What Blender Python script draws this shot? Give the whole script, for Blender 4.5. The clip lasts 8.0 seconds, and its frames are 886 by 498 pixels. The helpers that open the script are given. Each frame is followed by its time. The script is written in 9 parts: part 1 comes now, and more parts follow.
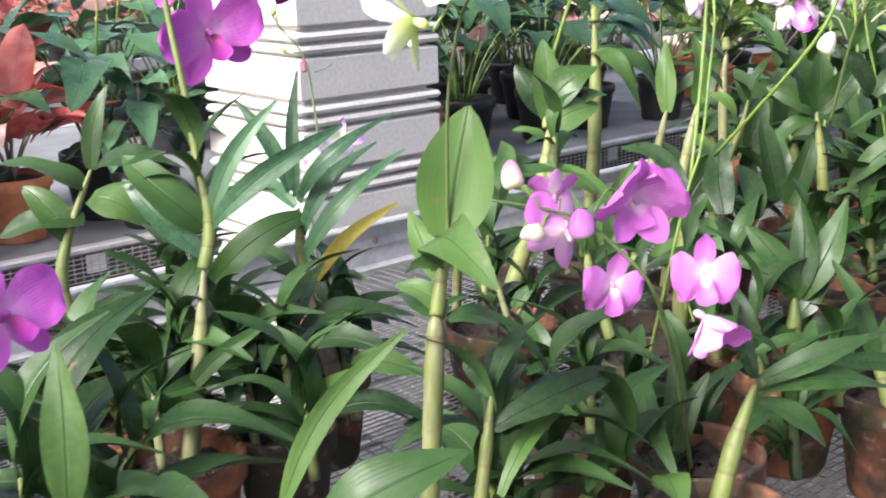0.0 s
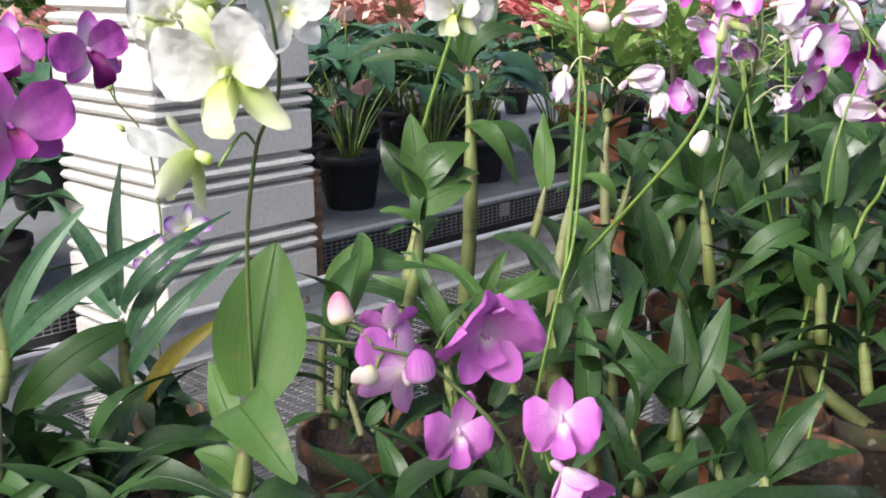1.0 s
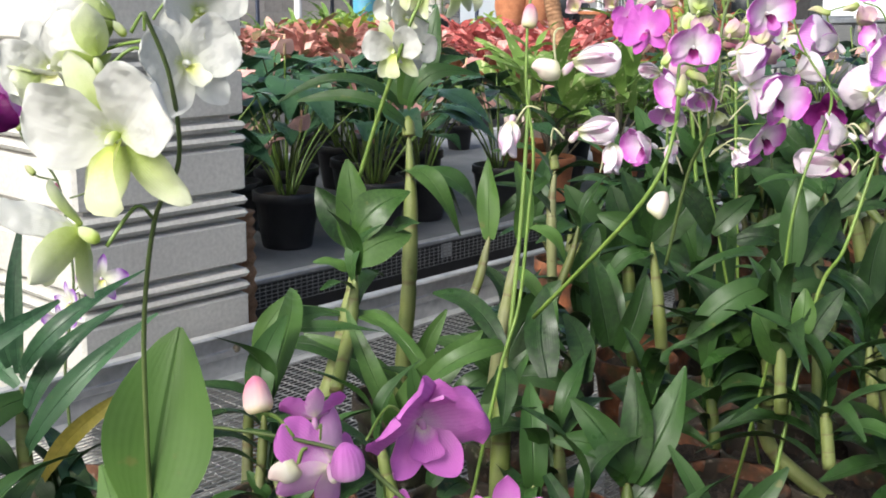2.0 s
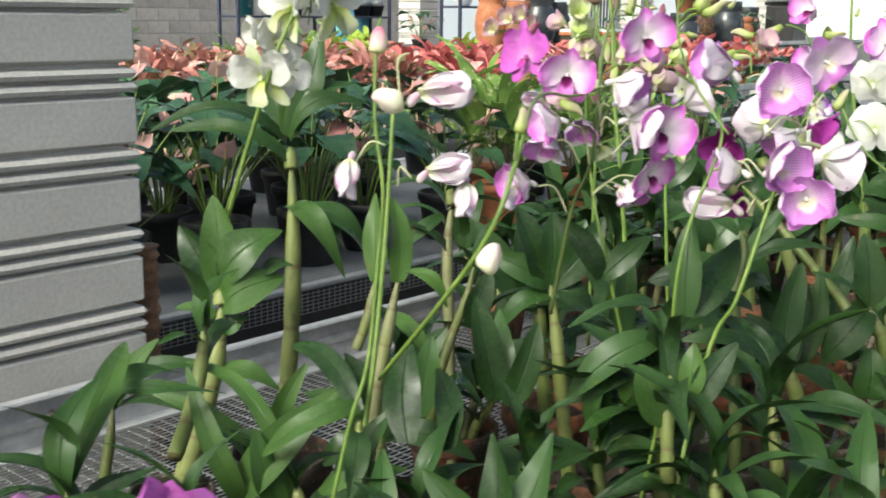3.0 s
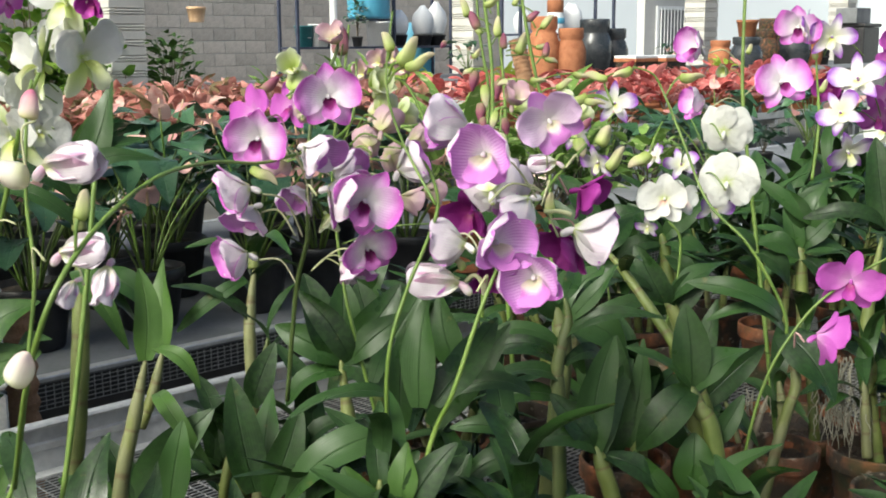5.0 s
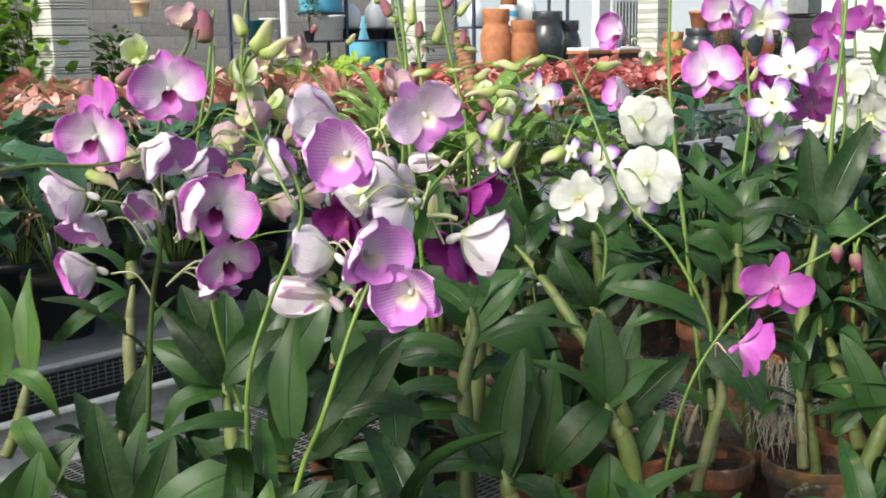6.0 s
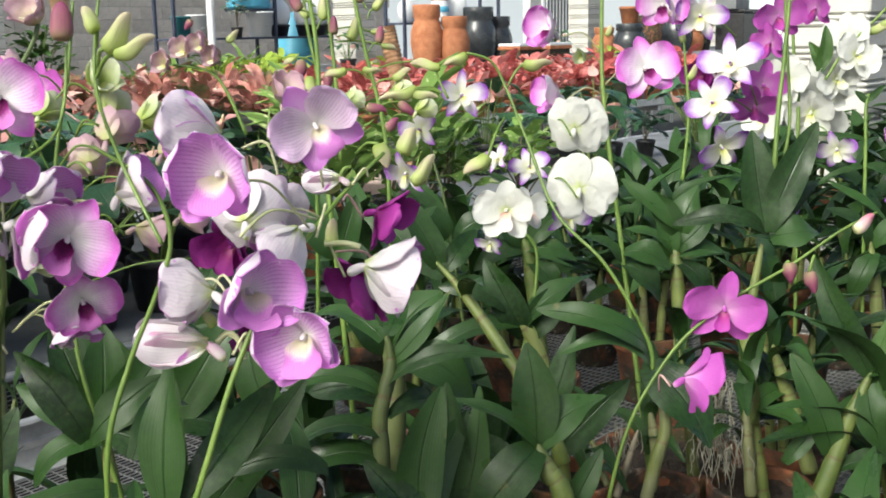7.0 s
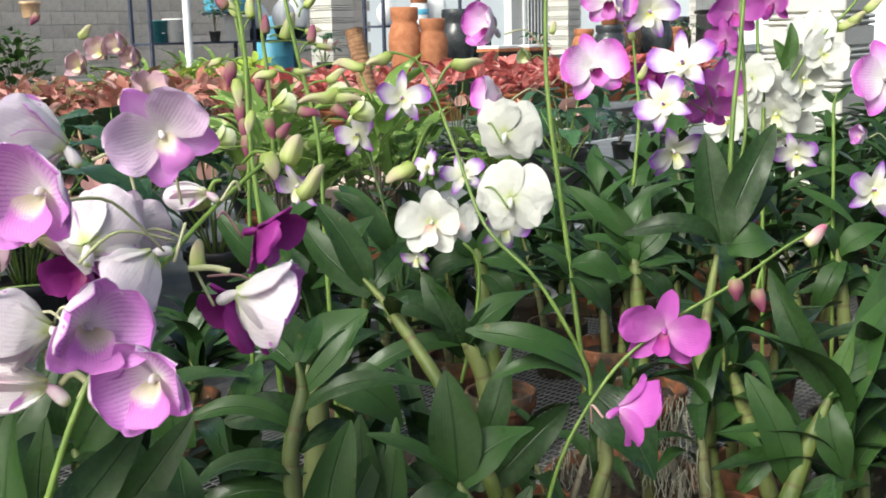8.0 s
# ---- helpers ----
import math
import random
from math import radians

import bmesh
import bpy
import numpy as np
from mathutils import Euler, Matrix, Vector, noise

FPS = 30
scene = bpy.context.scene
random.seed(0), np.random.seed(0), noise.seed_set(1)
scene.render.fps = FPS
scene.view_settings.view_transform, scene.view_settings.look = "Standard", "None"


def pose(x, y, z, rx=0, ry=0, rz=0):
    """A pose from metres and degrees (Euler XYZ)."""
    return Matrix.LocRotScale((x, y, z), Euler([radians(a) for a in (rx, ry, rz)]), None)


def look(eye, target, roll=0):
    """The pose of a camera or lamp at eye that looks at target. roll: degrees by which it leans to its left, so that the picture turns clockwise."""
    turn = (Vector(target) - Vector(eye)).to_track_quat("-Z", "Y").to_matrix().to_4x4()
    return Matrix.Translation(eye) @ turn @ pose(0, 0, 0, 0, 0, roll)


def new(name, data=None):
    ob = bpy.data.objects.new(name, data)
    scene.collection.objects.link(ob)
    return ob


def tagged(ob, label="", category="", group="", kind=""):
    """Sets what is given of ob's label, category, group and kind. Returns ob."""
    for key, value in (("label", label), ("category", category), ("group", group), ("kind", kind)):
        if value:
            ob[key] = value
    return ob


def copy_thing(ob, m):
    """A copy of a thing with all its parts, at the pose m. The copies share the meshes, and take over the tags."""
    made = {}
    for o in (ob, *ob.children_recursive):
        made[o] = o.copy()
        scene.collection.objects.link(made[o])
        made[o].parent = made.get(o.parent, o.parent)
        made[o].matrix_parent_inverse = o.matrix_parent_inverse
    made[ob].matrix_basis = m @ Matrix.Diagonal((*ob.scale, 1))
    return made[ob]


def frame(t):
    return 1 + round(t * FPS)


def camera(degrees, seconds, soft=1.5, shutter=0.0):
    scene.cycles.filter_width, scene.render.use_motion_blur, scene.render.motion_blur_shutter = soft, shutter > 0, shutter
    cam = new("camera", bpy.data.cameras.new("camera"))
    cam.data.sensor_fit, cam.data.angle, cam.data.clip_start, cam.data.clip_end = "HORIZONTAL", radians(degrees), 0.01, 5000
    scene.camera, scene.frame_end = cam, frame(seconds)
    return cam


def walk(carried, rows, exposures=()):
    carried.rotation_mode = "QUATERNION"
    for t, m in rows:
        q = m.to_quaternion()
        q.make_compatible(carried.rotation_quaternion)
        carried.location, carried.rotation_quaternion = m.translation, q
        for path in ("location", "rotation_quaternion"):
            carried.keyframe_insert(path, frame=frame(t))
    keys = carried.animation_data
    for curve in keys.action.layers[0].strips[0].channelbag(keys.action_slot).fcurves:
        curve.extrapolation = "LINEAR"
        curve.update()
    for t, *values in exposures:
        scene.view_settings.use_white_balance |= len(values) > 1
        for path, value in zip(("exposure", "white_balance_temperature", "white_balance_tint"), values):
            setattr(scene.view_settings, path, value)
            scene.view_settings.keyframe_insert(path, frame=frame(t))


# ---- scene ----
cam = camera(42.7, 8.0, soft=1.8, shutter=0.2)
METRES, EYE, TILT, LEAN, TURN = 1.2, 1.3, -15.6, 1.3, 0.0
ROWS = [
    (0.0, 0.0, 0.0, 0.0, 0.0, 0.0, 0.0),
    (0.5, 0.0358, 0.0563, 0.0383, -2.92, 0.69, 0.54),
    (1.0, 0.0556, 0.1015, 0.0681, -4.45, 1.45, 0.59),
    (2.5, 0.0839, 0.2147, 0.108, -8.01, 3.47, 0.02),
    (3.0, 0.1905, 0.2583, 0.1243, -7.76, 3.92, 0.18),
    (3.5, 0.3196, 0.279, 0.1515, -6.08, 4.59, -0.12),
    (4.0, 0.3811, 0.295, 0.1677, -4.67, 5.02, -0.29),
    (4.5, 0.4175, 0.316, 0.1733, -3.68, 5.24, -0.23),
    (5.0, 0.479, 0.3286, 0.1713, -3.47, 5.24, 0.03),
    (6.5, 0.5543, 0.4657, 0.2039, -6.92, 4.72, 1.53),
    (7.0, 0.5703, 0.5127, 0.217, -8.56, 4.65, 2.05),
    (7.5, 0.5896, 0.5513, 0.2227, -9.9, 4.67, 2.6),
    (8.0, 0.6306, 0.5794, 0.231, -9.24, 4.77, 2.6),
]
walk(cam, [(t, pose(0, 0, EYE, TILT, LEAN, TURN) @ pose(METRES * x, METRES * y, METRES * z, 90 + pitch, roll, yaw)) for t, x, y, z, yaw, pitch, roll in ROWS],
     exposures=[(0.0, 1.52, 6150, 15), (0.5, 1.22, 6150, 12), (1.0, 0.84, 6100, 12), (2.5, 0.70, 6350, 2), (3.2, 0.68, 6430, 0), (4.5, 0.58, 6450, 0), (6.5, 0.57, 6350, 1), (8.0, 0.56, 6350, 1)])

# ---- world and sun ----
SUN_AZ, SUN_EL = 225.0, 41.0          # degrees: the way towards the sun, counted from +x to +y
world = bpy.data.worlds.new("world")
scene.world = world
world.use_nodes = True
wn = world.node_tree
sky = wn.nodes.new("ShaderNodeTexSky")
sky.sky_type = "NISHITA"
sky.sun_disc = False
sky.sun_elevation = radians(SUN_EL)
sky.sun_rotation = radians(90 - SUN_AZ)
sky.dust_density = 5.0
sky.ozone_density = 0.2
sky.air_density = 0.6
wn.links.new(sky.outputs[0], wn.nodes["Background"].inputs[0])
wn.nodes["Background"].inputs[1].default_value = 0.138
sun_data = bpy.data.lights.new("sun", "SUN")
sun_data.energy, sun_data.angle, sun_data.color = 2.35, radians(24), (1.0, 0.97, 0.92)
sun = new("sun", sun_data)
sun_way = Vector((math.cos(radians(SUN_EL)) * math.cos(radians(SUN_AZ)), math.cos(radians(SUN_EL)) * math.sin(radians(SUN_AZ)), math.sin(radians(SUN_EL))))
sun.matrix_world = look(sun_way * 30, (0, 0, 0))


# ---- materials ----
def material(name, rough=0.5, metal=0.0, coat=0.0):
    m = bpy.data.materials.new(name)
    m.use_nodes = True
    b = m.node_tree.nodes["Principled BSDF"]
    b.inputs["Roughness"].default_value, b.inputs["Metallic"].default_value = rough, metal
    b.inputs["Coat Weight"].default_value = coat
    return m, m.node_tree, b


def node(t, kind, **values):
    n = t.nodes.new(kind)
    for key, value in values.items():
        n.inputs[key.replace("_", " ")].default_value = value
    return n


def ramp(t, source, stops):
    r = t.nodes.new("ShaderNodeValToRGB")
    while len(r.color_ramp.elements) < len(stops):
        r.color_ramp.elements.new(0.5)
    for e, (place, colour) in zip(r.color_ramp.elements, stops):
        e.position, e.color = place, (*colour, 1)
    t.links.new(source, r.inputs[0])
    return r.outputs[0]


def calc(t, how, a, b=0.5):
    n = t.nodes.new("ShaderNodeMath")
    n.operation = how
    for i, v in enumerate((a, b)):
        if isinstance(v, (int, float)):
            n.inputs[i].default_value = v
        else:
            t.links.new(v, n.inputs[i])
    return n.outputs[0]


def blend(t, fac, a, b, how="MIX"):
    n = t.nodes.new("ShaderNodeMix")
    n.data_type, n.blend_type = "RGBA", how
    for i, v in ((0, fac), (6, a), (7, b)):
        if isinstance(v, (int, float)):
            n.inputs[i].default_value = v
        elif isinstance(v, tuple):
            n.inputs[i].default_value = (*v, 1)
        else:
            t.links.new(v, n.inputs[i])
    return n.outputs[2]


def grain(t, scale, detail=4.0, stretch=None):
    n = node(t, "ShaderNodeTexNoise", Scale=scale, Detail=detail)
    c = t.nodes.new("ShaderNodeTexCoord")
    if stretch:
        m = t.nodes.new("ShaderNodeMapping")
        m.inputs["Scale"].default_value = stretch
        t.links.new(c.outputs["Object"], m.inputs[0])
        t.links.new(m.outputs[0], n.inputs["Vector"])
    else:
        t.links.new(c.outputs["Object"], n.inputs["Vector"])
    return n.outputs[0]


def relief(t, b, height, strength=0.3, distance=0.002):
    n = node(t, "ShaderNodeBump", Strength=strength, Distance=distance)
    t.links.new(height, n.inputs["Height"])
    t.links.new(n.outputs[0], b.inputs["Normal"])


def plain(name, a, b2, scale=12.0, rough=0.6, metal=0.0, bump=0.2, distance=0.002, fine=90.0, vary=0.0):
    """A surface of two tones that drift over it, with fine grain on top and relief."""
    m, t, b = material(name, rough, metal)
    big, small = grain(t, scale), grain(t, fine, 3.0)
    col = ramp(t, big, [(0.35, a), (0.68, b2)])
    col = blend(t, 0.25, col, ramp(t, small, [(0.3, tuple(v * 0.55 for v in a)), (0.7, tuple(min(1.0, v * 1.25) for v in b2))]))
    if vary:
        info = t.nodes.new("ShaderNodeObjectInfo")
        hsv = node(t, "ShaderNodeHueSaturation")
        t.links.new(calc(t, "MULTIPLY_ADD", info.outputs["Random"], vary), hsv.inputs["Value"])
        hsv.inputs["Value"].links[0].from_node.inputs[2].default_value = 1.0 - vary / 2
        t.links.new(col, hsv.inputs["Color"])
        col = hsv.outputs[0]
    t.links.new(col, b.inputs["Base Color"])
    t.links.new(ramp(t, small, [(0.2, (rough * 0.8,) * 3), (0.8, (min(1.0, rough * 1.2),) * 3)]), b.inputs["Roughness"])
    relief(t, b, small, bump, distance)
    return m


def thin(t, b, colour, weight):
    """Lets part of the light through a leaf or petal."""
    tr = t.nodes.new("ShaderNodeBsdfTranslucent")
    mix = node(t, "ShaderNodeMixShader", Fac=weight)
    t.links.new(colour, tr.inputs[0])
    t.links.new(b.outputs[0], mix.inputs[1])
    t.links.new(tr.outputs[0], mix.inputs[2])
    t.links.new(mix.outputs[0], t.nodes["Material Output"].inputs[0])


def leaf_material(name, dark, light, rib, rough=0.38, through_light=0.13, ribs=14.0, spots=0.0, scale=9.0):
    m, t, b = material(name, rough)
    uv = t.nodes.new("ShaderNodeUVMap")
    xyz = t.nodes.new("ShaderNodeSeparateXYZ")
    t.links.new(uv.outputs[0], xyz.inputs[0])
    info = t.nodes.new("ShaderNodeObjectInfo")
    mottle = grain(t, scale, 5.0)
    col = ramp(t, calc(t, "ADD", calc(t, "MULTIPLY", mottle, 0.6), calc(t, "MULTIPLY", info.outputs["Random"], 0.45)), [(0.2, dark), (0.8, light)])
    side = calc(t, "ABSOLUTE", calc(t, "SUBTRACT", xyz.outputs[0], 0.5), 0)
    mid = ramp(t, side, [(0.0, (1, 1, 1)), (0.035, (0, 0, 0))])
    lines = calc(t, "MULTIPLY_ADD", calc(t, "SINE", calc(t, "MULTIPLY", xyz.outputs[0], ribs * 6.283), 0), 0.5)
    lines.node.inputs[2].default_value = 0.5
    col = blend(t, calc(t, "MULTIPLY", ramp(t, grain(t, 190.0, 3.0), [(0.42, (0, 0, 0)), (0.62, (1, 1, 1))]), 0.35), col, light)
    col = blend(t, calc(t, "MULTIPLY", mid, 0.35), col, dark)
    col = blend(t, calc(t, "MULTIPLY", lines, 0.04), col, light)
    col = blend(t, ramp(t, grain(t, 47.0, 3.0), [(0.70, (0, 0, 0)), (0.75, (0.4,) * 3)]), col, (0.17, 0.14, 0.05))
    if spots:
        col = blend(t, ramp(t, grain(t, 55.0, 2.0), [(0.60, (0, 0, 0)), (0.66, (spots, spots, spots))]), col, rib)
    t.links.new(col, b.inputs["Base Color"])
    t.links.new(ramp(t, grain(t, 26.0, 6.0), [(0.34, (rough * 0.8,) * 3), (0.66, (min(1, rough * 2.0),) * 3)]), b.inputs["Roughness"])
    b.inputs["Specular IOR Level"].default_value = 0.36
    relief(t, b, calc(t, "ADD", calc(t, "MULTIPLY", lines, 0.05), calc(t, "SUBTRACT", calc(t, "MULTIPLY", mottle, 2.6), calc(t, "MULTIPLY", mid, 0.7))), 0.5, 0.002)
    thin(t, b, blend(t, 0.5, col, light), through_light)
    return m


def petal_material(name, base, body, edge, vein, vein_strength=0.35, reach=(0.12, 0.45, 0.85), through_light=0.3):
    """Colour from the petal's foot to its rim, with veins fanning out along it."""
    m, t, b = material(name, 0.5)
    uv = t.nodes.new("ShaderNodeUVMap")
    xyz = t.nodes.new("ShaderNodeSeparateXYZ")
    t.links.new(uv.outputs[0], xyz.inputs[0])
    wob = calc(t, "MULTIPLY", calc(t, "SUBTRACT", grain(t, 60.0, 2.0), 0.5), 0.22)
    side = calc(t, "ABSOLUTE", calc(t, "SUBTRACT", xyz.outputs[0], 0.5), 0)
    place = calc(t, "ADD", calc(t, "ADD", xyz.outputs[1], calc(t, "MULTIPLY", side, 0.35)), wob)
    col = ramp(t, place, [(reach[0], base), (reach[1], body), (reach[2], edge)])
    lines = calc(t, "SINE", calc(t, "ADD", calc(t, "MULTIPLY", xyz.outputs[0], 104.0), calc(t, "MULTIPLY", wob, 18.0)), 0)
    veins = calc(t, "MULTIPLY", ramp(t, lines, [(0.2, (0, 0, 0)), (0.9, (1, 1, 1))]), ramp(t, xyz.outputs[1], [(0.1, (0.3,) * 3), (0.5, (1, 1, 1)), (1.0, (0.4,) * 3)]))
    veins = calc(t, "MULTIPLY", veins, ramp(t, grain(t, 130.0, 2.0), [(0.3, (0.25,) * 3), (0.7, (1, 1, 1))]))
    col = blend(t, calc(t, "MULTIPLY", veins, vein_strength), col, vein)
    t.links.new(col, b.inputs["Base Color"])
    b.inputs["Specular IOR Level"].default_value = 0.25
    relief(t, b, calc(t, "ADD", calc(t, "MULTIPLY", lines, 0.045 * min(0.7, vein_strength)), grain(t, 5.0, 2.0)), 0.16, 0.05)
    thin(t, b, col, through_light)
    return m


def cane_material(name, dark, light, paper):
    """A jointed cane: darker rings at the joints, dry papery sheath left in patches between them."""
    m, t, b = material(name, 0.55)
    uv = t.nodes.new("ShaderNodeUVMap")
    xyz = t.nodes.new("ShaderNodeSeparateXYZ")
    t.links.new(uv.outputs[0], xyz.inputs[0])
    joint = calc(t, "FRACT", xyz.outputs[1], 0)
    ring = ramp(t, joint, [(0.0, (1, 1, 1)), (0.07, (0, 0, 0)), (0.93, (0, 0, 0)), (1.0, (1, 1, 1))])
    info = t.nodes.new("ShaderNodeObjectInfo")
    col = ramp(t, calc(t, "ADD", calc(t, "MULTIPLY", grain(t, 24.0), 0.7), calc(t, "MULTIPLY", info.outputs["Random"], 0.3)), [(0.25, dark), (0.75, light)])
    left = calc(t, "ADD", calc(t, "MULTIPLY", grain(t, 46.0, 4.0, (1, 1, 0.25)), 0.75), calc(t, "MULTIPLY", info.outputs["Random"], 0.25))
    col = blend(t, calc(t, "MULTIPLY", ramp(t, left, [(0.44, (0, 0, 0)), (0.54, (1, 1, 1))]), paper), col, (0.30, 0.28, 0.21))
    col = blend(t, calc(t, "MULTIPLY", ring, 0.7), col, (0.10, 0.065, 0.03))
    col = blend(t, ramp(t, grain(t, 90.0, 3.0), [(0.62, (0, 0, 0)), (0.72, (0.45,) * 3)]), col, (0.09, 0.065, 0.025))
    t.links.new(col, b.inputs["Base Color"])
    relief(t, b, calc(t, "ADD", calc(t, "MULTIPLY", ring, -0.8), grain(t, 160.0, 3.0, (1, 1, 0.2))), 0.4, 0.001)
    return m


def old_clay(name, damp):
    """A used clay pot: damp dark patches, moss and a whitish salt bloom over the orange body."""
    m, t, b = material(name, 0.9)
    info = t.nodes.new("ShaderNodeObjectInfo")
    wet = calc(t, "ADD", calc(t, "MULTIPLY", grain(t, 28.0, 6.0), 0.75), calc(t, "MULTIPLY", info.outputs["Random"], 0.25))
    col = ramp(t, wet, [(damp - 0.12, (0.34, 0.12, 0.05)), (damp, (0.15, 0.060, 0.03)), (damp + 0.12, (0.035, 0.026, 0.018))])
    col = blend(t, ramp(t, grain(t, 17.0, 6.0), [(0.50, (0, 0, 0)), (0.64, (0.65,) * 3)]), col, (0.034, 0.046, 0.014))
    col = blend(t, ramp(t, grain(t, 70.0, 5.0), [(0.60, (0, 0, 0)), (0.72, (0.5,) * 3)]), col, (0.36, 0.31, 0.26))
    t.links.new(col, b.inputs["Base Color"])
    relief(t, b, grain(t, 60.0, 6.0), 0.7, 0.004)
    return m


M_CONCRETE = plain("painted_concrete", (0.49, 0.48, 0.447), (0.595, 0.585, 0.547), 5.0, 0.75, bump=0.35, fine=140.0)
M_STEEL = plain("galvanised_steel", (0.40, 0.41, 0.42), (0.56, 0.57, 0.57), 16.0, 0.42, 0.35, 0.12, fine=60.0)
M_WIRE = plain("zinc_wire", (0.28, 0.29, 0.29), (0.44, 0.44, 0.43), 30.0, 0.5, 0.5, 0.1)
M_DARKWIRE = plain("black_wire", (0.03, 0.035, 0.04), (0.06, 0.065, 0.07), 30.0, 0.5, 0.2, 0.1)
M_BOARD = plain("grey_fibre_cement", (0.13, 0.138, 0.145), (0.22, 0.23, 0.24), 7.0, 0.7, bump=0.3)
M_FLOOR = plain("concrete_floor", (0.06, 0.06, 0.056), (0.11, 0.106, 0.098), 1.3, 0.85, bump=0.4, distance=0.004, fine=24.0)
M_BLOCK = plain("grey_block", (0.38, 0.345, 0.31), (0.54, 0.495, 0.45), 6.0, 0.9, bump=0.6, distance=0.004, fine=60.0, vary=0.25)
M_MORTAR = plain("mortar", (0.36, 0.35, 0.33), (0.46, 0.45, 0.42), 9.0, 0.95, bump=0.5)
M_TERRA = plain("terracotta", (0.30, 0.105, 0.045), (0.46, 0.19, 0.09), 14.0, 0.85, bump=0.35, fine=70.0, vary=0.3)
M_TERRA_OLD = old_clay("weathered_terracotta", 0.43)
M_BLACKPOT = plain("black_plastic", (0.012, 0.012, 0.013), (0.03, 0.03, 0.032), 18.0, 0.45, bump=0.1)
M_MIX = plain("potting_bark", (0.010, 0.008, 0.006), (0.055, 0.037, 0.024), 60.0, 0.95, bump=0.9, distance=0.006, fine=160.0)
M_ROOT = plain("aerial_root", (0.14, 0.135, 0.10), (0.32, 0.31, 0.25), 40.0, 0.8, bump=0.3)
M_COIR = plain("coir_rope", (0.20, 0.10, 0.05), (0.38, 0.22, 0.12), 30.0, 0.95, bump=0.8, distance=0.004, fine=220.0)
M_CANE = cane_material("green_cane", (0.060, 0.095, 0.016), (0.20, 0.235, 0.058), 0.10)
M_CANE_DARK = cane_material("dark_green_cane", (0.032, 0.058, 0.012), (0.11, 0.14, 0.034), 0.10)
M_SHEATH = cane_material("papery_sheath", (0.050, 0.072, 0.014), (0.145, 0.165, 0.040), 0.26)
M_OLDCANE = cane_material("old_cane", (0.07, 0.05, 0.03), (0.19, 0.15, 0.09), 0.45)
M_SPIKE = plain("flower_stalk", (0.08, 0.15, 0.02), (0.18, 0.27, 0.055), 20.0, 0.45, bump=0.1, vary=0.2)
M_PALEPED = plain("pale_pedicel", (0.34, 0.38, 0.17), (0.54, 0.50, 0.36), 20.0, 0.5, bump=0.1)
M_SPIKE_DARK = plain("dark_flower_stalk", (0.05, 0.08, 0.02), (0.10, 0.14, 0.04), 20.0, 0.45, bump=0.1)
M_LEAF = leaf_material("orchid_leaf", (0.003, 0.012, 0.003), (0.034, 0.082, 0.018), (0.08, 0.15, 0.045), 0.34, 0.05)
M_LEAF_BRIGHT = leaf_material("bright_orchid_leaf", (0.018, 0.052, 0.009), (0.070, 0.140, 0.030), (0.12, 0.20, 0.06), 0.36, 0.14)
M_LEAF_YELLOW = leaf_material("yellowing_orchid_leaf", (0.16, 0.14, 0.02), (0.34, 0.28, 0.05), (0.30, 0.30, 0.10), 0.5, 0.25)
M_LEAF_DARK = leaf_material("glossy_dark_leaf", (0.008, 0.032, 0.015), (0.065, 0.145, 0.066), (0.07, 0.13, 0.07), 0.26, 0.06)
M_LEAF_LIME = leaf_material("lime_leaf", (0.20, 0.32, 0.03), (0.45, 0.58, 0.10), (0.5, 0.6, 0.2), 0.5, 0.35)
M_LEAF_VAR = leaf_material("speckled_leaf", (0.08, 0.17, 0.03), (0.24, 0.38, 0.09), (0.66, 0.70, 0.36), 0.45, 0.25, spots=0.9)
def foliage_material(name, tones, rib):
    """Mottled foliage whose tone changes from leaf to leaf."""
    m = leaf_material(name, tones[0], tones[-1], rib, 0.5, 0.3, 5.0)
    t = m.node_tree
    geo = t.nodes.new("ShaderNodeNewGeometry")
    info = t.nodes.new("ShaderNodeObjectInfo")
    pick = calc(t, "FRACT", calc(t, "ADD", geo.outputs["Random Per Island"], info.outputs["Random"]), 0)
    place = calc(t, "ADD", calc(t, "MULTIPLY", pick, 0.55), calc(t, "MULTIPLY", grain(t, 34.0, 5.0), 0.55))
    col = ramp(t, place, [(0.12 + 0.8 * i / (len(tones) - 1), c) for i, c in enumerate(tones)])
    b = t.nodes["Principled BSDF"]
    t.links.new(col, b.inputs["Base Color"])
    for n in t.nodes:
        if n.bl_idname == "ShaderNodeBsdfTranslucent":
            t.links.new(col, n.inputs[0])
    return m


M_SHRUB = foliage_material("shrub_foliage", [(0.03, 0.08, 0.01), (0.07, 0.16, 0.02), (0.16, 0.30, 0.04), (0.30, 0.42, 0.07)], (0.2, 0.3, 0.1))
M_RED = foliage_material("red_foliage", [(0.05, 0.05, 0.02), (0.32, 0.065, 0.055), (0.60, 0.15, 0.14), (0.72, 0.30, 0.27), (0.80, 0.55, 0.49)], (0.7, 0.4, 0.3))
M_SALMON = foliage_material("salmon_foliage", [(0.05, 0.10, 0.03), (0.17, 0.15, 0.07), (0.42, 0.15, 0.12), (0.70, 0.36, 0.30), (0.84, 0.66, 0.58)], (0.3, 0.2, 0.1))
M_SPATHE = leaf_material("pink_spathe", (0.60, 0.20, 0.20), (0.85, 0.55, 0.50), (0.8, 0.6, 0.5), 0.35, 0.25, 4.0)
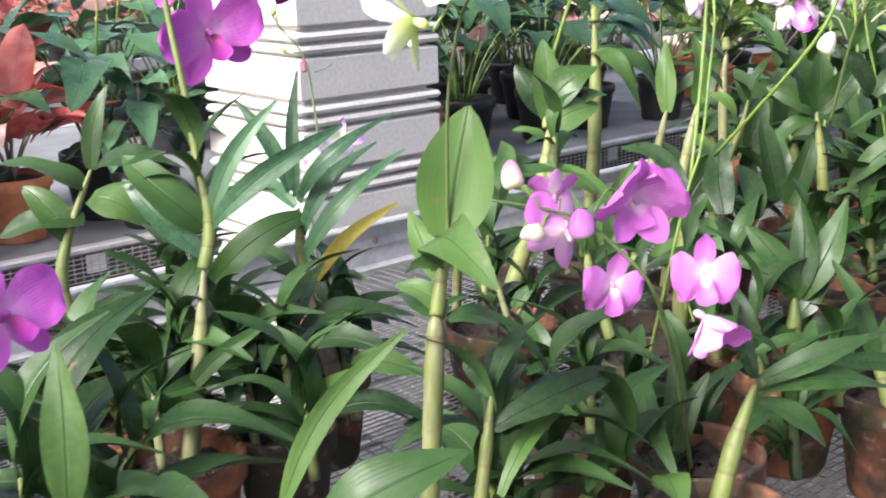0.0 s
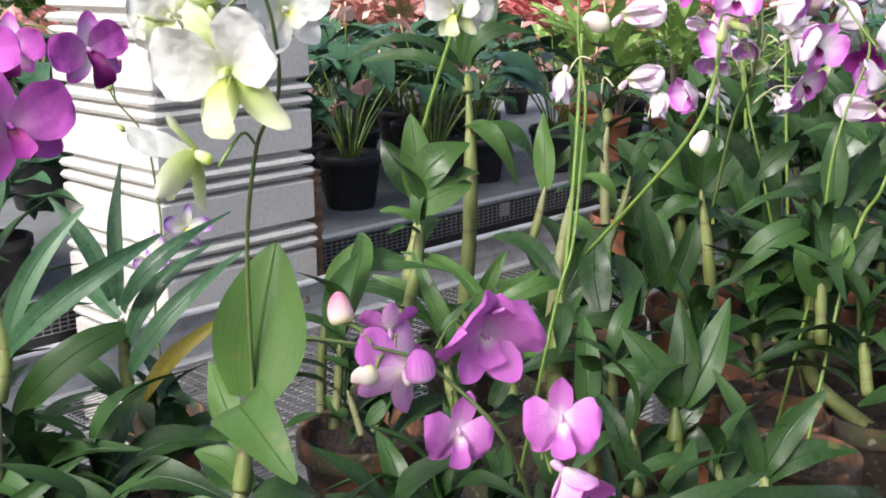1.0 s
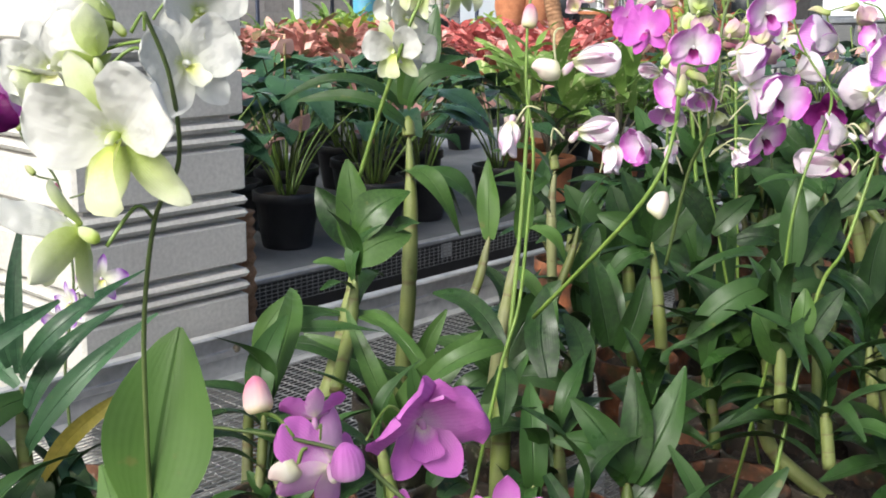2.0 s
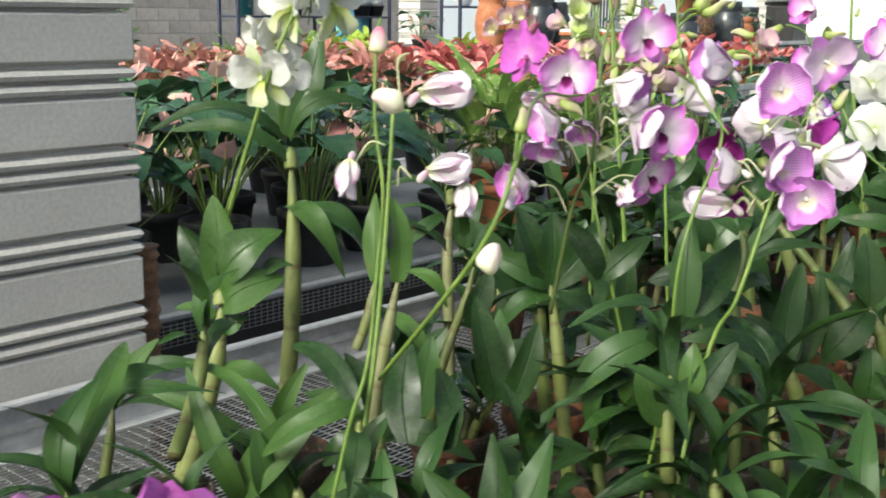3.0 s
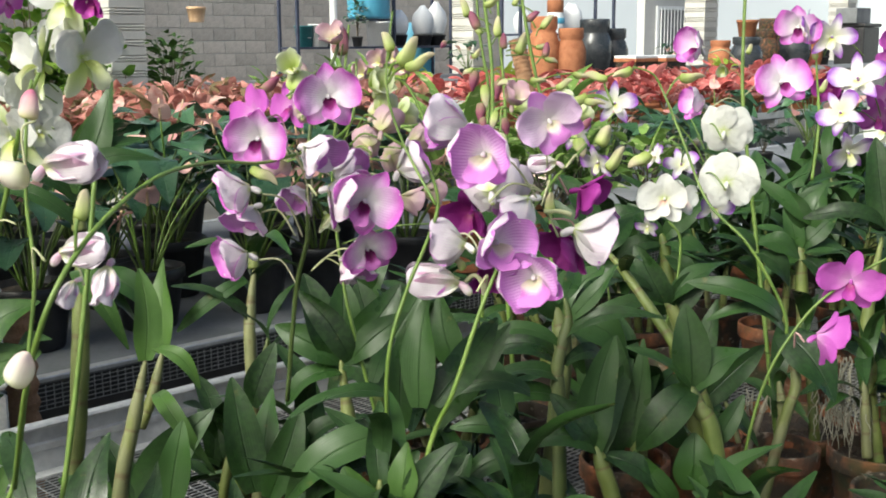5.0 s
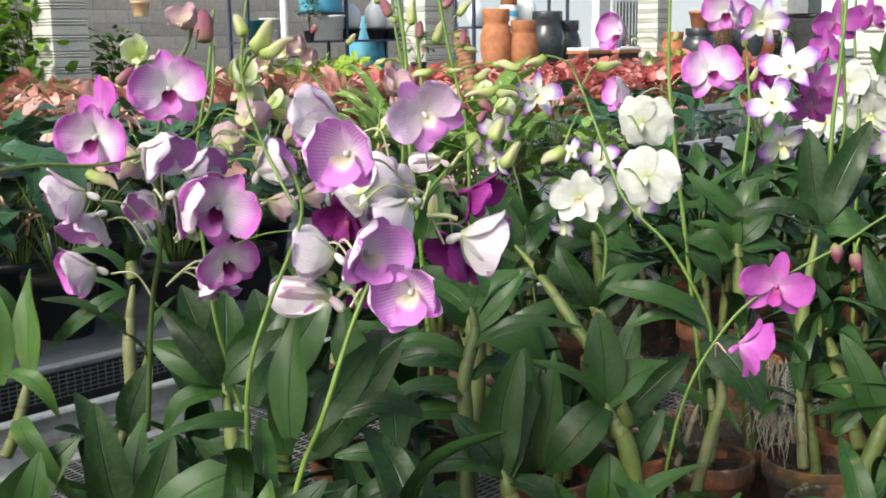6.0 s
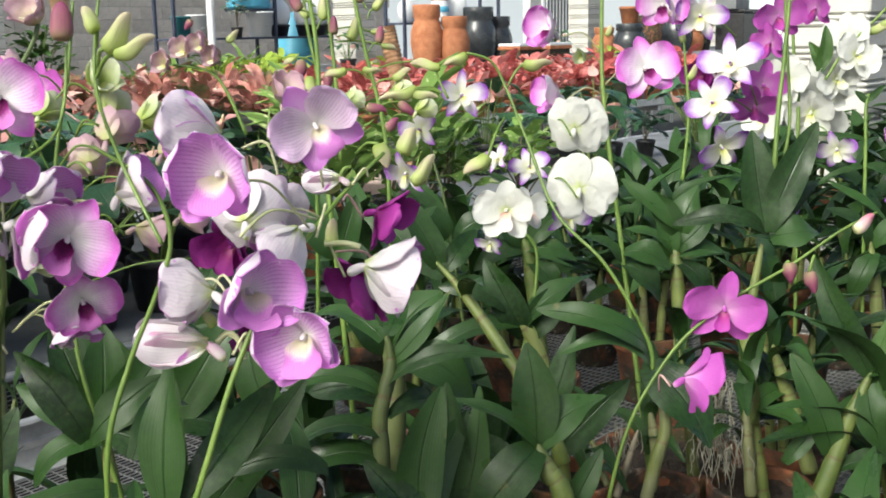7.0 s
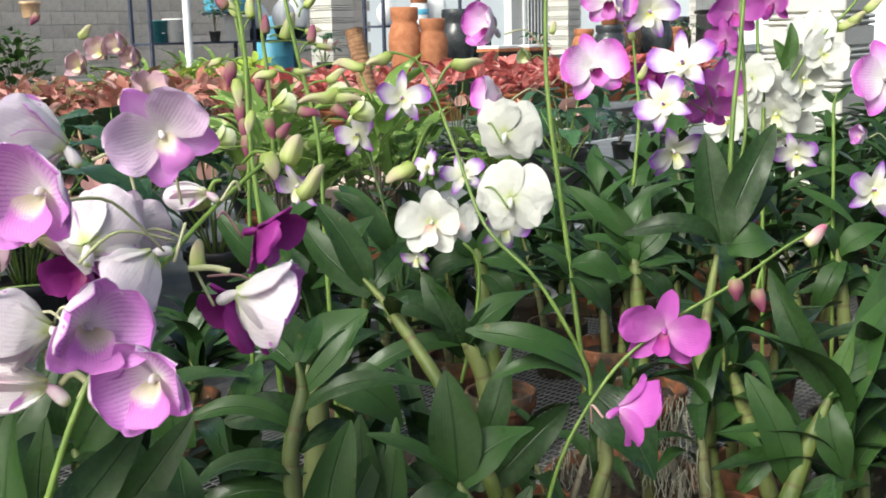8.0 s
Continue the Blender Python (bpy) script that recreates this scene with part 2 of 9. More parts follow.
P_PINK = petal_material("veined_pink_petal", (0.90, 0.84, 0.90), (0.78, 0.48, 0.82), (0.66, 0.25, 0.70), (0.44, 0.09, 0.50), 0.8, (0.12, 0.46, 0.98), 0.25)
P_PINKPALE = petal_material("pale_veined_pink_petal", (0.90, 0.84, 0.88), (0.87, 0.72, 0.87), (0.83, 0.60, 0.85), (0.60, 0.25, 0.66), 0.6, (0.15, 0.5, 1.0), 0.28)
P_PINKBACK = petal_material("pale_pink_sepal", (0.56, 0.65, 0.25), (0.77, 0.76, 0.745), (0.79, 0.72, 0.79), (0.62, 0.34, 0.64), 0.3, (0.10, 0.28, 1.0), 0.30)
P_BLUSHBACK = petal_material("blushed_sepal", (0.66, 0.70, 0.36), (0.86, 0.80, 0.80), (0.74, 0.44, 0.64), (0.58, 0.26, 0.46), 0.35, (0.10, 0.40, 0.98), 0.4)
P_ROSEBACK = petal_material("rose_sepal_back", (0.84, 0.82, 0.66), (0.80, 0.60, 0.76), (0.68, 0.34, 0.64), (0.56, 0.20, 0.52), 0.3, (0.12, 0.35, 0.9), 0.35)
P_ROSE = petal_material("orchid_pink_petal", (0.84, 0.66, 0.82), (0.70, 0.31, 0.68), (0.62, 0.19, 0.60), (0.46, 0.08, 0.44), 0.4, (0.10, 0.38, 0.8))
P_LIP_ROSE = petal_material("orchid_pink_lip", (0.88, 0.86, 0.78), (0.76, 0.48, 0.72), (0.60, 0.18, 0.58), (0.44, 0.07, 0.42), 0.4, (0.24, 0.40, 0.60))
P_LILAC = petal_material("lilac_petal", (0.90, 0.86, 0.89), (0.82, 0.56, 0.84), (0.62, 0.15, 0.60), (0.50, 0.11, 0.50), 0.5, (0.26, 0.58, 0.94), 0.22)
P_MAGENTA = petal_material("magenta_petal", (0.68, 0.36, 0.64), (0.58, 0.16, 0.56), (0.52, 0.11, 0.50), (0.42, 0.05, 0.38), 0.4)
P_PURPLE = petal_material("deep_purple_petal", (0.42, 0.05, 0.30), (0.30, 0.02, 0.24), (0.42, 0.05, 0.36), (0.16, 0.005, 0.12), 0.3)
P_WHITE = petal_material("white_petal", (0.58, 0.66, 0.26), (0.71, 0.72, 0.655), (0.73, 0.735, 0.705), (0.70, 0.76, 0.54), 0.10, (0.05, 0.25, 0.6), 0.32)
P_GREENISH = petal_material("greenish_sepal", (0.44, 0.56, 0.12), (0.60, 0.69, 0.29), (0.75, 0.78, 0.60), (0.50, 0.62, 0.16), 0.2, (0.1, 0.40, 0.95), 0.42)
P_TIPPED = petal_material("purple_tipped_petal", (0.78, 0.80, 0.62), (0.78, 0.75, 0.78), (0.36, 0.12, 0.56), (0.55, 0.30, 0.66), 0.15, (0.2, 0.62, 0.98))
P_DUSKY = petal_material("dusky_pink_petal", (0.60, 0.62, 0.28), (0.70, 0.58, 0.50), (0.62, 0.42, 0.50), (0.48, 0.24, 0.34), 0.3)
P_LIP_PINK = petal_material("pink_lip", (0.68, 0.66, 0.46), (0.78, 0.70, 0.64), (0.64, 0.24, 0.64), (0.44, 0.08, 0.44), 0.5, (0.30, 0.50, 0.68))
P_LIP_GREEN = petal_material("lime_lip", (0.55, 0.62, 0.14), (0.62, 0.68, 0.25), (0.75, 0.78, 0.52), (0.50, 0.57, 0.14), 0.3)
P_LIP_DARK = petal_material("dark_lip", (0.10, 0.005, 0.06), (0.20, 0.010, 0.14), (0.62, 0.20, 0.58), (0.16, 0.0, 0.10), 0.4, (0.42, 0.60, 0.78))
P_LIP_WHITE = petal_material("yellow_green_lip", (0.60, 0.66, 0.10), (0.78, 0.80, 0.36), (0.86, 0.87, 0.70), (0.60, 0.62, 0.20), 0.3)
P_LIP_BLUSH = petal_material("blushed_lip", (0.80, 0.50, 0.36), (0.82, 0.58, 0.52), (0.88, 0.84, 0.80), (0.66, 0.30, 0.26), 0.3)
P_LIP_DEEP = petal_material("deep_purple_lip", (0.30, 0.03, 0.22), (0.12, 0.004, 0.09), (0.10, 0.004, 0.08), (0.05, 0.0, 0.03), 0.3)
P_LIP_MAG = petal_material("crimson_lip", (0.50, 0.20, 0.30), (0.40, 0.05, 0.26), (0.46, 0.06, 0.40), (0.26, 0.01, 0.14), 0.3)
P_BUD_GREEN = petal_material("green_bud", (0.32, 0.41, 0.10), (0.50, 0.57, 0.23), (0.58, 0.52, 0.36), (0.44, 0.34, 0.22), 0.12)
P_BUD_WHITE = petal_material("cream_bud", (0.72, 0.74, 0.46), (0.82, 0.80, 0.68), (0.80, 0.66, 0.62), (0.70, 0.60, 0.50), 0.08)
P_BUD_PINK = petal_material("pink_bud", (0.74, 0.76, 0.40), (0.82, 0.66, 0.62), (0.66, 0.22, 0.34), (0.56, 0.20, 0.34), 0.08)
P_BUD_DUSKY = petal_material("dusky_bud", (0.34, 0.26, 0.16), (0.36, 0.15, 0.18), (0.30, 0.08, 0.16), (0.20, 0.04, 0.10), 0.08)
M_PLASTER = plain("house_plaster", (0.54, 0.54, 0.52), (0.64, 0.64, 0.62), 3.0, 0.85, bump=0.3)
M_WHITEPLASTIC = plain("white_plastic", (0.80, 0.82, 0.83), (0.88, 0.89, 0.90), 6.0, 0.4, bump=0.08)
M_TEAL = plain("teal_plastic", (0.03, 0.16, 0.18), (0.05, 0.24, 0.26), 6.0, 0.4, bump=0.08)
M_BLUE = plain("blue_plastic", (0.10, 0.42, 0.62), (0.16, 0.52, 0.72), 4.0, 0.4, bump=0.08)
M_NAVY = plain("dark_blue_paint", (0.03, 0.04, 0.07), (0.06, 0.07, 0.11), 9.0, 0.5, bump=0.1)
M_LILACPOT = plain("violet_plastic", (0.20, 0.14, 0.36), (0.30, 0.22, 0.48), 9.0, 0.4, bump=0.1)
M_DARKGLAZE = plain("dark_glaze", (0.02, 0.025, 0.03), (0.06, 0.065, 0.07), 9.0, 0.25, bump=0.15)
M_PALEBOWL = plain("pale_clay", (0.50, 0.36, 0.30), (0.66, 0.54, 0.47), 9.0, 0.85, bump=0.3)
M_PEACH = plain("peach_plastic", (0.66, 0.42, 0.24), (0.76, 0.55, 0.36), 9.0, 0.5, bump=0.1)


# ---- mesh helpers ----
AX, AY = Vector((0.756, 0.655, 0)), Vector((-0.655, 0.756, 0))    # along the benches, and across them away from the aisle
BENCH_TURN = math.degrees(math.atan2(0.655, 0.756))


def W(u, v, z=0.0):
    return Vector((0.386, 2.513, z)) + AX * u + AY * v


def plot(u, v, z=0.0, turn=0.0):
    """A pose on the plan of the benches."""
    p = W(u, v, z)
    return pose(p.x, p.y, p.z, 0, 0, BENCH_TURN + turn)


def mesh_of(name, verts, faces, uvs=None, smooth=True):
    me = bpy.data.meshes.new(name)
    me.from_pydata([tuple(v) for v in verts], [], faces)
    if uvs is not None:
        layer = me.uv_layers.new(name="UVMap")
        flat = np.array([uvs[i] for f in faces for i in f], dtype=np.float32).ravel()
        layer.data.foreach_set("uv", flat)
    if smooth:
        me.polygons.foreach_set("use_smooth", [True] * len(me.polygons))
    me.update()
    return me


def part(name, shape, mat, parent, label=""):
    """Links a bmesh or mesh as one object under a thing or part."""
    if isinstance(shape, bmesh.types.BMesh):
        me = bpy.data.meshes.new(name)
        shape.to_mesh(me)
        shape.free()
    else:
        me = shape
    if mat is not None and not me.materials:
        me.materials.append(mat)
    ob = new(name, me)
    ob.parent = parent
    return tagged(ob, label)


def thing(name, m, label, category, group="", kind=""):
    ob = new(name)
    ob.empty_display_size = 0.05
    ob.matrix_basis = m
    return tagged(ob, label, category, group, kind)


def box(bm, x0, x1, y0, y1, z0, z1, bevel=0.0):
    made = bmesh.ops.create_cube(bm, size=1.0, matrix=Matrix.Translation(((x0 + x1) / 2, (y0 + y1) / 2, (z0 + z1) / 2)) @ Matrix.Diagonal((x1 - x0, y1 - y0, z1 - z0, 1)))
    if bevel:
        edges = {e for v in made["verts"] for e in v.link_edges}
        bmesh.ops.bevel(bm, geom=list(edges), offset=bevel, segments=2, affect="EDGES", profile=0.6)
    return bm


def boxes(*rows, bevel=0.0):
    bm = bmesh.new()
    for r in rows:
        box(bm, *r, bevel=bevel)
    return bm


def lathe(profile, n=24, wobble=0.0, seed=0):
    """A mesh turned round z from (radius, height) pairs."""
    rng = random.Random(seed)
    verts, faces, uvs = [], [], []
    for k, (r, z) in enumerate(profile):
        for i in range(n):
            a = 2 * math.pi * i / n
            q = r * (1 + wobble * (rng.random() - 0.5))
            verts.append((q * math.cos(a), q * math.sin(a), z))
            uvs.append((i / n, k / (len(profile) - 1)))
    for k in range(len(profile) - 1):
        for i in range(n):
            j = (i + 1) % n
            faces.append((k * n + i, k * n + j, (k + 1) * n + j, (k + 1) * n + i))
    return mesh_of("turned", verts, faces, uvs)


def smooth_line(points, steps=6):
    p = [Vector(q) for q in points]
    if len(p) == 2:
        return [p[0].lerp(p[1], i / steps) for i in range(steps + 1)]
    out = []
    for i in range(len(p) - 1):
        a, b, c, d = p[max(i - 1, 0)], p[i], p[i + 1], p[min(i + 2, len(p) - 1)]
        for k in range(steps):
            t = k / steps
            out.append(0.5 * ((2 * b) + (c - a) * t + (2 * a - 5 * b + 4 * c - d) * t * t + (3 * b - a - 3 * c + d) * t ** 3))
    out.append(p[-1])
    return out


def tube(points, radii, n=8, steps=6, cap=True):
    """A tube along a smooth line; radii runs over the length, or is a function of 0..1."""
    line = smooth_line(points, steps)
    verts, faces, uvs = [], [], []
    ref = Vector((0.3, 0.9, 0.2))
    for k, p in enumerate(line):
        s = k / (len(line) - 1)
        d = (line[min(k + 1, len(line) - 1)] - line[max(k - 1, 0)]).normalized()
        x = d.cross(ref).normalized()
        y = d.cross(x)
        r = radii(s) if callable(radii) else radii[0] + (radii[-1] - radii[0]) * s
        for i in range(n):
            a = 2 * math.pi * i / n
            verts.append(p + (x * math.cos(a) + y * math.sin(a)) * r)
            uvs.append((i / n, s))
    m = len(line)
    for k in range(m - 1):
        for i in range(n):
            j = (i + 1) % n
            faces.append((k * n + i, k * n + j, (k + 1) * n + j, (k + 1) * n + i))
    if cap:
        faces.append(tuple(range(n - 1, -1, -1)))
        faces.append(tuple((m - 1) * n + i for i in range(n)))
    return mesh_of("tube", verts, faces, uvs)


def joined(meshes):
    """Several plain meshes as one."""
    bm = bmesh.new()
    for me in meshes:
        bm.from_mesh(me)
    for me in meshes:
        bpy.data.meshes.remove(me)
    return bm


def blade(base, tip, width, normal, bow=0.1, fold=0.25, shape=0.8, across=5, along=12, wave=0.0, foot=0.36):
    """A leaf from base to tip: arched by bow, folded along its rib, pointed at the tip."""
    base, tip, nrm = Vector(base), Vector(tip), Vector(normal)
    axis = tip - base
    length = axis.length
    nrm = (nrm - axis * (nrm.dot(axis) / axis.length_squared)).normalized()
    side = axis.cross(nrm).normalized()
    verts, faces, uvs = [], [], []
    rg = random.Random(int(abs(base.x * 9973 + base.y * 7919 + tip.x * 6271 + tip.z * 5501) * 1000))
    sickle, twist = rg.uniform(-0.07, 0.07), rg.uniform(-0.75, 0.75)
    flat = nrm
    for k in range(along + 1):
        s = k / along
        side = (axis.cross(flat).normalized() + flat * math.sin(twist * s)).normalized()
        nrm = side.cross(axis).normalized()
        w = 0.94 * math.sin(math.pi * min(1, (s * 0.97 + 0.03) ** shape)) ** 0.62
        w = max(w * (1.0 - 0.12 * s), foot * (1 - s) ** 2 * 1.2) * width / 2 if s < 1 else 0.0015
        mid = base + axis * s + flat * (bow * length * 4.6 * s ** 0.85 * (1 - s) ** 1.1) + axis.cross(flat).normalized() * (sickle * length * math.sin(math.pi * s))
        for i in range(across):
            q = 2 * i / (across - 1) - 1
            lift = fold * abs(q) * w + wave * w * math.sin(7 * s + 2.0 * q) * q * q
            verts.append(mid + side * (q * w) + nrm * lift)
            uvs.append((i / (across - 1), s))
    for k in range(along):
        for i in range(across - 1):
            a = k * across + i
            faces.append((a, a + 1, a + across + 1, a + across))
    return mesh_of("leaf", verts, faces, uvs)


def tepal(length, width, spread, a0, a1, cross=0.3, point=0.0, ruffle=0.0, bend=0.0, lift=0.0, phase=0.0):
    """A petal or sepal of a flower that looks along +z with its top along +y. spread turns it in the flower's plane; it leaves
    the centre at a0 degrees forward of that plane and ends at a1; cross curls it about its rib; point sharpens its tip."""
    verts, faces, uvs, under = [], [], [], []
    na, nl = 9, 12
    turn = Matrix.Rotation(radians(-spread), 3, "Z")
    pa, pb = 0.60, 0.36 + 0.50 * point
    top = (pa / (pa + pb)) ** pa * (pb / (pa + pb)) ** pb
    d, h, last = 0.02, lift, 0.0
    for k in range(nl + 1):
        s = math.sin(math.pi / 2 * k / nl)
        ang = radians(a0 + (a1 - a0) * s ** 1.3)
        d, h, last = d + math.cos(ang) * length * (s - last), h + math.sin(ang) * length * (s - last), s
        w = width / 2 * max(s ** pa * (1 - s) ** pb / top, 0.16 * (1 - s), 0.012)
        w *= 1.0 + 0.05 * math.sin(11 * s + phase) * s
        for i in range(na):
            q = 2 * i / (na - 1) - 1
            c = cross * (0.55 + 0.45 * s)
            x = w * math.sin(c * q) / c + bend * length * s * s
            out = w * (1 - math.cos(c * q)) / c
            out += ruffle * width * (math.sin(12 * s + 3.1 * q + phase) + 0.6 * math.sin(23 * s - 5 * q + 2 * phase)) * q * q * s
            out -= 0.022 * width * math.exp(-(q / 0.14) ** 2) * (1 - s)
            nrm = Vector((0, -math.sin(ang), math.cos(ang)))
            p = Vector((x, d, h)) + nrm * out
            verts.append(turn @ p)
            under.append(turn @ (p - nrm * 0.011))
            uvs.append((i / (na - 1), s))
    for k in range(nl):
        for i in range(na - 1):
            a = k * na + i
            faces.append((a, a + 1, a + na + 1, a + na))
    front, base = len(faces), len(verts)
    faces += [tuple(base + i for i in reversed(f)) for f in faces]
    me = mesh_of("tepal", verts + under, faces, uvs + uvs)
    me.polygons.foreach_set("material_index", [0] * front + [1] * front)
    return me


def lip(length, width, a1, phase=0.0):
    """A lip: a narrow claw, side lobes curled up beside the column, then a ruffled apron that bends down."""
    verts, faces, uvs = [], [], []
    na, nl = 11, 12
    curve = lambda s, rows: next(y0 + (y1 - y0) * (s - x0) / (x1 - x0) for (x0, y0), (x1, y1) in zip(rows, rows[1:]) if s <= x1)
    d, h, last = 0.03, 0.0, 0.0
    for k in range(nl + 1):
        s = k / nl
        ang = radians(curve(s, [(0, 72), (0.45, 58), (1.0, a1)]))
        d, h, last = d + math.cos(ang) * length * (s - last), h + math.sin(ang) * length * (s - last), s
        w = width / 2 * curve(s, [(0, 0.22), (0.15, 0.5), (0.36, 0.86), (0.54, 0.72), (0.66, 0.9), (0.8, 1.0), (0.9, 0.82), (0.97, 0.45), (1.0, 0.08)])
        c = curve(s, [(0, 1.5), (0.36, 1.35), (0.6, 0.75), (1.0, 0.35)])
        for i in range(na):
            q = 2 * i / (na - 1) - 1
            out = w * (1 - math.cos(c * q)) / c + 0.05 * width * math.sin(15 * s + 4 * q + phase) * q * q * max(0.0, s - 0.3)
            p = Vector((w * math.sin(c * q) / c, d, h)) + Vector((0, -math.sin(ang), math.cos(ang))) * out
            verts.append((p.x, -p.y, p.z))
            uvs.append((i / (na - 1), s))
    for k in range(nl):
        for i in range(na - 1):
            a = k * na + i
            faces.append((a, a + na, a + na + 1, a + 1))
    return mesh_of("lip", verts, faces, uvs)


def mulch(r, z, seed):
    """The rough bark surface in a pot: one lumpy sheet."""
    rg = random.Random(seed)
    me = lathe([(r * k / 9, z) for k in range(10)], 26)
    for v in me.vertices:
        v.co.z += rg.uniform(-0.006, 0.010)
    return me


# ---- flowers ----
# kind: petal's face and back, sepal's face and back, lip; petal's width, first and last angle, curl; sepal's width, angles, point; lip's length, width, last angle
FLOWERS = {
    "pink": (P_PINK, P_PINKBACK, P_PINK, P_PINKBACK, P_LIP_PINK, 0.66, 36, 62, 0.75, 0.36, 26, 46, 0.6, 0.44, 0.48, 30),
    "pink_open": (P_PINKPALE, P_PINKBACK, P_PINK, P_PINKBACK, P_LIP_PINK, 0.60, 22, 10, 0.55, 0.34, 14, 4, 0.6, 0.40, 0.34, -5),
    "pink_cup": (P_PINK, P_PINKBACK, P_PINK, P_PINKBACK, P_LIP_PINK, 0.64, 52, 74, 0.9, 0.38, 44, 66, 0.6, 0.38, 0.40, 45),
    "pink_back": (P_PINK, P_PINKBACK, P_PINKBACK, P_PINKBACK, P_LIP_PINK, 0.60, 40, 60, 0.8, 0.40, 42, 56, 0.5, 0.34, 0.36, 50),
    "rose": (P_ROSE, P_ROSE, P_ROSE, P_ROSEBACK, P_LIP_ROSE, 0.64, 40, -6, -0.50, 0.26, 12, 2, 0.55, 0.46, 0.28, -8),
    "rose_hood": (P_ROSE, P_ROSE, P_ROSE, P_ROSEBACK, P_LIP_ROSE, 0.70, 42, 14, -0.35, 0.34, 40, 34, 0.5, 0.30, 0.30, 30),
    "rose_bell": (P_ROSE, P_ROSEBACK, P_ROSE, P_ROSEBACK, P_LIP_ROSE, 0.44, 50, 40, 0.6, 0.32, 46, 24, 0.6, 0.34, 0.26, 30),
    "rose_back": (P_ROSE, P_ROSE, P_ROSE, P_ROSEBACK, P_LIP_ROSE, 0.40, 30, 24, 0.4, 0.28, 26, 16, 0.7, 0.34, 0.26, 30),
    "lilac": (P_LILAC, P_PINKBACK, P_LILAC, P_PINKBACK, P_LIP_DARK, 0.60, 20, 16, 0.45, 0.34, 14, 2, 0.65, 0.40, 0.30, 10),
    "lilac_cup": (P_LILAC, P_PINKBACK, P_LILAC, P_PINKBACK, P_LIP_DARK, 0.58, 44, 52, 0.6, 0.36, 40, 38, 0.65, 0.38, 0.28, 30),
    "magenta": (P_MAGENTA, P_MAGENTA, P_MAGENTA, P_MAGENTA, P_LIP_MAG, 0.50, 20, 8, 0.4, 0.28, 12, -2, 0.55, 0.32, 0.22, 20),
    "magenta_cup": (P_MAGENTA, P_MAGENTA, P_MAGENTA, P_MAGENTA, P_LIP_MAG, 0.56, 48, 40, 0.5, 0.34, 42, 18, 0.5, 0.30, 0.24, 30),
    "purple": (P_PURPLE, P_PURPLE, P_PURPLE, P_PURPLE, P_LIP_MAG, 0.50, 34, 50, 0.6, 0.34, 30, 22, 0.7, 0.40, 0.32, 20),
    "white": (P_WHITE, P_WHITE, P_WHITE, P_WHITE, P_LIP_WHITE, 0.58, 18, 6, 0.4, 0.34, 12, 0, 0.5, 0.32, 0.26, 15),
    "white_cup": (P_WHITE, P_WHITE, P_GREENISH, P_GREENISH, P_LIP_WHITE, 0.58, 42, 58, 0.8, 0.34, 40, 44, 0.6, 0.34, 0.30, 25),
    "white_wide": (P_WHITE, P_WHITE, P_WHITE, P_WHITE, P_LIP_WHITE, 0.70, 10, 16, 0.4, 0.42, 4, 8, 0.25, 0.30, 0.26, 20),
    "white_star": (P_WHITE, P_WHITE, P_WHITE, P_WHITE, P_LIP_BLUSH, 0.54, 26, 20, 0.4, 0.36, 18, 8, 0.45, 0.42, 0.28, -10),
    "white_green": (P_WHITE, P_WHITE, P_GREENISH, P_GREENISH, P_LIP_GREEN, 0.50, 22, 14, 0.5, 0.25, 8, -8, 0.6, 0.46, 0.26, -15),
    "lime_star": (P_WHITE, P_WHITE, P_GREENISH, P_GREENISH, P_LIP_GREEN, 0.26, 30, 44, 0.6, 0.22, 26, 36, 0.7, 0.40, 0.24, 20),
    "duo": (P_MAGENTA, P_LILAC, P_LILAC, P_LILAC, P_LIP_DEEP, 0.52, 16, 4, 0.4, 0.30, 12, -6, 0.6, 0.62, 0.34, -30),
    "greenish": (P_GREENISH, P_GREENISH, P_GREENISH, P_GREENISH, P_LIP_WHITE, 0.46, 54, 74, 0.7, 0.34, 52, 60, 0.75, 0.34, 0.28, 40),
    "tipped": (P_TIPPED, P_TIPPED, P_TIPPED, P_TIPPED, P_LIP_WHITE, 0.36, 26, 8, 0.45, 0.22, 20, -8, 0.8, 0.32, 0.22, 10),
    "half": (P_PINKBACK, P_PINKBACK, P_PINKBACK, P_BLUSHBACK, P_LIP_PINK, 0.42, 76, 92, 1.1, 0.34, 73, 95, 0.75, 0.26, 0.26, 60),
    "dusky": (P_DUSKY, P_DUSKY, P_DUSKY, P_DUSKY, P_LIP_WHITE, 0.46, 50, 72, 0.7, 0.34, 48, 58, 0.7, 0.34, 0.28, 40),
}
BUDS = {"green": P_BUD_GREEN, "cream": P_BUD_WHITE, "pink": P_BUD_PINK, "dusky": P_BUD_DUSKY, "rose": P_ROSE}
flower_shapes = {}


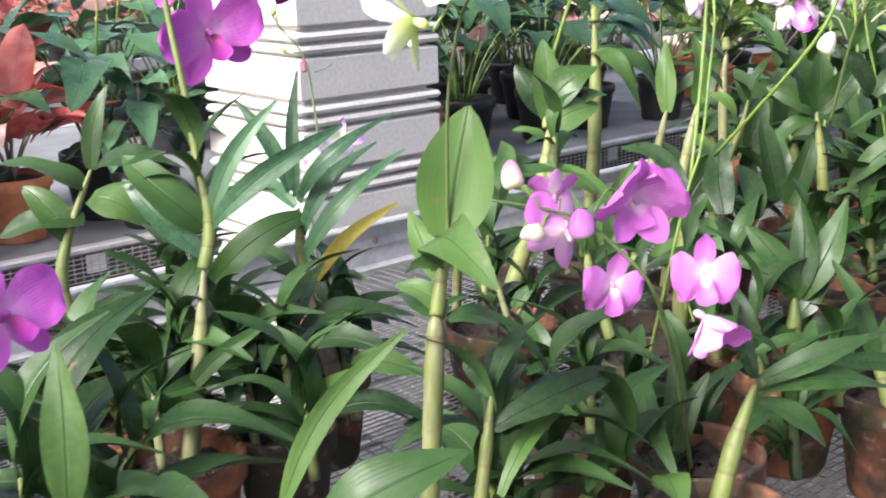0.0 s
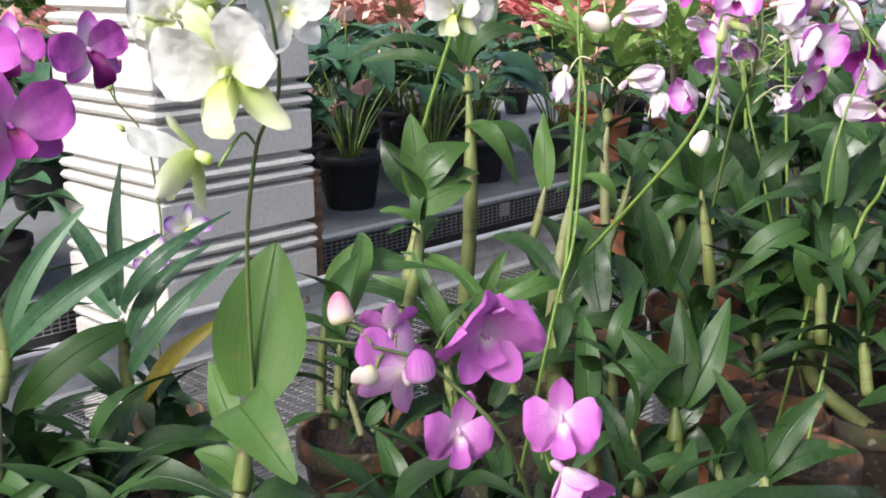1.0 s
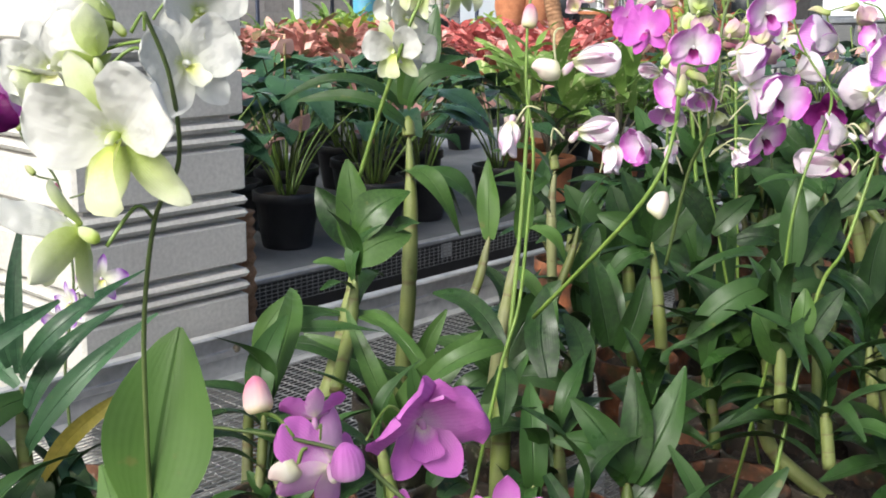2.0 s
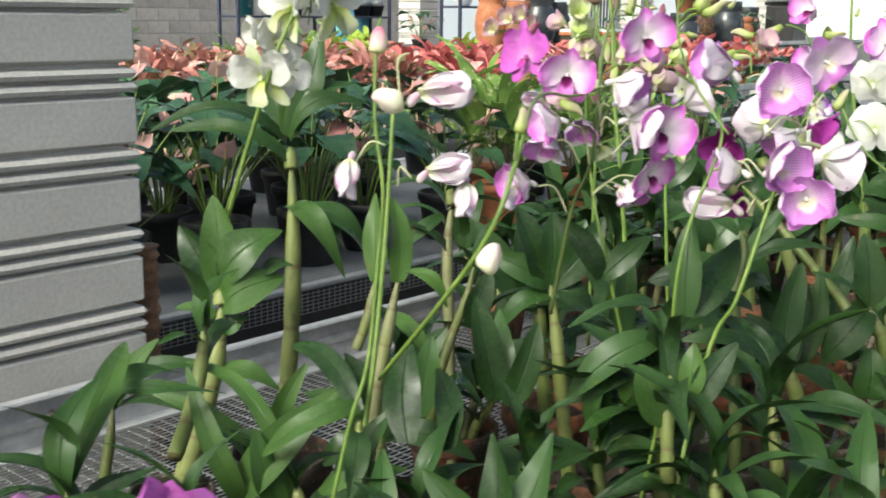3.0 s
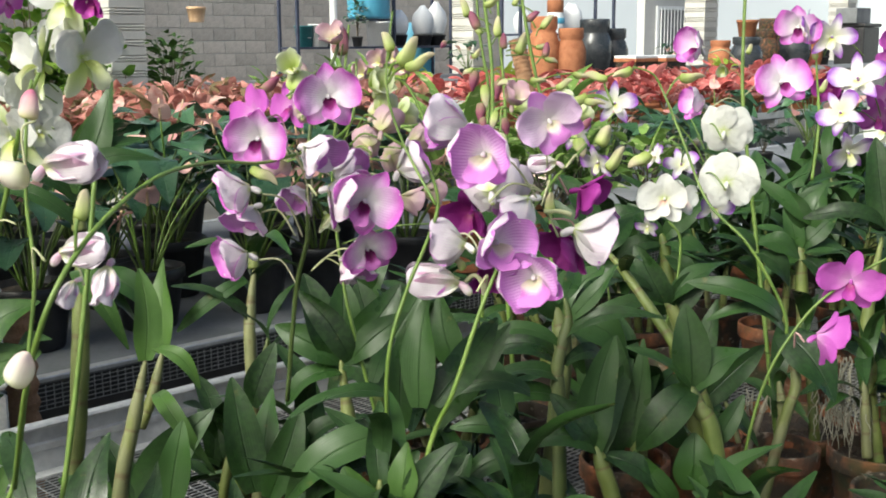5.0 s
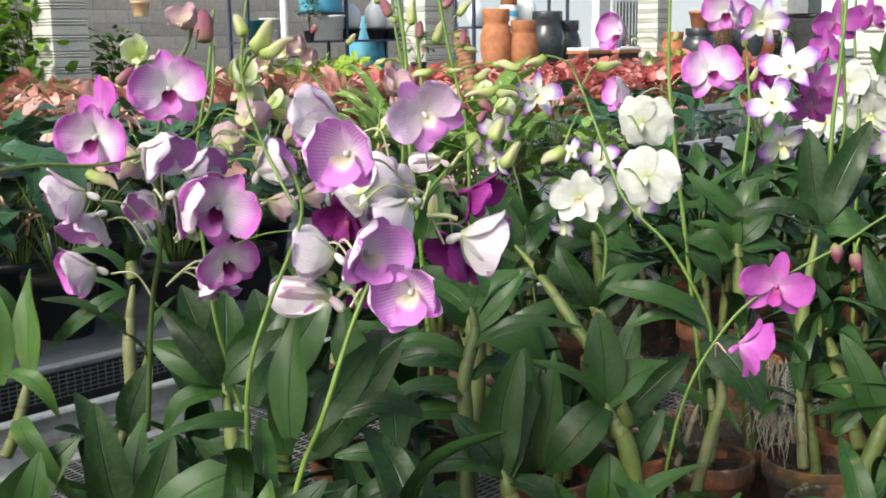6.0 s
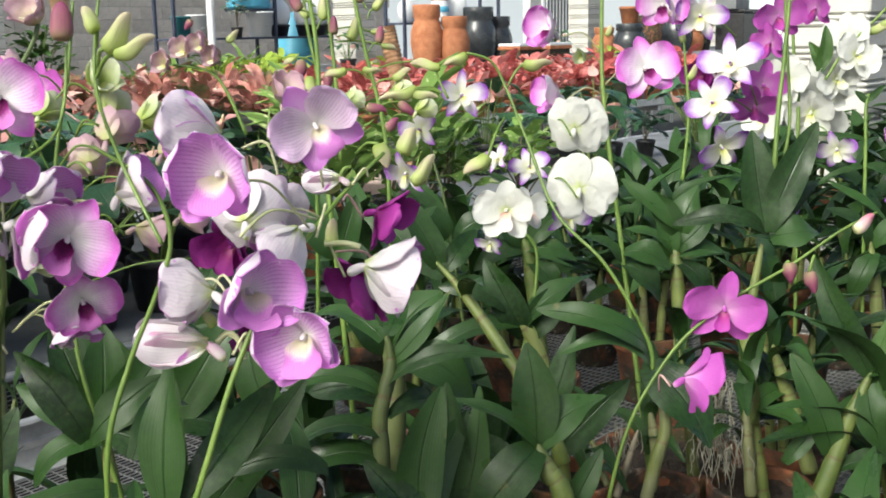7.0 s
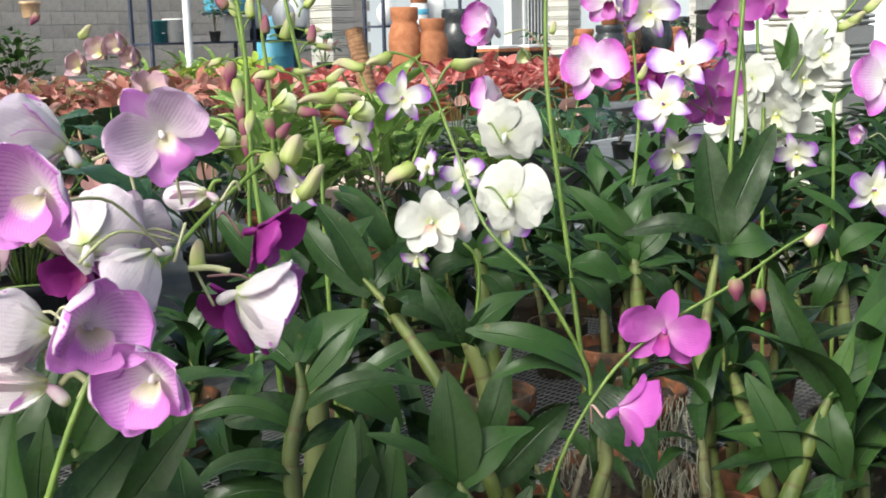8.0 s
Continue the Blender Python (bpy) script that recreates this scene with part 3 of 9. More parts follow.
def flower_meshes(kind, variant):
    key = (kind, variant)
    if key not in flower_shapes:
        pm, pb, sm, sb, lm, pw, p0, p1, pc, sw, s0, s1, sp, ll, lw, la = FLOWERS[kind]
        rng = random.Random(len(flower_shapes) * 7 + 3)
        j = lambda a: rng.uniform(-a, a)
        core = joined([tube([(0, -0.12, -0.13), (0, -0.10, -0.10), (0, -0.04, -0.04), (0, 0.0, 0.03)], lambda s: 0.020 + 0.026 * math.sin(math.pi * min(1.0, s * 1.05)), 8, 3),
                       tube([(0, 0.01, 0.0), (0, 0.015, 0.05), (0, 0.0, 0.085), (0, -0.012, 0.095)], [0.030, 0.022], 7, 3)])
        me = bpy.data.meshes.new("column")
        core.to_mesh(me)
        core.free()
        me.polygons.foreach_set("use_smooth", [True] * len(me.polygons))
        me.materials.append(sb)
        made = [("column", me)]
        fall = {"rose": 106, "rose_hood": 62, "white_green": 64}.get(kind, 76)
        reach = 0.42 if kind == "rose" else 0.50
        rows = [("petal", side * (fall + j(9)), reach, pw, p0 + j(7), p1 + j(14), pc, 0.05, 0.058, 0.012, pm, pb) for side in (-1, 1)]
        rows += [("sepal", a + j(7), 0.48, sw, s0 + j(6), s1 + j(12), 0.5, sp, 0.028, -0.012, sm, sb) for a in (0, -140, 140)]
        for name, spread, n, w, a0, a1, c, point, ruf, up, face, back in rows:
            me = tepal(n + j(0.02), w + j(0.02), spread, a0, a1, c, point, ruf, j(0.10), up, rng.uniform(0, 6))
            me.materials.append(face)
            me.materials.append(back)
            made.append((name, me))
        me = lip(ll, lw, la + j(8), rng.uniform(0, 6))
        me.materials.append(lm)
        made.append(("lip", me))
        flower_shapes[key] = made
    return flower_shapes[key]


def facing(place, look_az, look_el, roll, size):
    """The pose of a flower that looks towards that azimuth and elevation."""
    q = Vector((math.cos(radians(look_el)) * math.cos(radians(look_az)), math.cos(radians(look_el)) * math.sin(radians(look_az)), math.sin(radians(look_el))))
    z = q
    x = Vector((0, 0, 1)).cross(z).normalized()
    y = z.cross(x)
    m = Matrix((x, y, z)).transposed().to_4x4()
    return Matrix.Translation(place) @ m @ Matrix.Rotation(radians(roll), 4, "Z") @ Matrix.Scale(size, 4)


POT_PLACES = []


class Plant:
    """A potted orchid that grows from one place on a bench; points are given in the world."""

    def __init__(self, x, y, label, pot=0.13, depth=0.12, z=0.7, style="terracotta"):
        self.root = thing("potted_orchid", pose(x, y, z), label, "orchid", "orchids on the bench")
        self.at = Vector((x, y, z))
        POT_PLACES.append((x, y))
        self.count = 0
        if pot:
            r = pot / 2
            mat = {"terracotta": M_TERRA_OLD, "black": M_BLACKPOT}[style]
            ob = part("pot", lathe([(0.0, 0.0), (r * 0.66, 0.0), (r * 0.70, 0.006), (r * 0.90, depth * 0.76), (r * 0.96, depth * 0.78), (r, depth * 0.80), (r, depth * 0.985), (r * 0.985, depth), (r * 0.91, depth), (r * 0.895, depth * 0.97), (r * 0.86, depth * 0.80)], 28, 0.012, int(x * 1000)), mat, self.root)
            part("potting_mix", mulch(r * 0.88, depth * 0.80, int(y * 1000)), M_MIX, self.root)

    def add(self, name, me, mat, label=""):
        me.transform(Matrix.Translation(-self.at))
        return part(name, me, mat, self.root, label)

    def leaf(self, base, tip, width, normal, bow=0.08, fold=0.22, mat=None, wave=0.22):
        return self.add("leaf", blade(base, tip, width, normal, bow, fold, 0.82, wave=wave), mat or M_LEAF)

    def cane(self, points, r0=0.008, r1=0.006, nodes=5, mat=None):
        fat = lambda s: (r0 + (r1 - r0) * s) * (0.94 + 0.10 * abs(math.sin(math.pi * nodes * s)) ** 0.5) * min(1.0, 0.28 + 2.4 * (1 - s))
        me = tube(points, fat, 9, 9)
        for q in me.uv_layers[0].data:
            q.uv[1] *= nodes
        return self.add("cane", me, mat or M_CANE)

    def tuft(self, place, n, length, seed, mat=None):
        """Leaves in two rows round the top of a cane."""
        rg = random.Random(seed)
        plane = rg.uniform(0, 3.14)
        for i in range(n):
            a = plane + math.pi * (i % 2) + rg.uniform(-0.6, 0.6)
            d = Vector((math.cos(a), math.sin(a), 0))
            b = Vector(place) - Vector((0, 0, 0.012 * (n - 1 - i)))
            rise = rg.uniform(0.0, 0.5) if i < n - 2 else rg.uniform(0.7, 1.8)
            k = length * rg.uniform(0.75, 1.2)
            self.leaf(b, b + (d + Vector((0, 0, rise))).normalized() * k, k * rg.uniform(0.22, 0.30), (-d.x * rise, -d.y * rise, 1.0), rg.uniform(0.1, 0.26), 0.3, mat)

    def stalk(self, points, r0=0.0022, r1=0.0014, mat=None):
        return self.add("flower_stalk", tube(points, [r0, r1], 7, 7), mat or M_SPIKE)

    def stem(self, points, r=0.0012, mat=None):
        return self.add("pedicel", tube(points, [r, r * 1.2], 6, 5), mat or M_SPIKE)

    def roots(self, x, y, z, n=14, spread=0.05, seed=1):
        rng = random.Random(seed)
        bits = []
        for _ in range(n * 2):
            p = Vector((x + rng.gauss(0, 0.35) * spread, y + rng.gauss(0, 0.35) * spread, z + rng.uniform(-0.1, 0.6) * spread))
            line = [p]
            for _ in range(4):
                line.append(line[-1] + Vector((rng.uniform(-1, 1) * 0.35, rng.uniform(-1, 1) * 0.35, rng.uniform(-1.2, -0.2))) * spread * 0.32)
            bits.append(tube(line, [0.0009, 0.0006], 5, 3))
        bm = joined(bits)
        bmesh.ops.translate(bm, verts=bm.verts, vec=-self.at)
        return tagged(part("root_tangle", bm, M_ROOT, self.root), "pale tangled aerial roots", kind="stuff")

    def flower(self, kind, place, az, el=0.0, size=0.055, roll=0.0, foot=None):
        self.count += 1
        shapes = flower_meshes(kind, self.count % 6)
        hub = part("flower", shapes[0][1], None, self.root)
        hub.matrix_basis = facing(Vector(place) - self.at, az, el, roll, size)
        for name, me in shapes[1:]:
            part(name, me, None, hub)
        if foot:
            back = Vector((math.cos(radians(az)), math.sin(radians(az)), 0)) * -0.3 * size
            p = Vector(place)
            self.stem([foot, Vector(foot).lerp(p + back, 0.55) + Vector((0, 0, 0.12 * size)), p + back * 0.6 + Vector((0, 0, -0.1 * size))], 0.0006 + 0.0036 * size, M_BUDSTALK if kind in ("purple", "magenta", "magenta_cup") else M_PALEPED if kind[:4] in ("lila", "pink", "half") else M_SPIKE)

    def bud(self, kind, place, tip, fat=0.42):
        p, q = Vector(place), Vector(tip)
        length = (q - p).length
        fat *= 0.82 if kind == "green" else 1.0
        prof = lambda s: length * fat * 0.5 * max(0.05, math.sin(math.pi * (0.14 + 0.84 * s) ** 0.80) ** 0.9)
        me = tube([p, p.lerp(q, 0.3) + Vector((0, 0, -length * 0.05)), p.lerp(q, 0.7) + Vector((0, 0, length * 0.06)), q], prof, 12, 5)
        # three closed sepals: lobes that twist towards a hooked tip
        axis = (q - p).normalized()
        ex = axis.orthogonal().normalized()
        ey = axis.cross(ex)
        start, lobe = abs(p.x * 91.7 + p.z * 57.3) % 6.28, 0.20 if kind == "green" else 0.10
        for v in me.vertices:
            rel = v.co - p
            s = rel.dot(axis) / length
            radial = rel - axis * (s * length)
            v.co += radial * (lobe * math.cos(3 * math.atan2(radial.dot(ey), radial.dot(ex)) + start + 1.3 * s) * min(1.0, 2 * max(0.0, s)))
            if kind == "green":
                v.co += ex * (length * 0.16 * math.cos(start) * s * s) + ey * (length * 0.16 * math.sin(start) * s * s)
        return self.add("bud", me, BUDS[kind])


M_BUDSTALK = plain("pink_pedicel", (0.40, 0.22, 0.22), (0.52, 0.34, 0.32), 20.0, 0.5, bump=0.1)


# ---- ground, columns, walls ----
bm = bmesh.new()
bmesh.ops.create_grid(bm, x_segments=1, y_segments=1, size=400)
ground = tagged(part("ground", bm, M_FLOOR, None), "pale worn concrete nursery floor", "floor", kind="structure")

COL, STEP = 0.32, 0.129          # side of a column, and the height of one moulded course


def column_mesh(height):
    """A square column cast in courses: a plain band, then two rounded ribs between grooves."""
    course = [(0.000, 0.000), (0.003, 0.004), (0.073, 0.004), (0.076, 0.000), (0.0785, -0.013), (0.082, -0.013), (0.085, 0.003), (0.092, 0.007), (0.099, 0.003),
              (0.102, -0.013), (0.1055, -0.013), (0.1085, 0.003), (0.1155, 0.007), (0.1225, 0.003), (0.126, -0.013), (0.131, -0.013)]
    verts, faces = [], []
    z, rings = 0.0, 0
    while z < height:
        for dz, out in course:
            h, c = COL / 2 + out, 0.006
            for sx, sy in ((1, 1), (-1, 1), (-1, -1), (1, -1)):
                a, b = ((h - c) * sx, h * sy), (h * sx, (h - c) * sy)
                for x, y in ((b, a) if sx * sy > 0 else (a, b)):
                    verts.append((x, y, z + dz * 0.957))
            rings += 1
        z += STEP
    for k in range(rings - 1):
        for i in range(8):
            j = (i + 1) % 8
            faces.append((k * 8 + i, k * 8 + j, k * 8 + 8 + j, k * 8 + 8 + i))
    faces.append(tuple((rings - 1) * 8 + i for i in range(8)))
    return mesh_of("column", verts, faces, smooth=False)


column_shape = column_mesh(3.2)
column_shape.materials.append(M_CONCRETE)
n_col = 0
for u, v in ((-0.675, 0.18), (3.60, 0.18), (7.87, 0.18), (3.60, 7.16), (7.87, 7.16), (12.34, 7.16), (-0.675, 7.16), (16.4, 7.16), (-4.95, 0.18)):
    n_col += 1
    ob = new(f"column_{n_col}", column_shape)
    ob.matrix_basis = plot(u, v, -0.141)
    tagged(ob, "white painted concrete column with ribbed courses", "column", "ribbed columns", "structure")

# the block wall at the far side of the house
wall = tagged(part("wall_north", boxes((-14, 15.7, 0, 0.14, 0, 3.2)), M_MORTAR, None), "bare grey concrete block wall with pale joints", "wall", kind="structure")
wall.matrix_basis = plot(0, 14.0)
block_shape = bpy.data.meshes.new("block")
box(bb := bmesh.new(), -0.195, 0.195, -0.008, 0.02, 0.006, 0.194, bevel=0.005)
bb.to_mesh(block_shape)
bb.free()
block_shape.materials.append(M_BLOCK)


# ---- benches ----
def wire_sheet(u0, u1, v0, v1, z, pitch, thick):
    """Welded wire: thin square bars both ways, the crossing ones a little lower."""
    verts, faces = [], []

    def bar(x0, x1, y0, y1, z0, z1):
        b = len(verts)
        verts.extend([(x0, y0, z0), (x1, y0, z0), (x1, y1, z0), (x0, y1, z0), (x0, y0, z1), (x1, y0, z1), (x1, y1, z1), (x0, y1, z1)])
        faces.extend([(b + 4, b + 5, b + 6, b + 7), (b, b + 1, b + 5, b + 4), (b + 3, b + 2, b + 6, b + 7)[::-1], (b, b + 3, b + 7, b + 4)[::-1], (b + 1, b + 2, b + 6, b + 5)])
    x = u0
    while x < u1:
        bar(x, x + thick, v0, v1, z - 2 * thick, z - thick)
        x += pitch * 1.9
    y = v0
    while y < v1:
        bar(u0, u1, y, y + thick, z - thick, z)
        y += pitch
    return mesh_of("wire", verts, faces, smooth=False)


def rail(length, height, lip=0.016):
    """A folded steel edge: upright web with a lip rolled inwards at the top and a foot below."""
    prof = [(0, 0), (-0.03, 0), (-0.03, 0.003), (-0.003, 0.003), (-0.003, height * 0.40), (-0.007, height * 0.44), (-0.007, height * 0.56), (-0.003, height * 0.60), (-0.003, height - 0.010), (-lip, height - 0.008), (-lip - 0.002, height - 0.004), (-lip, height), (-0.002, height + 0.001), (0, height - 0.002)]
    verts = [(0, y, z) for y, z in prof] + [(length, y, z) for y, z in prof]
    n = len(prof)
    faces = [(i, (i + 1) % n, n + (i + 1) % n, n + i) for i in range(n)] + [tuple(range(n))[::-1], tuple(range(n, 2 * n))]
    return mesh_of("rail", verts, faces, smooth=False)


def bench(u0, u1, v0, v1, top, label, mesh_mat, rail_height=0.085, board=False):
    b = thing("plant_bench", plot(u0, v0), label, "bench", "nursery benches")
    w, n = v1 - v0, u1 - u0
    for name, y, flip in (("edge_rail", w, 0), ("edge_rail", 0, 180)):
        r = part(name, rail(n, rail_height), M_STEEL, b)
        r.matrix_basis = pose(0 if not flip else n, y, top, 0, 0, flip)
    if board:
        part("bench_top", boxes((0, n, 0.01, w - 0.01, top - 0.012, top), bevel=0.002), M_BOARD, b)
    else:
        part("wire_mesh", wire_sheet(0, n, 0.0, w - 0.004, top, 0.011, 0.0016), mesh_mat, b, "welded wire mesh of the bench top")
    k = 0.6
    while k < n:
        part("crossbar", boxes((k, k + 0.04, 0.01, w - 0.01, top - 0.05, top - 0.014)), M_STEEL, b)
        for y in (0.08, w - 0.12):
            part("leg", boxes((k, k + 0.04, y, y + 0.04, 0, top - 0.05)), M_STEEL, b)
        k += 1.5
    return b


main_bench = bench(-3.2, 6.2, -1.43, 0.0, 0.70, "galvanised nursery bench with wire mesh top full of orchids", M_WIRE)
for u in (-1.28, -0.70, -0.56, 0.62, 2.0, 3.2):
    bolt = part("bolt", lathe([(0.0, 0.006), (0.006, 0.005), (0.008, 0.002), (0.008, 0.0)], 10), M_OLDCANE, main_bench)
    bolt.matrix_basis = pose(u + 3.2, 1.43 - 0.0035, 0.748, 90, 0, 0)

second_bench = bench(-3.2, 8.0, 0.37, 1.85, 0.735, "nursery bench with grey boards behind the columns", M_WIRE, 0.004, True)
wire = part("wire_edge", wire_sheet(0, 11.2, 0, 0.05, 0, 0.009, 0.0014), M_DARKWIRE, second_bench, "dark wire mesh strip along the bench edge")
wire.matrix_basis = pose(0, -0.004, 0.675, 90, 0, 0)
third_bench = bench(-4.0, 12.0, 3.0, 5.0, 0.75, "low nursery bench in the shade behind the aisle", M_WIRE, 0.05, True)
far_table = bench(4.0, 18.0, 5.3, 6.6, 1.0, "far display table crowded with clay pots", M_WIRE, 0.05, True)

# added black sheet: stands in for the deep shade under the second bench
shadow_sheet = part("shadow_sheet", boxes((0, 11.2, 0.012, 0.016, 0.25, 0.725)), M_BLACKPOT, second_bench, "added black sheet standing in for the shadow under the bench edge")
wire.data.materials.clear()
wire.data.materials.append(M_WIRE)

# pale backdrops with a glow of their own, in place of daylight beyond the house
m_far, t_far, b_far = material("glowing_backdrop", 1.0)
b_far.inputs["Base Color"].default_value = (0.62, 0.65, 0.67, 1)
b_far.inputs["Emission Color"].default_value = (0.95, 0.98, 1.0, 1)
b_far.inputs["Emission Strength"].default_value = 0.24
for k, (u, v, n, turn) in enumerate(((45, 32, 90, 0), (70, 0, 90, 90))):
    back = tagged(part(f"backdrop_{k + 1}", boxes((-n / 2, n / 2, 0, 0.1, 0, 14)), m_far, None), "pale glowing backdrop standing in for daylight beyond the open side", "backdrop", kind="structure")
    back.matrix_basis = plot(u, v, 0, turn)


# ---- orchids on the main bench ----

p = Plant(-0.025, 0.730, "orchid with broad bright leaves and a greenish white flower spike", 0.13, 0.12, style="terracotta")
p.cane([(-0.025, 0.730, 0.790), (-0.014, 0.778, 0.985), (-0.011, 0.790, 1.032)], 0.0077, 0.0071, 3, mat=M_SHEATH)
p.cane([(-0.011, 0.789, 1.029), (-0.005, 0.798, 1.066), (-0.001, 0.804, 1.090)], 0.0056, 0.0038, 3)
p.leaf((-0.002, 0.803, 1.085), (0.016, 0.825, 1.178), 0.063, (0.08, -0.90, 0.43), 0.02, 0.35, mat=M_LEAF_BRIGHT)
p.leaf((-0.006, 0.795, 1.053), (-0.030, 0.829, 1.100), 0.022, (0.11, -0.87, 0.49), 0.02, 0.3, mat=M_LEAF_BRIGHT)
p.leaf((-0.005, 0.797, 1.061), (0.030, 0.695, 1.078), 0.042, (0.06, -0.69, 0.73), 0.25, 0.2, mat=M_LEAF_BRIGHT)
p.leaf((-0.005, 0.797, 1.063), (-0.028, 0.771, 1.074), 0.017, (0.06, -0.47, 0.88), 0.1, 0.2, mat=M_LEAF_BRIGHT)
p.leaf((-0.004, 0.789, 1.029), (-0.041, 0.816, 1.045), 0.022, (0.06, -0.46, 0.89), 0.12, 0.2, mat=M_LEAF_BRIGHT)
p.leaf((-0.003, 0.788, 1.026), (0.042, 0.811, 1.008), 0.025, (0.03, -0.45, 0.89), 0.15, 0.22)
p.leaf((-0.006, 0.788, 1.026), (-0.038, 0.853, 1.028), 0.025, (0.11, -0.84, 0.53), 0.1, 0.22)
p.stalk([(-0.001, 0.803, 1.086), (-0.001, 0.802, 1.123), (0.001, 0.798, 1.188), (0.011, 0.780, 1.245), (0.026, 0.756, 1.277), (0.026, 0.735, 1.316), (0.018, 0.722, 1.344)], 0.0015, 0.0010, mat=M_SPIKE_DARK)
p.flower("white_green", (0.002, 0.743, 1.290), -118, -14, 0.084, 14, foot=(0.024, 0.750, 1.300))
p.flower("white_green", (-0.019, 0.777, 1.305), -112, -32, 0.061, -10, foot=(0.015, 0.781, 1.289))
p.flower("white", (0.031, 0.750, 1.321), -60, 10, 0.049, 10, foot=(0.026, 0.760, 1.308))
p.flower("white", (-0.031, 0.771, 1.318), -86, -1, 0.045, 10, foot=(0.009, 0.786, 1.307))
p.flower("lime_star", (-0.021, 0.762, 1.245), -200, -24, 0.075, 30, foot=(0.010, 0.781, 1.246))
p.flower("white_cup", (-0.007, 0.750, 1.324), -233, 22, 0.049, 0, foot=(0.022, 0.747, 1.321))
p.flower("greenish", (-0.033, 0.770, 1.315), -161, -27, 0.036, 0, foot=(0.019, 0.750, 1.332))
p.flower("white_green", (0.036, 0.765, 1.344), -52, 1, 0.045, 0, foot=(0.016, 0.767, 1.340))
p.flower("white_cup", (-0.002, 0.769, 1.339), -198, 2, 0.048, 0, foot=(0.012, 0.767, 1.335))

p = Plant(0.232, 0.992, "orchid with veined pink flowers and buds on a leaning stalk", 0.13, 0.12, style="terracotta")
p.stalk([(0.228, 0.990, 0.790), (0.204, 0.946, 0.897), (0.182, 0.905, 0.972), (0.160, 0.879, 1.024), (0.129, 0.889, 1.056), (0.106, 0.895, 1.073), (0.066, 0.901, 1.083), (0.019, 0.906, 1.090)], 0.0023, 0.0011, mat=M_SPIKE_DARK)
p.flower("rose_hood", (0.155, 0.922, 1.082), -76, -14, 0.088, -4, foot=(0.119, 0.900, 1.079))
p.flower("rose", (0.205, 0.877, 1.032), -98, -4, 0.068, 4, foot=(0.184, 0.905, 1.023))
p.flower("rose", (0.134, 0.900, 1.016), -84, -12, 0.064, -8, foot=(0.131, 0.910, 1.043))
p.flower("rose_bell", (0.207, 0.872, 0.994), -58, -50, 0.076, 0, foot=(0.193, 0.885, 0.997))
p.flower("rose_back", (0.096, 0.900, 1.064), 128, -6, 0.078, 30, foot=(0.114, 0.905, 1.067))
p.flower("rose_back", (0.087, 0.910, 1.092), 110, 40, 0.046, 0, foot=(0.090, 0.905, 1.075))
p.bud("rose", (0.107, 0.885, 1.061), (0.105, 0.885, 1.084), 0.95)
p.stem([(0.117, 0.892, 1.065), (0.115, 0.892, 1.069), (0.113, 0.892, 1.064)])
p.bud("pink", (0.054, 0.905, 1.098), (0.050, 0.911, 1.120), 0.8)
p.stem([(0.074, 0.900, 1.083), (0.064, 0.903, 1.095), (0.054, 0.905, 1.098)])
p.bud("green", (0.021, 0.905, 1.089), (-0.008, 0.906, 1.084), 0.55)
p.bud("cream", (0.076, 0.896, 1.066), (0.058, 0.895, 1.058), 0.8)
p.stem([(0.082, 0.898, 1.076), (0.079, 0.897, 1.075), (0.076, 0.896, 1.066)])
p.cane([(0.172, 1.150, 0.873), (0.152, 1.167, 0.937), (0.147, 1.176, 0.969)], 0.0066, 0.0044, 4)
p.leaf((0.190, 1.162, 0.926), (0.210, 1.171, 0.968), 0.020, (-0.11, -0.87, 0.48), 0.05, 0.22)
p.leaf((0.200, 1.158, 0.915), (0.232, 1.205, 0.906), 0.026, (-0.07, -0.47, 0.88), 0.1, 0.22)
p.leaf((0.227, 1.153, 0.904), (0.250, 1.135, 0.839), 0.026, (-0.14, -0.83, 0.53), 0.1, 0.22)
p.leaf((0.294, 1.156, 0.935), (0.321, 1.130, 0.839), 0.022, (-0.11, -0.45, 0.89), 0.15, 0.22)
p.tuft((0.147, 1.176, 0.969), 6, 0.095, 1)

p = Plant(-0.153, 1.235, "orchid with narrow arching strap leaves on a brown cane", 0.115, 0.12, style="terracotta")
p.cane([(-0.117, 1.154, 0.791), (-0.133, 1.170, 0.847), (-0.158, 1.193, 0.927)], 0.0128, 0.0088, 4, mat=M_OLDCANE)
p.cane([(-0.106, 1.152, 0.785), (-0.115, 1.169, 0.847), (-0.131, 1.187, 0.909)], 0.0069, 0.0050, 4, mat=M_SHEATH)
p.cane([(-0.158, 1.193, 0.927), (-0.164, 1.202, 0.961), (-0.166, 1.216, 1.012)], 0.0076, 0.0053, 3)
p.leaf((-0.168, 1.219, 1.023), (-0.164, 1.255, 1.157), 0.017, (0.17, -0.93, 0.33), 0.02, 0.3, mat=M_LEAF_DARK)
p.leaf((-0.165, 1.217, 1.017), (-0.058, 1.237, 1.110), 0.021, (0.10, -0.78, 0.62), 0.26, 0.3, mat=M_LEAF_DARK)
p.leaf((-0.175, 1.221, 1.029), (-0.234, 1.250, 1.127), 0.021, (0.17, -0.77, 0.61), 0.06, 0.3, mat=M_LEAF_DARK)
p.leaf((-0.169, 1.216, 1.012), (-0.225, 1.278, 1.041), 0.019, (0.16, -0.76, 0.63), 0.06, 0.3, mat=M_LEAF_DARK)
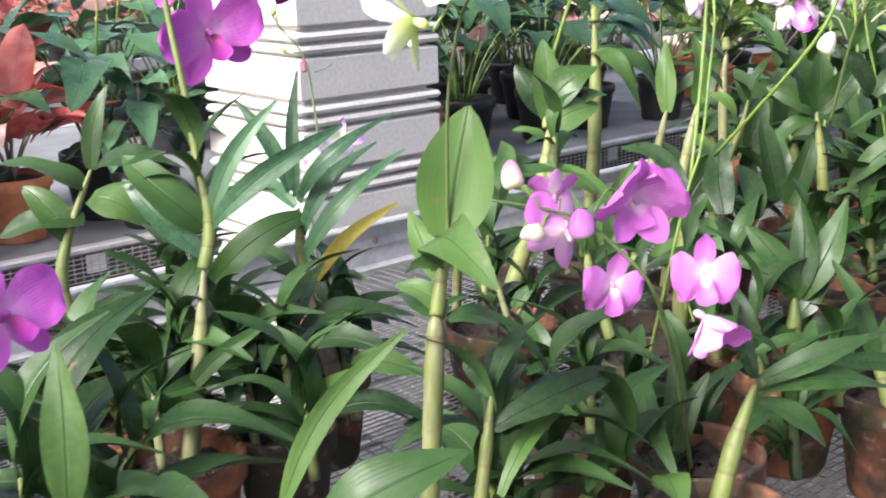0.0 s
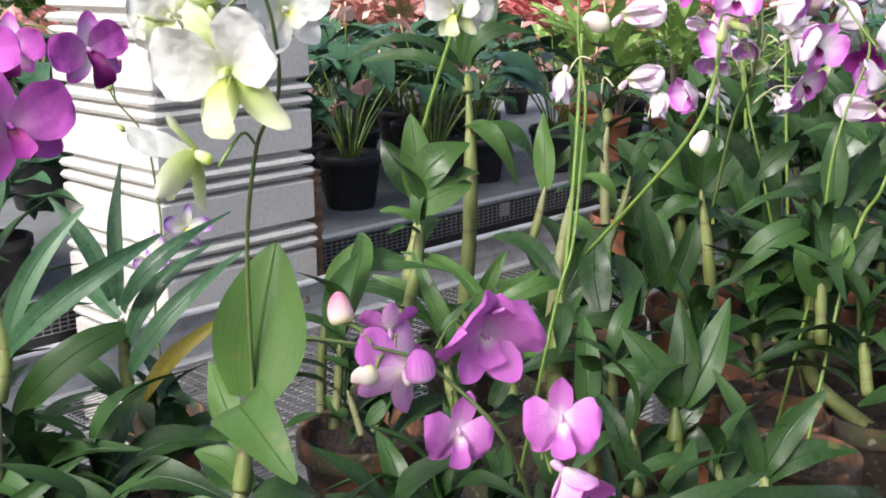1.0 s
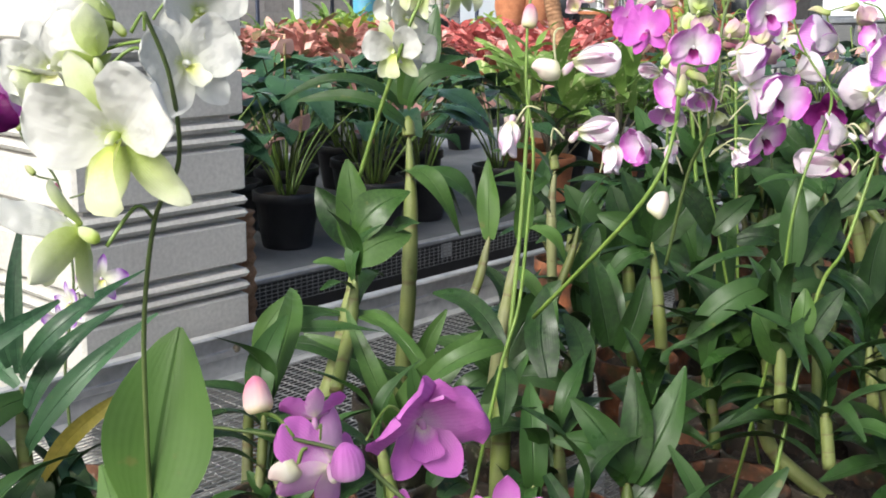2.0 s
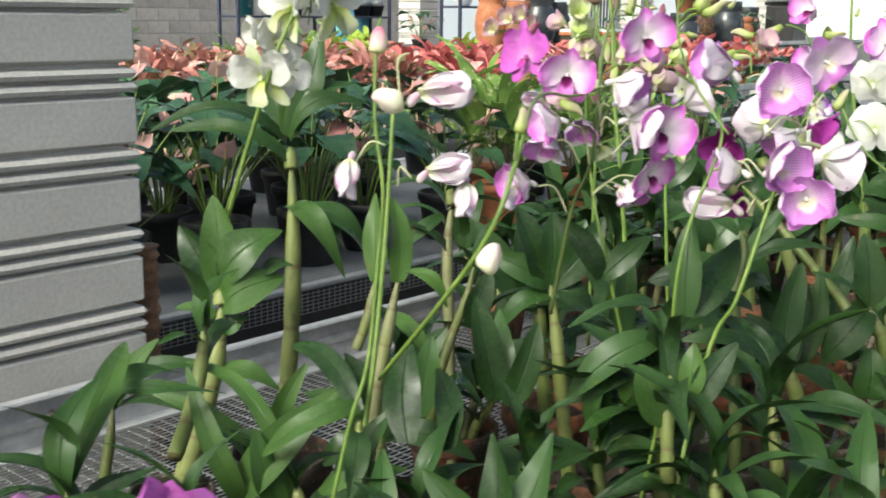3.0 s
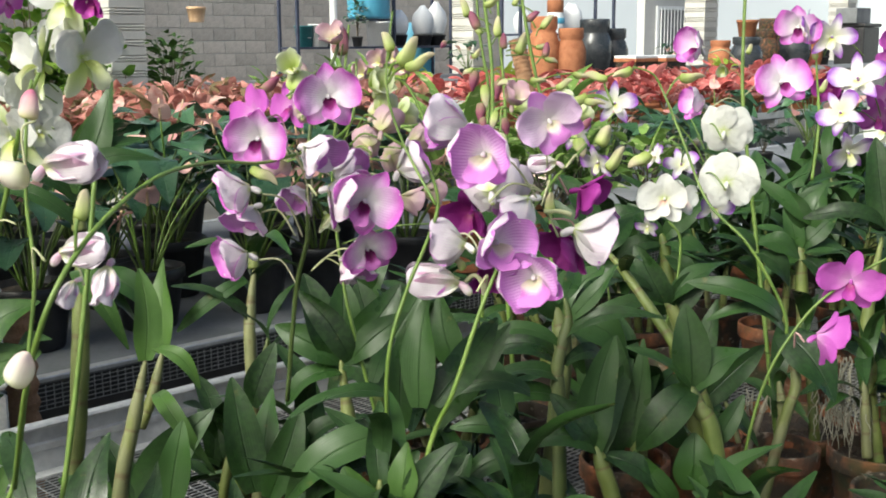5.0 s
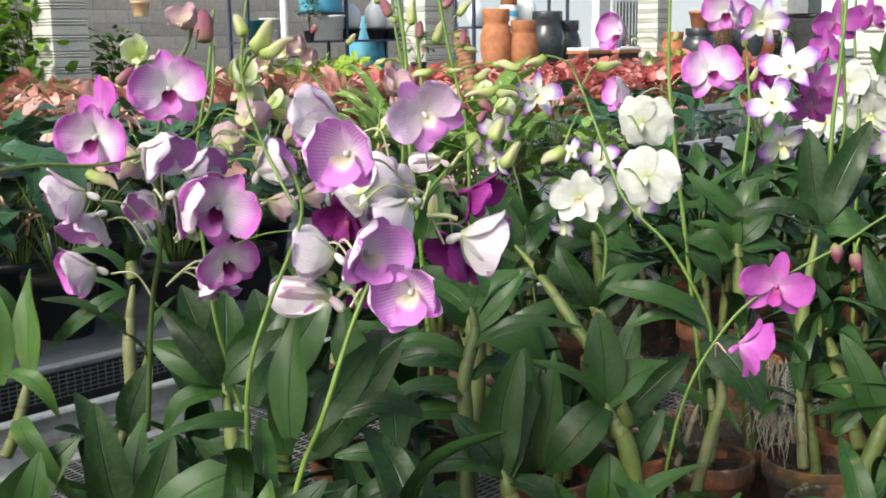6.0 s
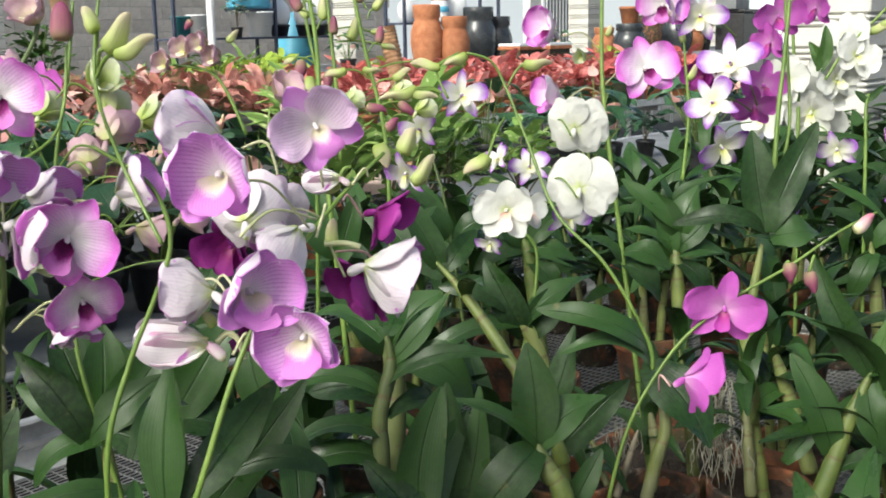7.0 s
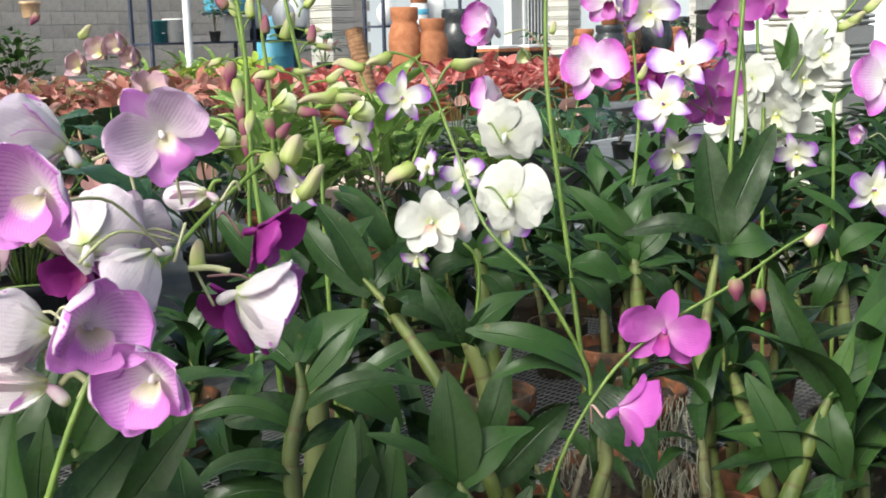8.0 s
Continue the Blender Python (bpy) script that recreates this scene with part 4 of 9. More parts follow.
p.leaf((-0.162, 1.208, 0.983), (-0.078, 1.230, 1.080), 0.022, (0.11, -0.76, 0.63), 0.14, 0.3, mat=M_LEAF_DARK)
p.leaf((-0.162, 1.200, 0.955), (-0.047, 1.226, 1.073), 0.023, (0.10, -0.76, 0.64), 0.13, 0.3, mat=M_LEAF_DARK)
p.leaf((-0.160, 1.213, 1.003), (-0.277, 1.194, 0.911), 0.039, (0.17, -0.73, 0.67), 0.2, 0.2)
p.leaf((-0.151, 1.192, 0.927), (-0.055, 1.212, 1.016), 0.018, (0.10, -0.74, 0.66), 0.14, 0.3, mat=M_LEAF_YELLOW)
p.leaf((-0.153, 1.197, 0.944), (-0.088, 1.177, 0.881), 0.042, (0.13, -0.87, 0.47), 0.12, 0.22)
p.leaf((-0.171, 1.196, 0.938), (-0.246, 1.256, 0.955), 0.028, (0.11, -0.49, 0.86), 0.1, 0.22)
p.leaf((-0.161, 1.182, 0.887), (-0.203, 1.172, 0.843), 0.014, (0.14, -0.69, 0.71), 0.2, 0.2, mat=M_LEAF_DARK)
p.leaf((-0.209, 1.171, 0.838), (-0.228, 1.186, 0.889), 0.014, (0.20, -0.85, 0.50), 0.05, 0.2, mat=M_LEAF_DARK)
p.tuft((-0.131, 1.187, 0.909), 6, 0.095, 2)

p = Plant(-0.266, 1.002, "leafy orchid with a tall cane and purple flowers", 0.13, 0.12, style="terracotta")
p.cane([(-0.261, 1.006, 0.790), (-0.251, 1.026, 0.867), (-0.245, 1.040, 0.921), (-0.240, 1.058, 0.990)], 0.0091, 0.0069, 4, mat=M_SHEATH)
p.cane([(-0.240, 1.058, 0.990), (-0.234, 1.066, 1.019), (-0.235, 1.073, 1.049), (-0.244, 1.084, 1.088)], 0.0071, 0.0051, 4)
p.stalk([(-0.243, 1.083, 1.083), (-0.255, 1.103, 1.157), (-0.270, 1.124, 1.231), (-0.281, 1.144, 1.305)], 0.0040, 0.0026, mat=M_CANE)
p.flower("magenta", (-0.244, 1.178, 1.207), -55, -4, 0.115, 15, foot=(-0.286, 1.184, 1.220))
p.flower("magenta", (-0.277, 1.226, 1.263), -94, 3, 0.081, 0, foot=(-0.291, 1.193, 1.252))
p.flower("duo", (-0.195, 1.295, 1.265), -54, -7, 0.077, 10, foot=(-0.267, 1.305, 1.289))
p.flower("duo", (-0.268, 1.301, 1.272), -86, -8, 0.065, 0, foot=(-0.297, 1.304, 1.279))
p.flower("dusky", (-0.329, 1.245, 1.249), -112, 4, 0.043, 0, foot=(-0.296, 1.193, 1.252))
p.leaf((-0.233, 1.070, 1.036), (-0.165, 1.096, 1.147), 0.021, (0.18, -0.76, 0.62), 0.06, 0.3, mat=M_LEAF_DARK)
p.leaf((-0.231, 1.068, 1.029), (-0.101, 1.087, 1.124), 0.024, (0.16, -0.76, 0.63), 0.14, 0.3, mat=M_LEAF_DARK)
p.leaf((-0.239, 1.068, 1.029), (-0.318, 1.090, 1.097), 0.049, (0.24, -0.74, 0.63), 0.12, 0.2)
p.leaf((-0.239, 1.061, 1.002), (-0.318, 1.084, 1.075), 0.026, (0.24, -0.73, 0.65), 0.05, 0.2, mat=M_LEAF_DARK)
p.leaf((-0.264, 1.025, 0.862), (-0.170, 1.043, 0.944), 0.019, (0.18, -0.67, 0.72), 0.16, 0.22)
p.leaf((-0.234, 1.063, 1.009), (-0.312, 1.160, 0.971), 0.024, (0.15, -0.48, 0.86), 0.1, 0.22)
p.leaf((-0.265, 1.021, 0.848), (-0.323, 1.046, 0.932), 0.045, (0.23, -0.66, 0.72), 0.1, 0.22)
p.leaf((-0.214, 1.021, 0.857), (-0.242, 1.133, 0.881), 0.024, (0.22, -0.83, 0.52), 0.08, 0.2, mat=M_LEAF_DARK)
p.leaf((-0.148, 1.015, 0.846), (-0.064, 0.932, 0.936), 0.024, (0.11, -0.67, 0.74), 0.08, 0.2, mat=M_LEAF_BRIGHT)
p.leaf((-0.093, 0.981, 0.920), (-0.026, 0.975, 0.909), 0.028, (0.05, -0.46, 0.89), 0.16, 0.2, mat=M_LEAF_BRIGHT)
p.tuft((-0.244, 1.084, 1.088), 6, 0.095, 3)

p = Plant(-0.299, 0.531, "orchid with a large magenta flower near the aisle", 0.13, 0.12, style="terracotta")
p.flower("magenta", (-0.259, 0.616, 1.094), -27, 17, 0.078, 0, foot=(-0.287, 0.627, 1.062))
p.stalk([(-0.299, 0.531, 0.790), (-0.288, 0.577, 0.957), (-0.283, 0.598, 1.032), (-0.275, 0.610, 1.076)], 0.0014, 0.0009)
p.leaf((-0.222, 0.586, 0.987), (-0.227, 0.611, 1.078), 0.029, (0.30, -0.81, 0.50), 0.1, 0.2, mat=M_LEAF_BRIGHT)
p.leaf((-0.099, 0.586, 0.984), (-0.026, 0.614, 1.081), 0.016, (0.07, -0.69, 0.72), 0.08, 0.25, mat=M_LEAF_BRIGHT)
p.leaf((-0.080, 0.581, 0.965), (0.008, 0.595, 1.013), 0.041, (0.03, -0.44, 0.90), 0.15, 0.2)

p = Plant(-0.493, 1.412, "leafy orchid in a clay pot", 0.13, 0.12, style="terracotta")
p.cane([(-0.493, 1.412, 0.790), (-0.486, 1.405, 0.764), (-0.514, 1.437, 0.880), (-0.473, 1.473, 1.009)], 0.0097, 0.0075, 5)
p.leaf((-0.473, 1.473, 1.009), (-0.449, 1.503, 1.116), 0.030, (0.28, -0.91, 0.29), 0.05, 0.22)
p.leaf((-0.481, 1.467, 0.987), (-0.593, 1.475, 1.019), 0.048, (0.19, -0.51, 0.84), 0.15, 0.22)
p.leaf((-0.474, 1.463, 0.973), (-0.400, 1.453, 0.935), 0.060, (0.23, -0.75, 0.62), 0.15, 0.2, mat=M_LEAF_BRIGHT)
p.leaf((-0.482, 1.455, 0.944), (-0.595, 1.449, 0.925), 0.048, (0.18, -0.50, 0.85), 0.1, 0.22)
p.leaf((-0.501, 1.415, 0.801), (-0.402, 1.433, 0.863), 0.036, (0.23, -0.71, 0.66), 0.1, 0.22)
p.leaf((-0.505, 1.449, 0.923), (-0.564, 1.467, 0.989), 0.048, (0.27, -0.74, 0.62), 0.1, 0.2, mat=M_LEAF_BRIGHT)
p.leaf((-0.466, 1.473, 1.009), (-0.346, 1.473, 1.006), 0.048, (0.14, -0.52, 0.84), 0.2, 0.22)

p = Plant(-0.176, 1.444, "orchid with a bare branching spike of small pale flowers", 0.1, 0.12, style="terracotta")
p.stalk([(-0.176, 1.444, 0.790), (-0.180, 1.467, 0.877), (-0.184, 1.484, 0.944), (-0.174, 1.504, 1.024), (-0.179, 1.519, 1.084), (-0.191, 1.535, 1.144), (-0.224, 1.548, 1.185), (-0.234, 1.554, 1.205)], 0.0020, 0.0012, mat=M_SPIKE_DARK)
p.stalk([(-0.224, 1.548, 1.185), (-0.227, 1.554, 1.208), (-0.218, 1.558, 1.226)], 0.0012, 0.0010, mat=M_SPIKE_DARK)
p.stalk([(-0.189, 1.535, 1.143), (-0.212, 1.538, 1.148), (-0.223, 1.541, 1.158)], 0.0012, 0.0010, mat=M_SPIKE_DARK)
p.stalk([(-0.177, 1.529, 1.124), (-0.161, 1.529, 1.129), (-0.154, 1.530, 1.134)], 0.0012, 0.0010, mat=M_SPIKE_DARK)
p.bud("dusky", (-0.222, 1.557, 1.219), (-0.217, 1.560, 1.235), 0.5)
p.bud("green", (-0.230, 1.552, 1.198), (-0.235, 1.555, 1.210), 0.7)
p.bud("dusky", (-0.190, 1.530, 1.124), (-0.192, 1.535, 1.141), 0.5)
p.bud("green", (-0.215, 1.539, 1.150), (-0.225, 1.542, 1.161), 0.6)
p.flower("tipped", (-0.143, 1.504, 1.037), -77, -0, 0.058, -1, foot=(-0.174, 1.503, 1.021))
p.flower("tipped", (-0.175, 1.500, 1.011), -135, -1, 0.051, 16, foot=(-0.175, 1.502, 1.017))
p.flower("tipped", (-0.187, 1.496, 0.991), -110, -15, 0.044, -10, foot=(-0.176, 1.499, 1.004))

p = Plant(0.087, 1.579, "orchid with a fan of bright leaves on a stout cane", 0.1, 0.12, style="terracotta")
p.cane([(0.087, 1.579, 0.790), (0.104, 1.588, 0.841), (0.124, 1.598, 0.905), (0.141, 1.611, 0.975), (0.147, 1.620, 1.026)], 0.0128, 0.0108, 5)
p.cane([(0.147, 1.620, 1.026), (0.145, 1.625, 1.045)], 0.0108, 0.0070, 1)
p.leaf((0.145, 1.623, 1.038), (0.139, 1.647, 1.149), 0.049, (0.06, -0.94, 0.33), 0.03, 0.3, mat=M_LEAF_BRIGHT)
p.leaf((0.142, 1.625, 1.045), (0.100, 1.645, 1.114), 0.045, (0.08, -0.94, 0.34), 0.05, 0.3)
p.leaf((0.146, 1.626, 1.051), (0.217, 1.629, 1.110), 0.055, (0.03, -0.79, 0.61), 0.16, 0.2, mat=M_LEAF_BRIGHT)
p.leaf((0.145, 1.620, 1.022), (0.218, 1.618, 1.058), 0.053, (0.03, -0.78, 0.63), 0.2, 0.2, mat=M_LEAF_BRIGHT)
p.leaf((0.139, 1.619, 1.013), (0.094, 1.627, 1.022), 0.026, (0.05, -0.52, 0.85), 0.1, 0.2, mat=M_LEAF_BRIGHT)
p.leaf((0.151, 1.613, 0.994), (0.177, 1.614, 1.013), 0.021, (0.04, -0.76, 0.65), 0.1, 0.22)
p.leaf((0.191, 1.621, 1.058), (0.229, 1.619, 1.071), 0.024, (0.01, -0.53, 0.85), 0.15, 0.22)
p.cane([(0.006, 1.590, 0.715), (0.010, 1.596, 0.821), (0.017, 1.606, 0.872), (0.021, 1.613, 0.910)], 0.0077, 0.0055, 4, mat=M_SHEATH)
p.leaf((0.021, 1.613, 0.910), (0.074, 1.622, 0.987), 0.029, (0.11, -0.74, 0.67), 0.14, 0.2, mat=M_LEAF_BRIGHT)
p.leaf((0.021, 1.613, 0.907), (0.144, 1.606, 0.956), 0.026, (0.06, -0.50, 0.87), 0.2, 0.22)
p.leaf((0.024, 1.613, 0.910), (0.181, 1.578, 0.842), 0.029, (0.05, -0.48, 0.87), 0.22, 0.22)
p.leaf((0.144, 1.606, 0.956), (0.211, 1.592, 0.931), 0.026, (0.02, -0.50, 0.87), 0.14, 0.2, mat=M_LEAF_BRIGHT)

p = Plant(0.209, 1.687, "tall orchid with a spike of creamy white flowers", 0.13, 0.12, style="terracotta")
p.cane([(0.209, 1.687, 0.790), (0.216, 1.703, 0.871), (0.225, 1.722, 0.968), (0.229, 1.744, 1.079), (0.228, 1.762, 1.163)], 0.0112, 0.0100, 6)
p.cane([(0.228, 1.762, 1.163), (0.227, 1.768, 1.190)], 0.0092, 0.0071, 1)
p.leaf((0.229, 1.763, 1.169), (0.078, 1.792, 1.208), 0.026, (0.03, -0.56, 0.82), 0.18, 0.22)
p.leaf((0.228, 1.769, 1.197), (0.325, 1.766, 1.245), 0.028, (-0.02, -0.57, 0.82), 0.26, 0.22)
p.leaf((0.228, 1.772, 1.211), (0.269, 1.793, 1.336), 0.043, (-0.01, -0.98, 0.20), 0.04, 0.22)
p.leaf((0.229, 1.750, 1.107), (0.298, 1.730, 1.056), 0.025, (-0.01, -0.54, 0.84), 0.3, 0.22)
p.leaf((0.223, 1.787, 1.195), (0.050, 1.806, 1.204), 0.030, (0.10, -0.56, 0.83), 0.2, 0.22)
p.leaf((0.225, 1.788, 1.202), (0.259, 1.806, 1.312), 0.045, (0.10, -0.97, 0.23), 0.06, 0.3, mat=M_LEAF_BRIGHT)
p.leaf((0.227, 1.790, 1.212), (0.311, 1.792, 1.268), 0.034, (0.05, -0.57, 0.82), 0.24, 0.22)
p.leaf((0.225, 1.789, 1.209), (0.188, 1.850, 1.288), 0.034, (0.12, -0.97, 0.23), 0.06, 0.22)
p.leaf((0.226, 1.769, 1.106), (0.329, 1.745, 1.038), 0.037, (0.04, -0.53, 0.85), 0.3, 0.22)
p.leaf((0.222, 1.771, 1.113), (0.291, 1.697, 1.037), 0.034, (0.07, -0.78, 0.62), 0.3, 0.25, mat=M_LEAF_BRIGHT)
p.stalk([(0.149, 1.657, 1.104), (0.173, 1.650, 1.185), (0.196, 1.642, 1.256), (0.215, 1.630, 1.313), (0.234, 1.637, 1.357), (0.247, 1.645, 1.406)], 0.0031, 0.0020)
p.flower("white_green", (0.199, 1.645, 1.283), -112, -16, 0.082, 8, foot=(0.234, 1.655, 1.280))
p.flower("white", (0.221, 1.655, 1.288), -64, -6, 0.062, -20, foot=(0.237, 1.655, 1.290))
p.flower("white", (0.253, 1.660, 1.384), -120, 8, 0.056, 10, foot=(0.260, 1.655, 1.372))
p.flower("white", (0.213, 1.660, 1.322), -50, 8, 0.064, -12, foot=(0.242, 1.655, 1.317))
p.flower("white_cup", (0.201, 1.665, 1.335), -160, -10, 0.054, 10, foot=(0.244, 1.655, 1.329))
p.flower("white_green", (0.232, 1.645, 1.359), -146, 4, 0.082, -8, foot=(0.250, 1.655, 1.341))
p.flower("white_green", (0.276, 1.635, 1.364), -40, -6, 0.090, 14, foot=(0.253, 1.655, 1.354))
p.flower("white_green", (0.266, 1.625, 1.420), -100, 10, 0.070, 0, foot=(0.271, 1.645, 1.413))
p.flower("purple", (0.297, 1.611, 1.417), -110, -11, 0.038, 0, foot=(0.269, 1.614, 1.428))
p.flower("magenta", (0.209, 1.616, 1.420), -16, -22, 0.040, 0, foot=(0.235, 1.618, 1.440))
p.bud("dusky", (0.200, 1.613, 1.400), (0.168, 1.610, 1.372), 0.4)

p = Plant(0.227, 1.249, "orchid with pale drooping half-open buds on a green stalk", 0.12, 0.12, style="terracotta")
p.flower("half", (0.277, 1.275, 1.236), -110, -72, 0.064, 0, foot=(0.307, 1.285, 1.247))
p.bud("cream", (0.321, 1.275, 1.285), (0.295, 1.275, 1.287), 0.80)
p.flower("half", (0.335, 1.275, 1.292), -14, 4, 0.088, 0, foot=(0.327, 1.285, 1.323))
p.flower("half", (0.342, 1.275, 1.227), -12, 6, 0.074, 0, foot=(0.318, 1.285, 1.212))
p.flower("half", (0.375, 1.275, 1.215), -100, -66, 0.060, 0, foot=(0.367, 1.285, 1.186))
p.stalk([(0.228, 1.255, 0.790), (0.272, 1.280, 0.987), (0.292, 1.291, 1.054), (0.302, 1.306, 1.137), (0.308, 1.318, 1.202), (0.302, 1.331, 1.263), (0.304, 1.343, 1.328), (0.308, 1.348, 1.351)], 0.0020, 0.0014)
p.bud("pink", (0.304, 1.342, 1.321), (0.308, 1.346, 1.344), 0.65)
p.cane([(0.275, 1.293, 0.715), (0.280, 1.309, 0.867), (0.283, 1.321, 0.922), (0.287, 1.334, 0.987)], 0.0112, 0.0095, 4)
p.leaf((0.287, 1.337, 0.998), (0.198, 1.339, 0.953), 0.027, (-0.10, -0.72, 0.68), 0.22, 0.2, mat=M_LEAF_BRIGHT)
p.leaf((0.287, 1.336, 0.993), (0.226, 1.454, 1.025), 0.027, (-0.07, -0.50, 0.86), 0.12, 0.22)
p.leaf((0.189, 1.437, 0.920), (0.081, 1.464, 0.978), 0.021, (-0.01, -0.49, 0.87), 0.1, 0.2, mat=M_LEAF_BRIGHT)
p.leaf((0.207, 1.434, 0.921), (0.241, 1.448, 1.007), 0.025, (-0.08, -0.73, 0.67), 0.05, 0.2, mat=M_LEAF_BRIGHT)
p.leaf((0.287, 1.332, 0.977), (0.275, 1.273, 0.936), 0.027, (-0.12, -0.71, 0.70), 0.1, 0.22)
p.leaf((0.331, 1.324, 0.966), (0.340, 1.391, 1.046), 0.040, (-0.19, -0.88, 0.43), 0.04, 0.22)
p.leaf((0.370, 1.317, 0.961), (0.371, 1.430, 1.003), 0.031, (-0.21, -0.87, 0.44), 0.04, 0.22)

p = Plant(0.557, 1.372, "orchid with an arching spray of lilac flowers with dark lips", 0.13, 0.12, style="terracotta")
p.stalk([(0.300, 1.258, 1.051), (0.361, 1.126, 1.187), (0.389, 1.136, 1.250), (0.418, 1.222, 1.284), (0.449, 1.303, 1.289), (0.492, 1.360, 1.284), (0.551, 1.402, 1.306), (0.560, 1.432, 1.364)], 0.0021, 0.0010)
p.bud("cream", (0.359, 1.093, 1.182), (0.370, 1.093, 1.200), 0.80)
p.bud("green", (0.391, 1.140, 1.272), (0.399, 1.143, 1.289), 0.6)
p.stem([(0.389, 1.137, 1.252), (0.390, 1.138, 1.266), (0.391, 1.140, 1.272)])
p.flower("half", (0.388, 1.133, 1.234), -141, -58, 0.034, 0, foot=(0.383, 1.135, 1.243))
p.flower("dusky", (0.544, 1.426, 1.378), -120, 50, 0.042, 10, foot=(0.546, 1.430, 1.362))
p.bud("green", (0.474, 1.360, 1.278), (0.497, 1.357, 1.268), 0.45)
p.stalk([(0.557, 1.372, 0.790), (0.578, 1.334, 1.002), (0.582, 1.325, 1.121), (0.598, 1.335, 1.178), (0.615, 1.341, 1.217), (0.625, 1.346, 1.250), (0.614, 1.353, 1.282), (0.582, 1.359, 1.305)], 0.0020, 0.0013)
p.flower("lilac", (0.539, 1.325, 1.337), -82, -6, 0.054, 6, foot=(0.524, 1.350, 1.325))
p.flower("lilac", (0.481, 1.365, 1.302), -104, -12, 0.056, -8, foot=(0.515, 1.390, 1.273))
p.flower("lilac_cup", (0.472, 1.357, 1.263), -168, -20, 0.061, 12, foot=(0.512, 1.390, 1.216))
p.flower("lilac_cup", (0.460, 1.427, 1.195), -158, -14, 0.063, 10, foot=(0.504, 1.440, 1.159))
p.flower("pink_back", (0.521, 1.345, 1.298), -36, -28, 0.062, 10, foot=(0.518, 1.380, 1.259))
p.flower("lilac_cup", (0.538, 1.350, 1.263), -22, -22, 0.069, 20, foot=(0.519, 1.380, 1.244))
p.flower("lilac", (0.566, 1.345, 1.253), -84, -14, 0.061, -34, foot=(0.529, 1.380, 1.224))
p.flower("lilac", (0.566, 1.377, 1.208), -70, -22, 0.051, 14, foot=(0.518, 1.400, 1.184))
p.flower("pink_back", (0.594, 1.365, 1.275), -10, 24, 0.058, 0, foot=(0.540, 1.390, 1.247))
p.flower("half", (0.546, 1.400, 1.192), -60, -50, 0.042, 0, foot=(0.518, 1.400, 1.184))
p.flower("greenish", (0.504, 1.420, 1.338), 60, 20, 0.046, 0, foot=(0.528, 1.420, 1.325))
p.flower("dusky", (0.514, 1.420, 1.320), 80, 10, 0.050, 0, foot=(0.524, 1.420, 1.305))
p.flower("dusky", (0.580, 1.430, 1.302), 70, 30, 0.052, 0, foot=(0.548, 1.430, 1.283))
p.flower("dusky", (0.570, 1.420, 1.289), 100, 10, 0.048, 0, foot=(0.548, 1.430, 1.278))
p.flower("greenish", (0.580, 1.440, 1.316), 60, 40, 0.044, 0, foot=(0.559, 1.440, 1.303))
p.flower("dusky", (0.496, 1.410, 1.283), 120, -20, 0.046, 0, foot=(0.518, 1.410, 1.265))
p.flower("dusky", (0.597, 1.420, 1.245), 10, -20, 0.044, 0, foot=(0.573, 1.420, 1.253))
p.flower("greenish", (0.532, 1.420, 1.230), -60, -60, 0.036, 0, foot=(0.521, 1.410, 1.245))
p.flower("magenta", (0.466, 1.470, 1.314), -140, 10, 0.060, 20, foot=(0.497, 1.460, 1.297))
p.stalk([(0.490, 1.440, 1.055), (0.503, 1.420, 1.164), (0.515, 1.400, 1.213), (0.518, 1.390, 1.273), (0.524, 1.400, 1.327), (0.542, 1.420, 1.367), (0.546, 1.430, 1.390)], 0.0022, 0.0014, mat=M_SPIKE_DARK)
p.flower("pink_back", (0.471, 1.390, 1.242), -130, -50, 0.056, 10, foot=(0.505, 1.400, 1.215))
p.flower("pink_back", (0.555, 1.400, 1.195), -70, -60, 0.050, 0, foot=(0.518, 1.400, 1.184))
p.flower("pink_back", (0.539, 1.385, 1.277), -20, -10, 0.060, 30, foot=(0.521, 1.390, 1.252))
p.flower("pink_back", (0.513, 1.410, 1.252), -120, -30, 0.052, 0, foot=(0.518, 1.410, 1.234))
p.flower("greenish", (0.507, 1.430, 1.355), -100, 30, 0.044, 0, foot=(0.527, 1.420, 1.330))
p.flower("greenish", (0.575, 1.440, 1.337), -60, 30, 0.046, 10, foot=(0.549, 1.440, 1.329))

p = Plant(0.541, 1.252, "orchid with a dense spray of veined pink and white flowers", 0.13, 0.12, style="terracotta")
p.flower("pink", (0.659, 1.300, 1.293), -112, -2, 0.066, 12, foot=(0.708, 1.360, 1.250))
p.flower("pink_cup", (0.654, 1.405, 1.305), 172, 12, 0.082, 20, foot=(0.692, 1.400, 1.271))
p.flower("pink_open", (0.713, 1.331, 1.316), -84, -12, 0.058, 34, foot=(0.718, 1.370, 1.274))
p.flower("pink_back", (0.669, 1.352, 1.257), 76, 8, 0.070, -20, foot=(0.713, 1.370, 1.254))
p.flower("pink_open", (0.684, 1.385, 1.255), 95, 20, 0.056, 10, foot=(0.718, 1.390, 1.251))
p.flower("pink_back", (0.701, 1.360, 1.250), -165, -46, 0.064, 0, foot=(0.718, 1.370, 1.261))
p.flower("pink", (0.669, 1.330, 1.219), -66, 2, 0.068, -16, foot=(0.647, 1.360, 1.213))
p.flower("pink_back", (0.647, 1.350, 1.215), 168, -4, 0.068, 30, foot=(0.624, 1.360, 1.214))
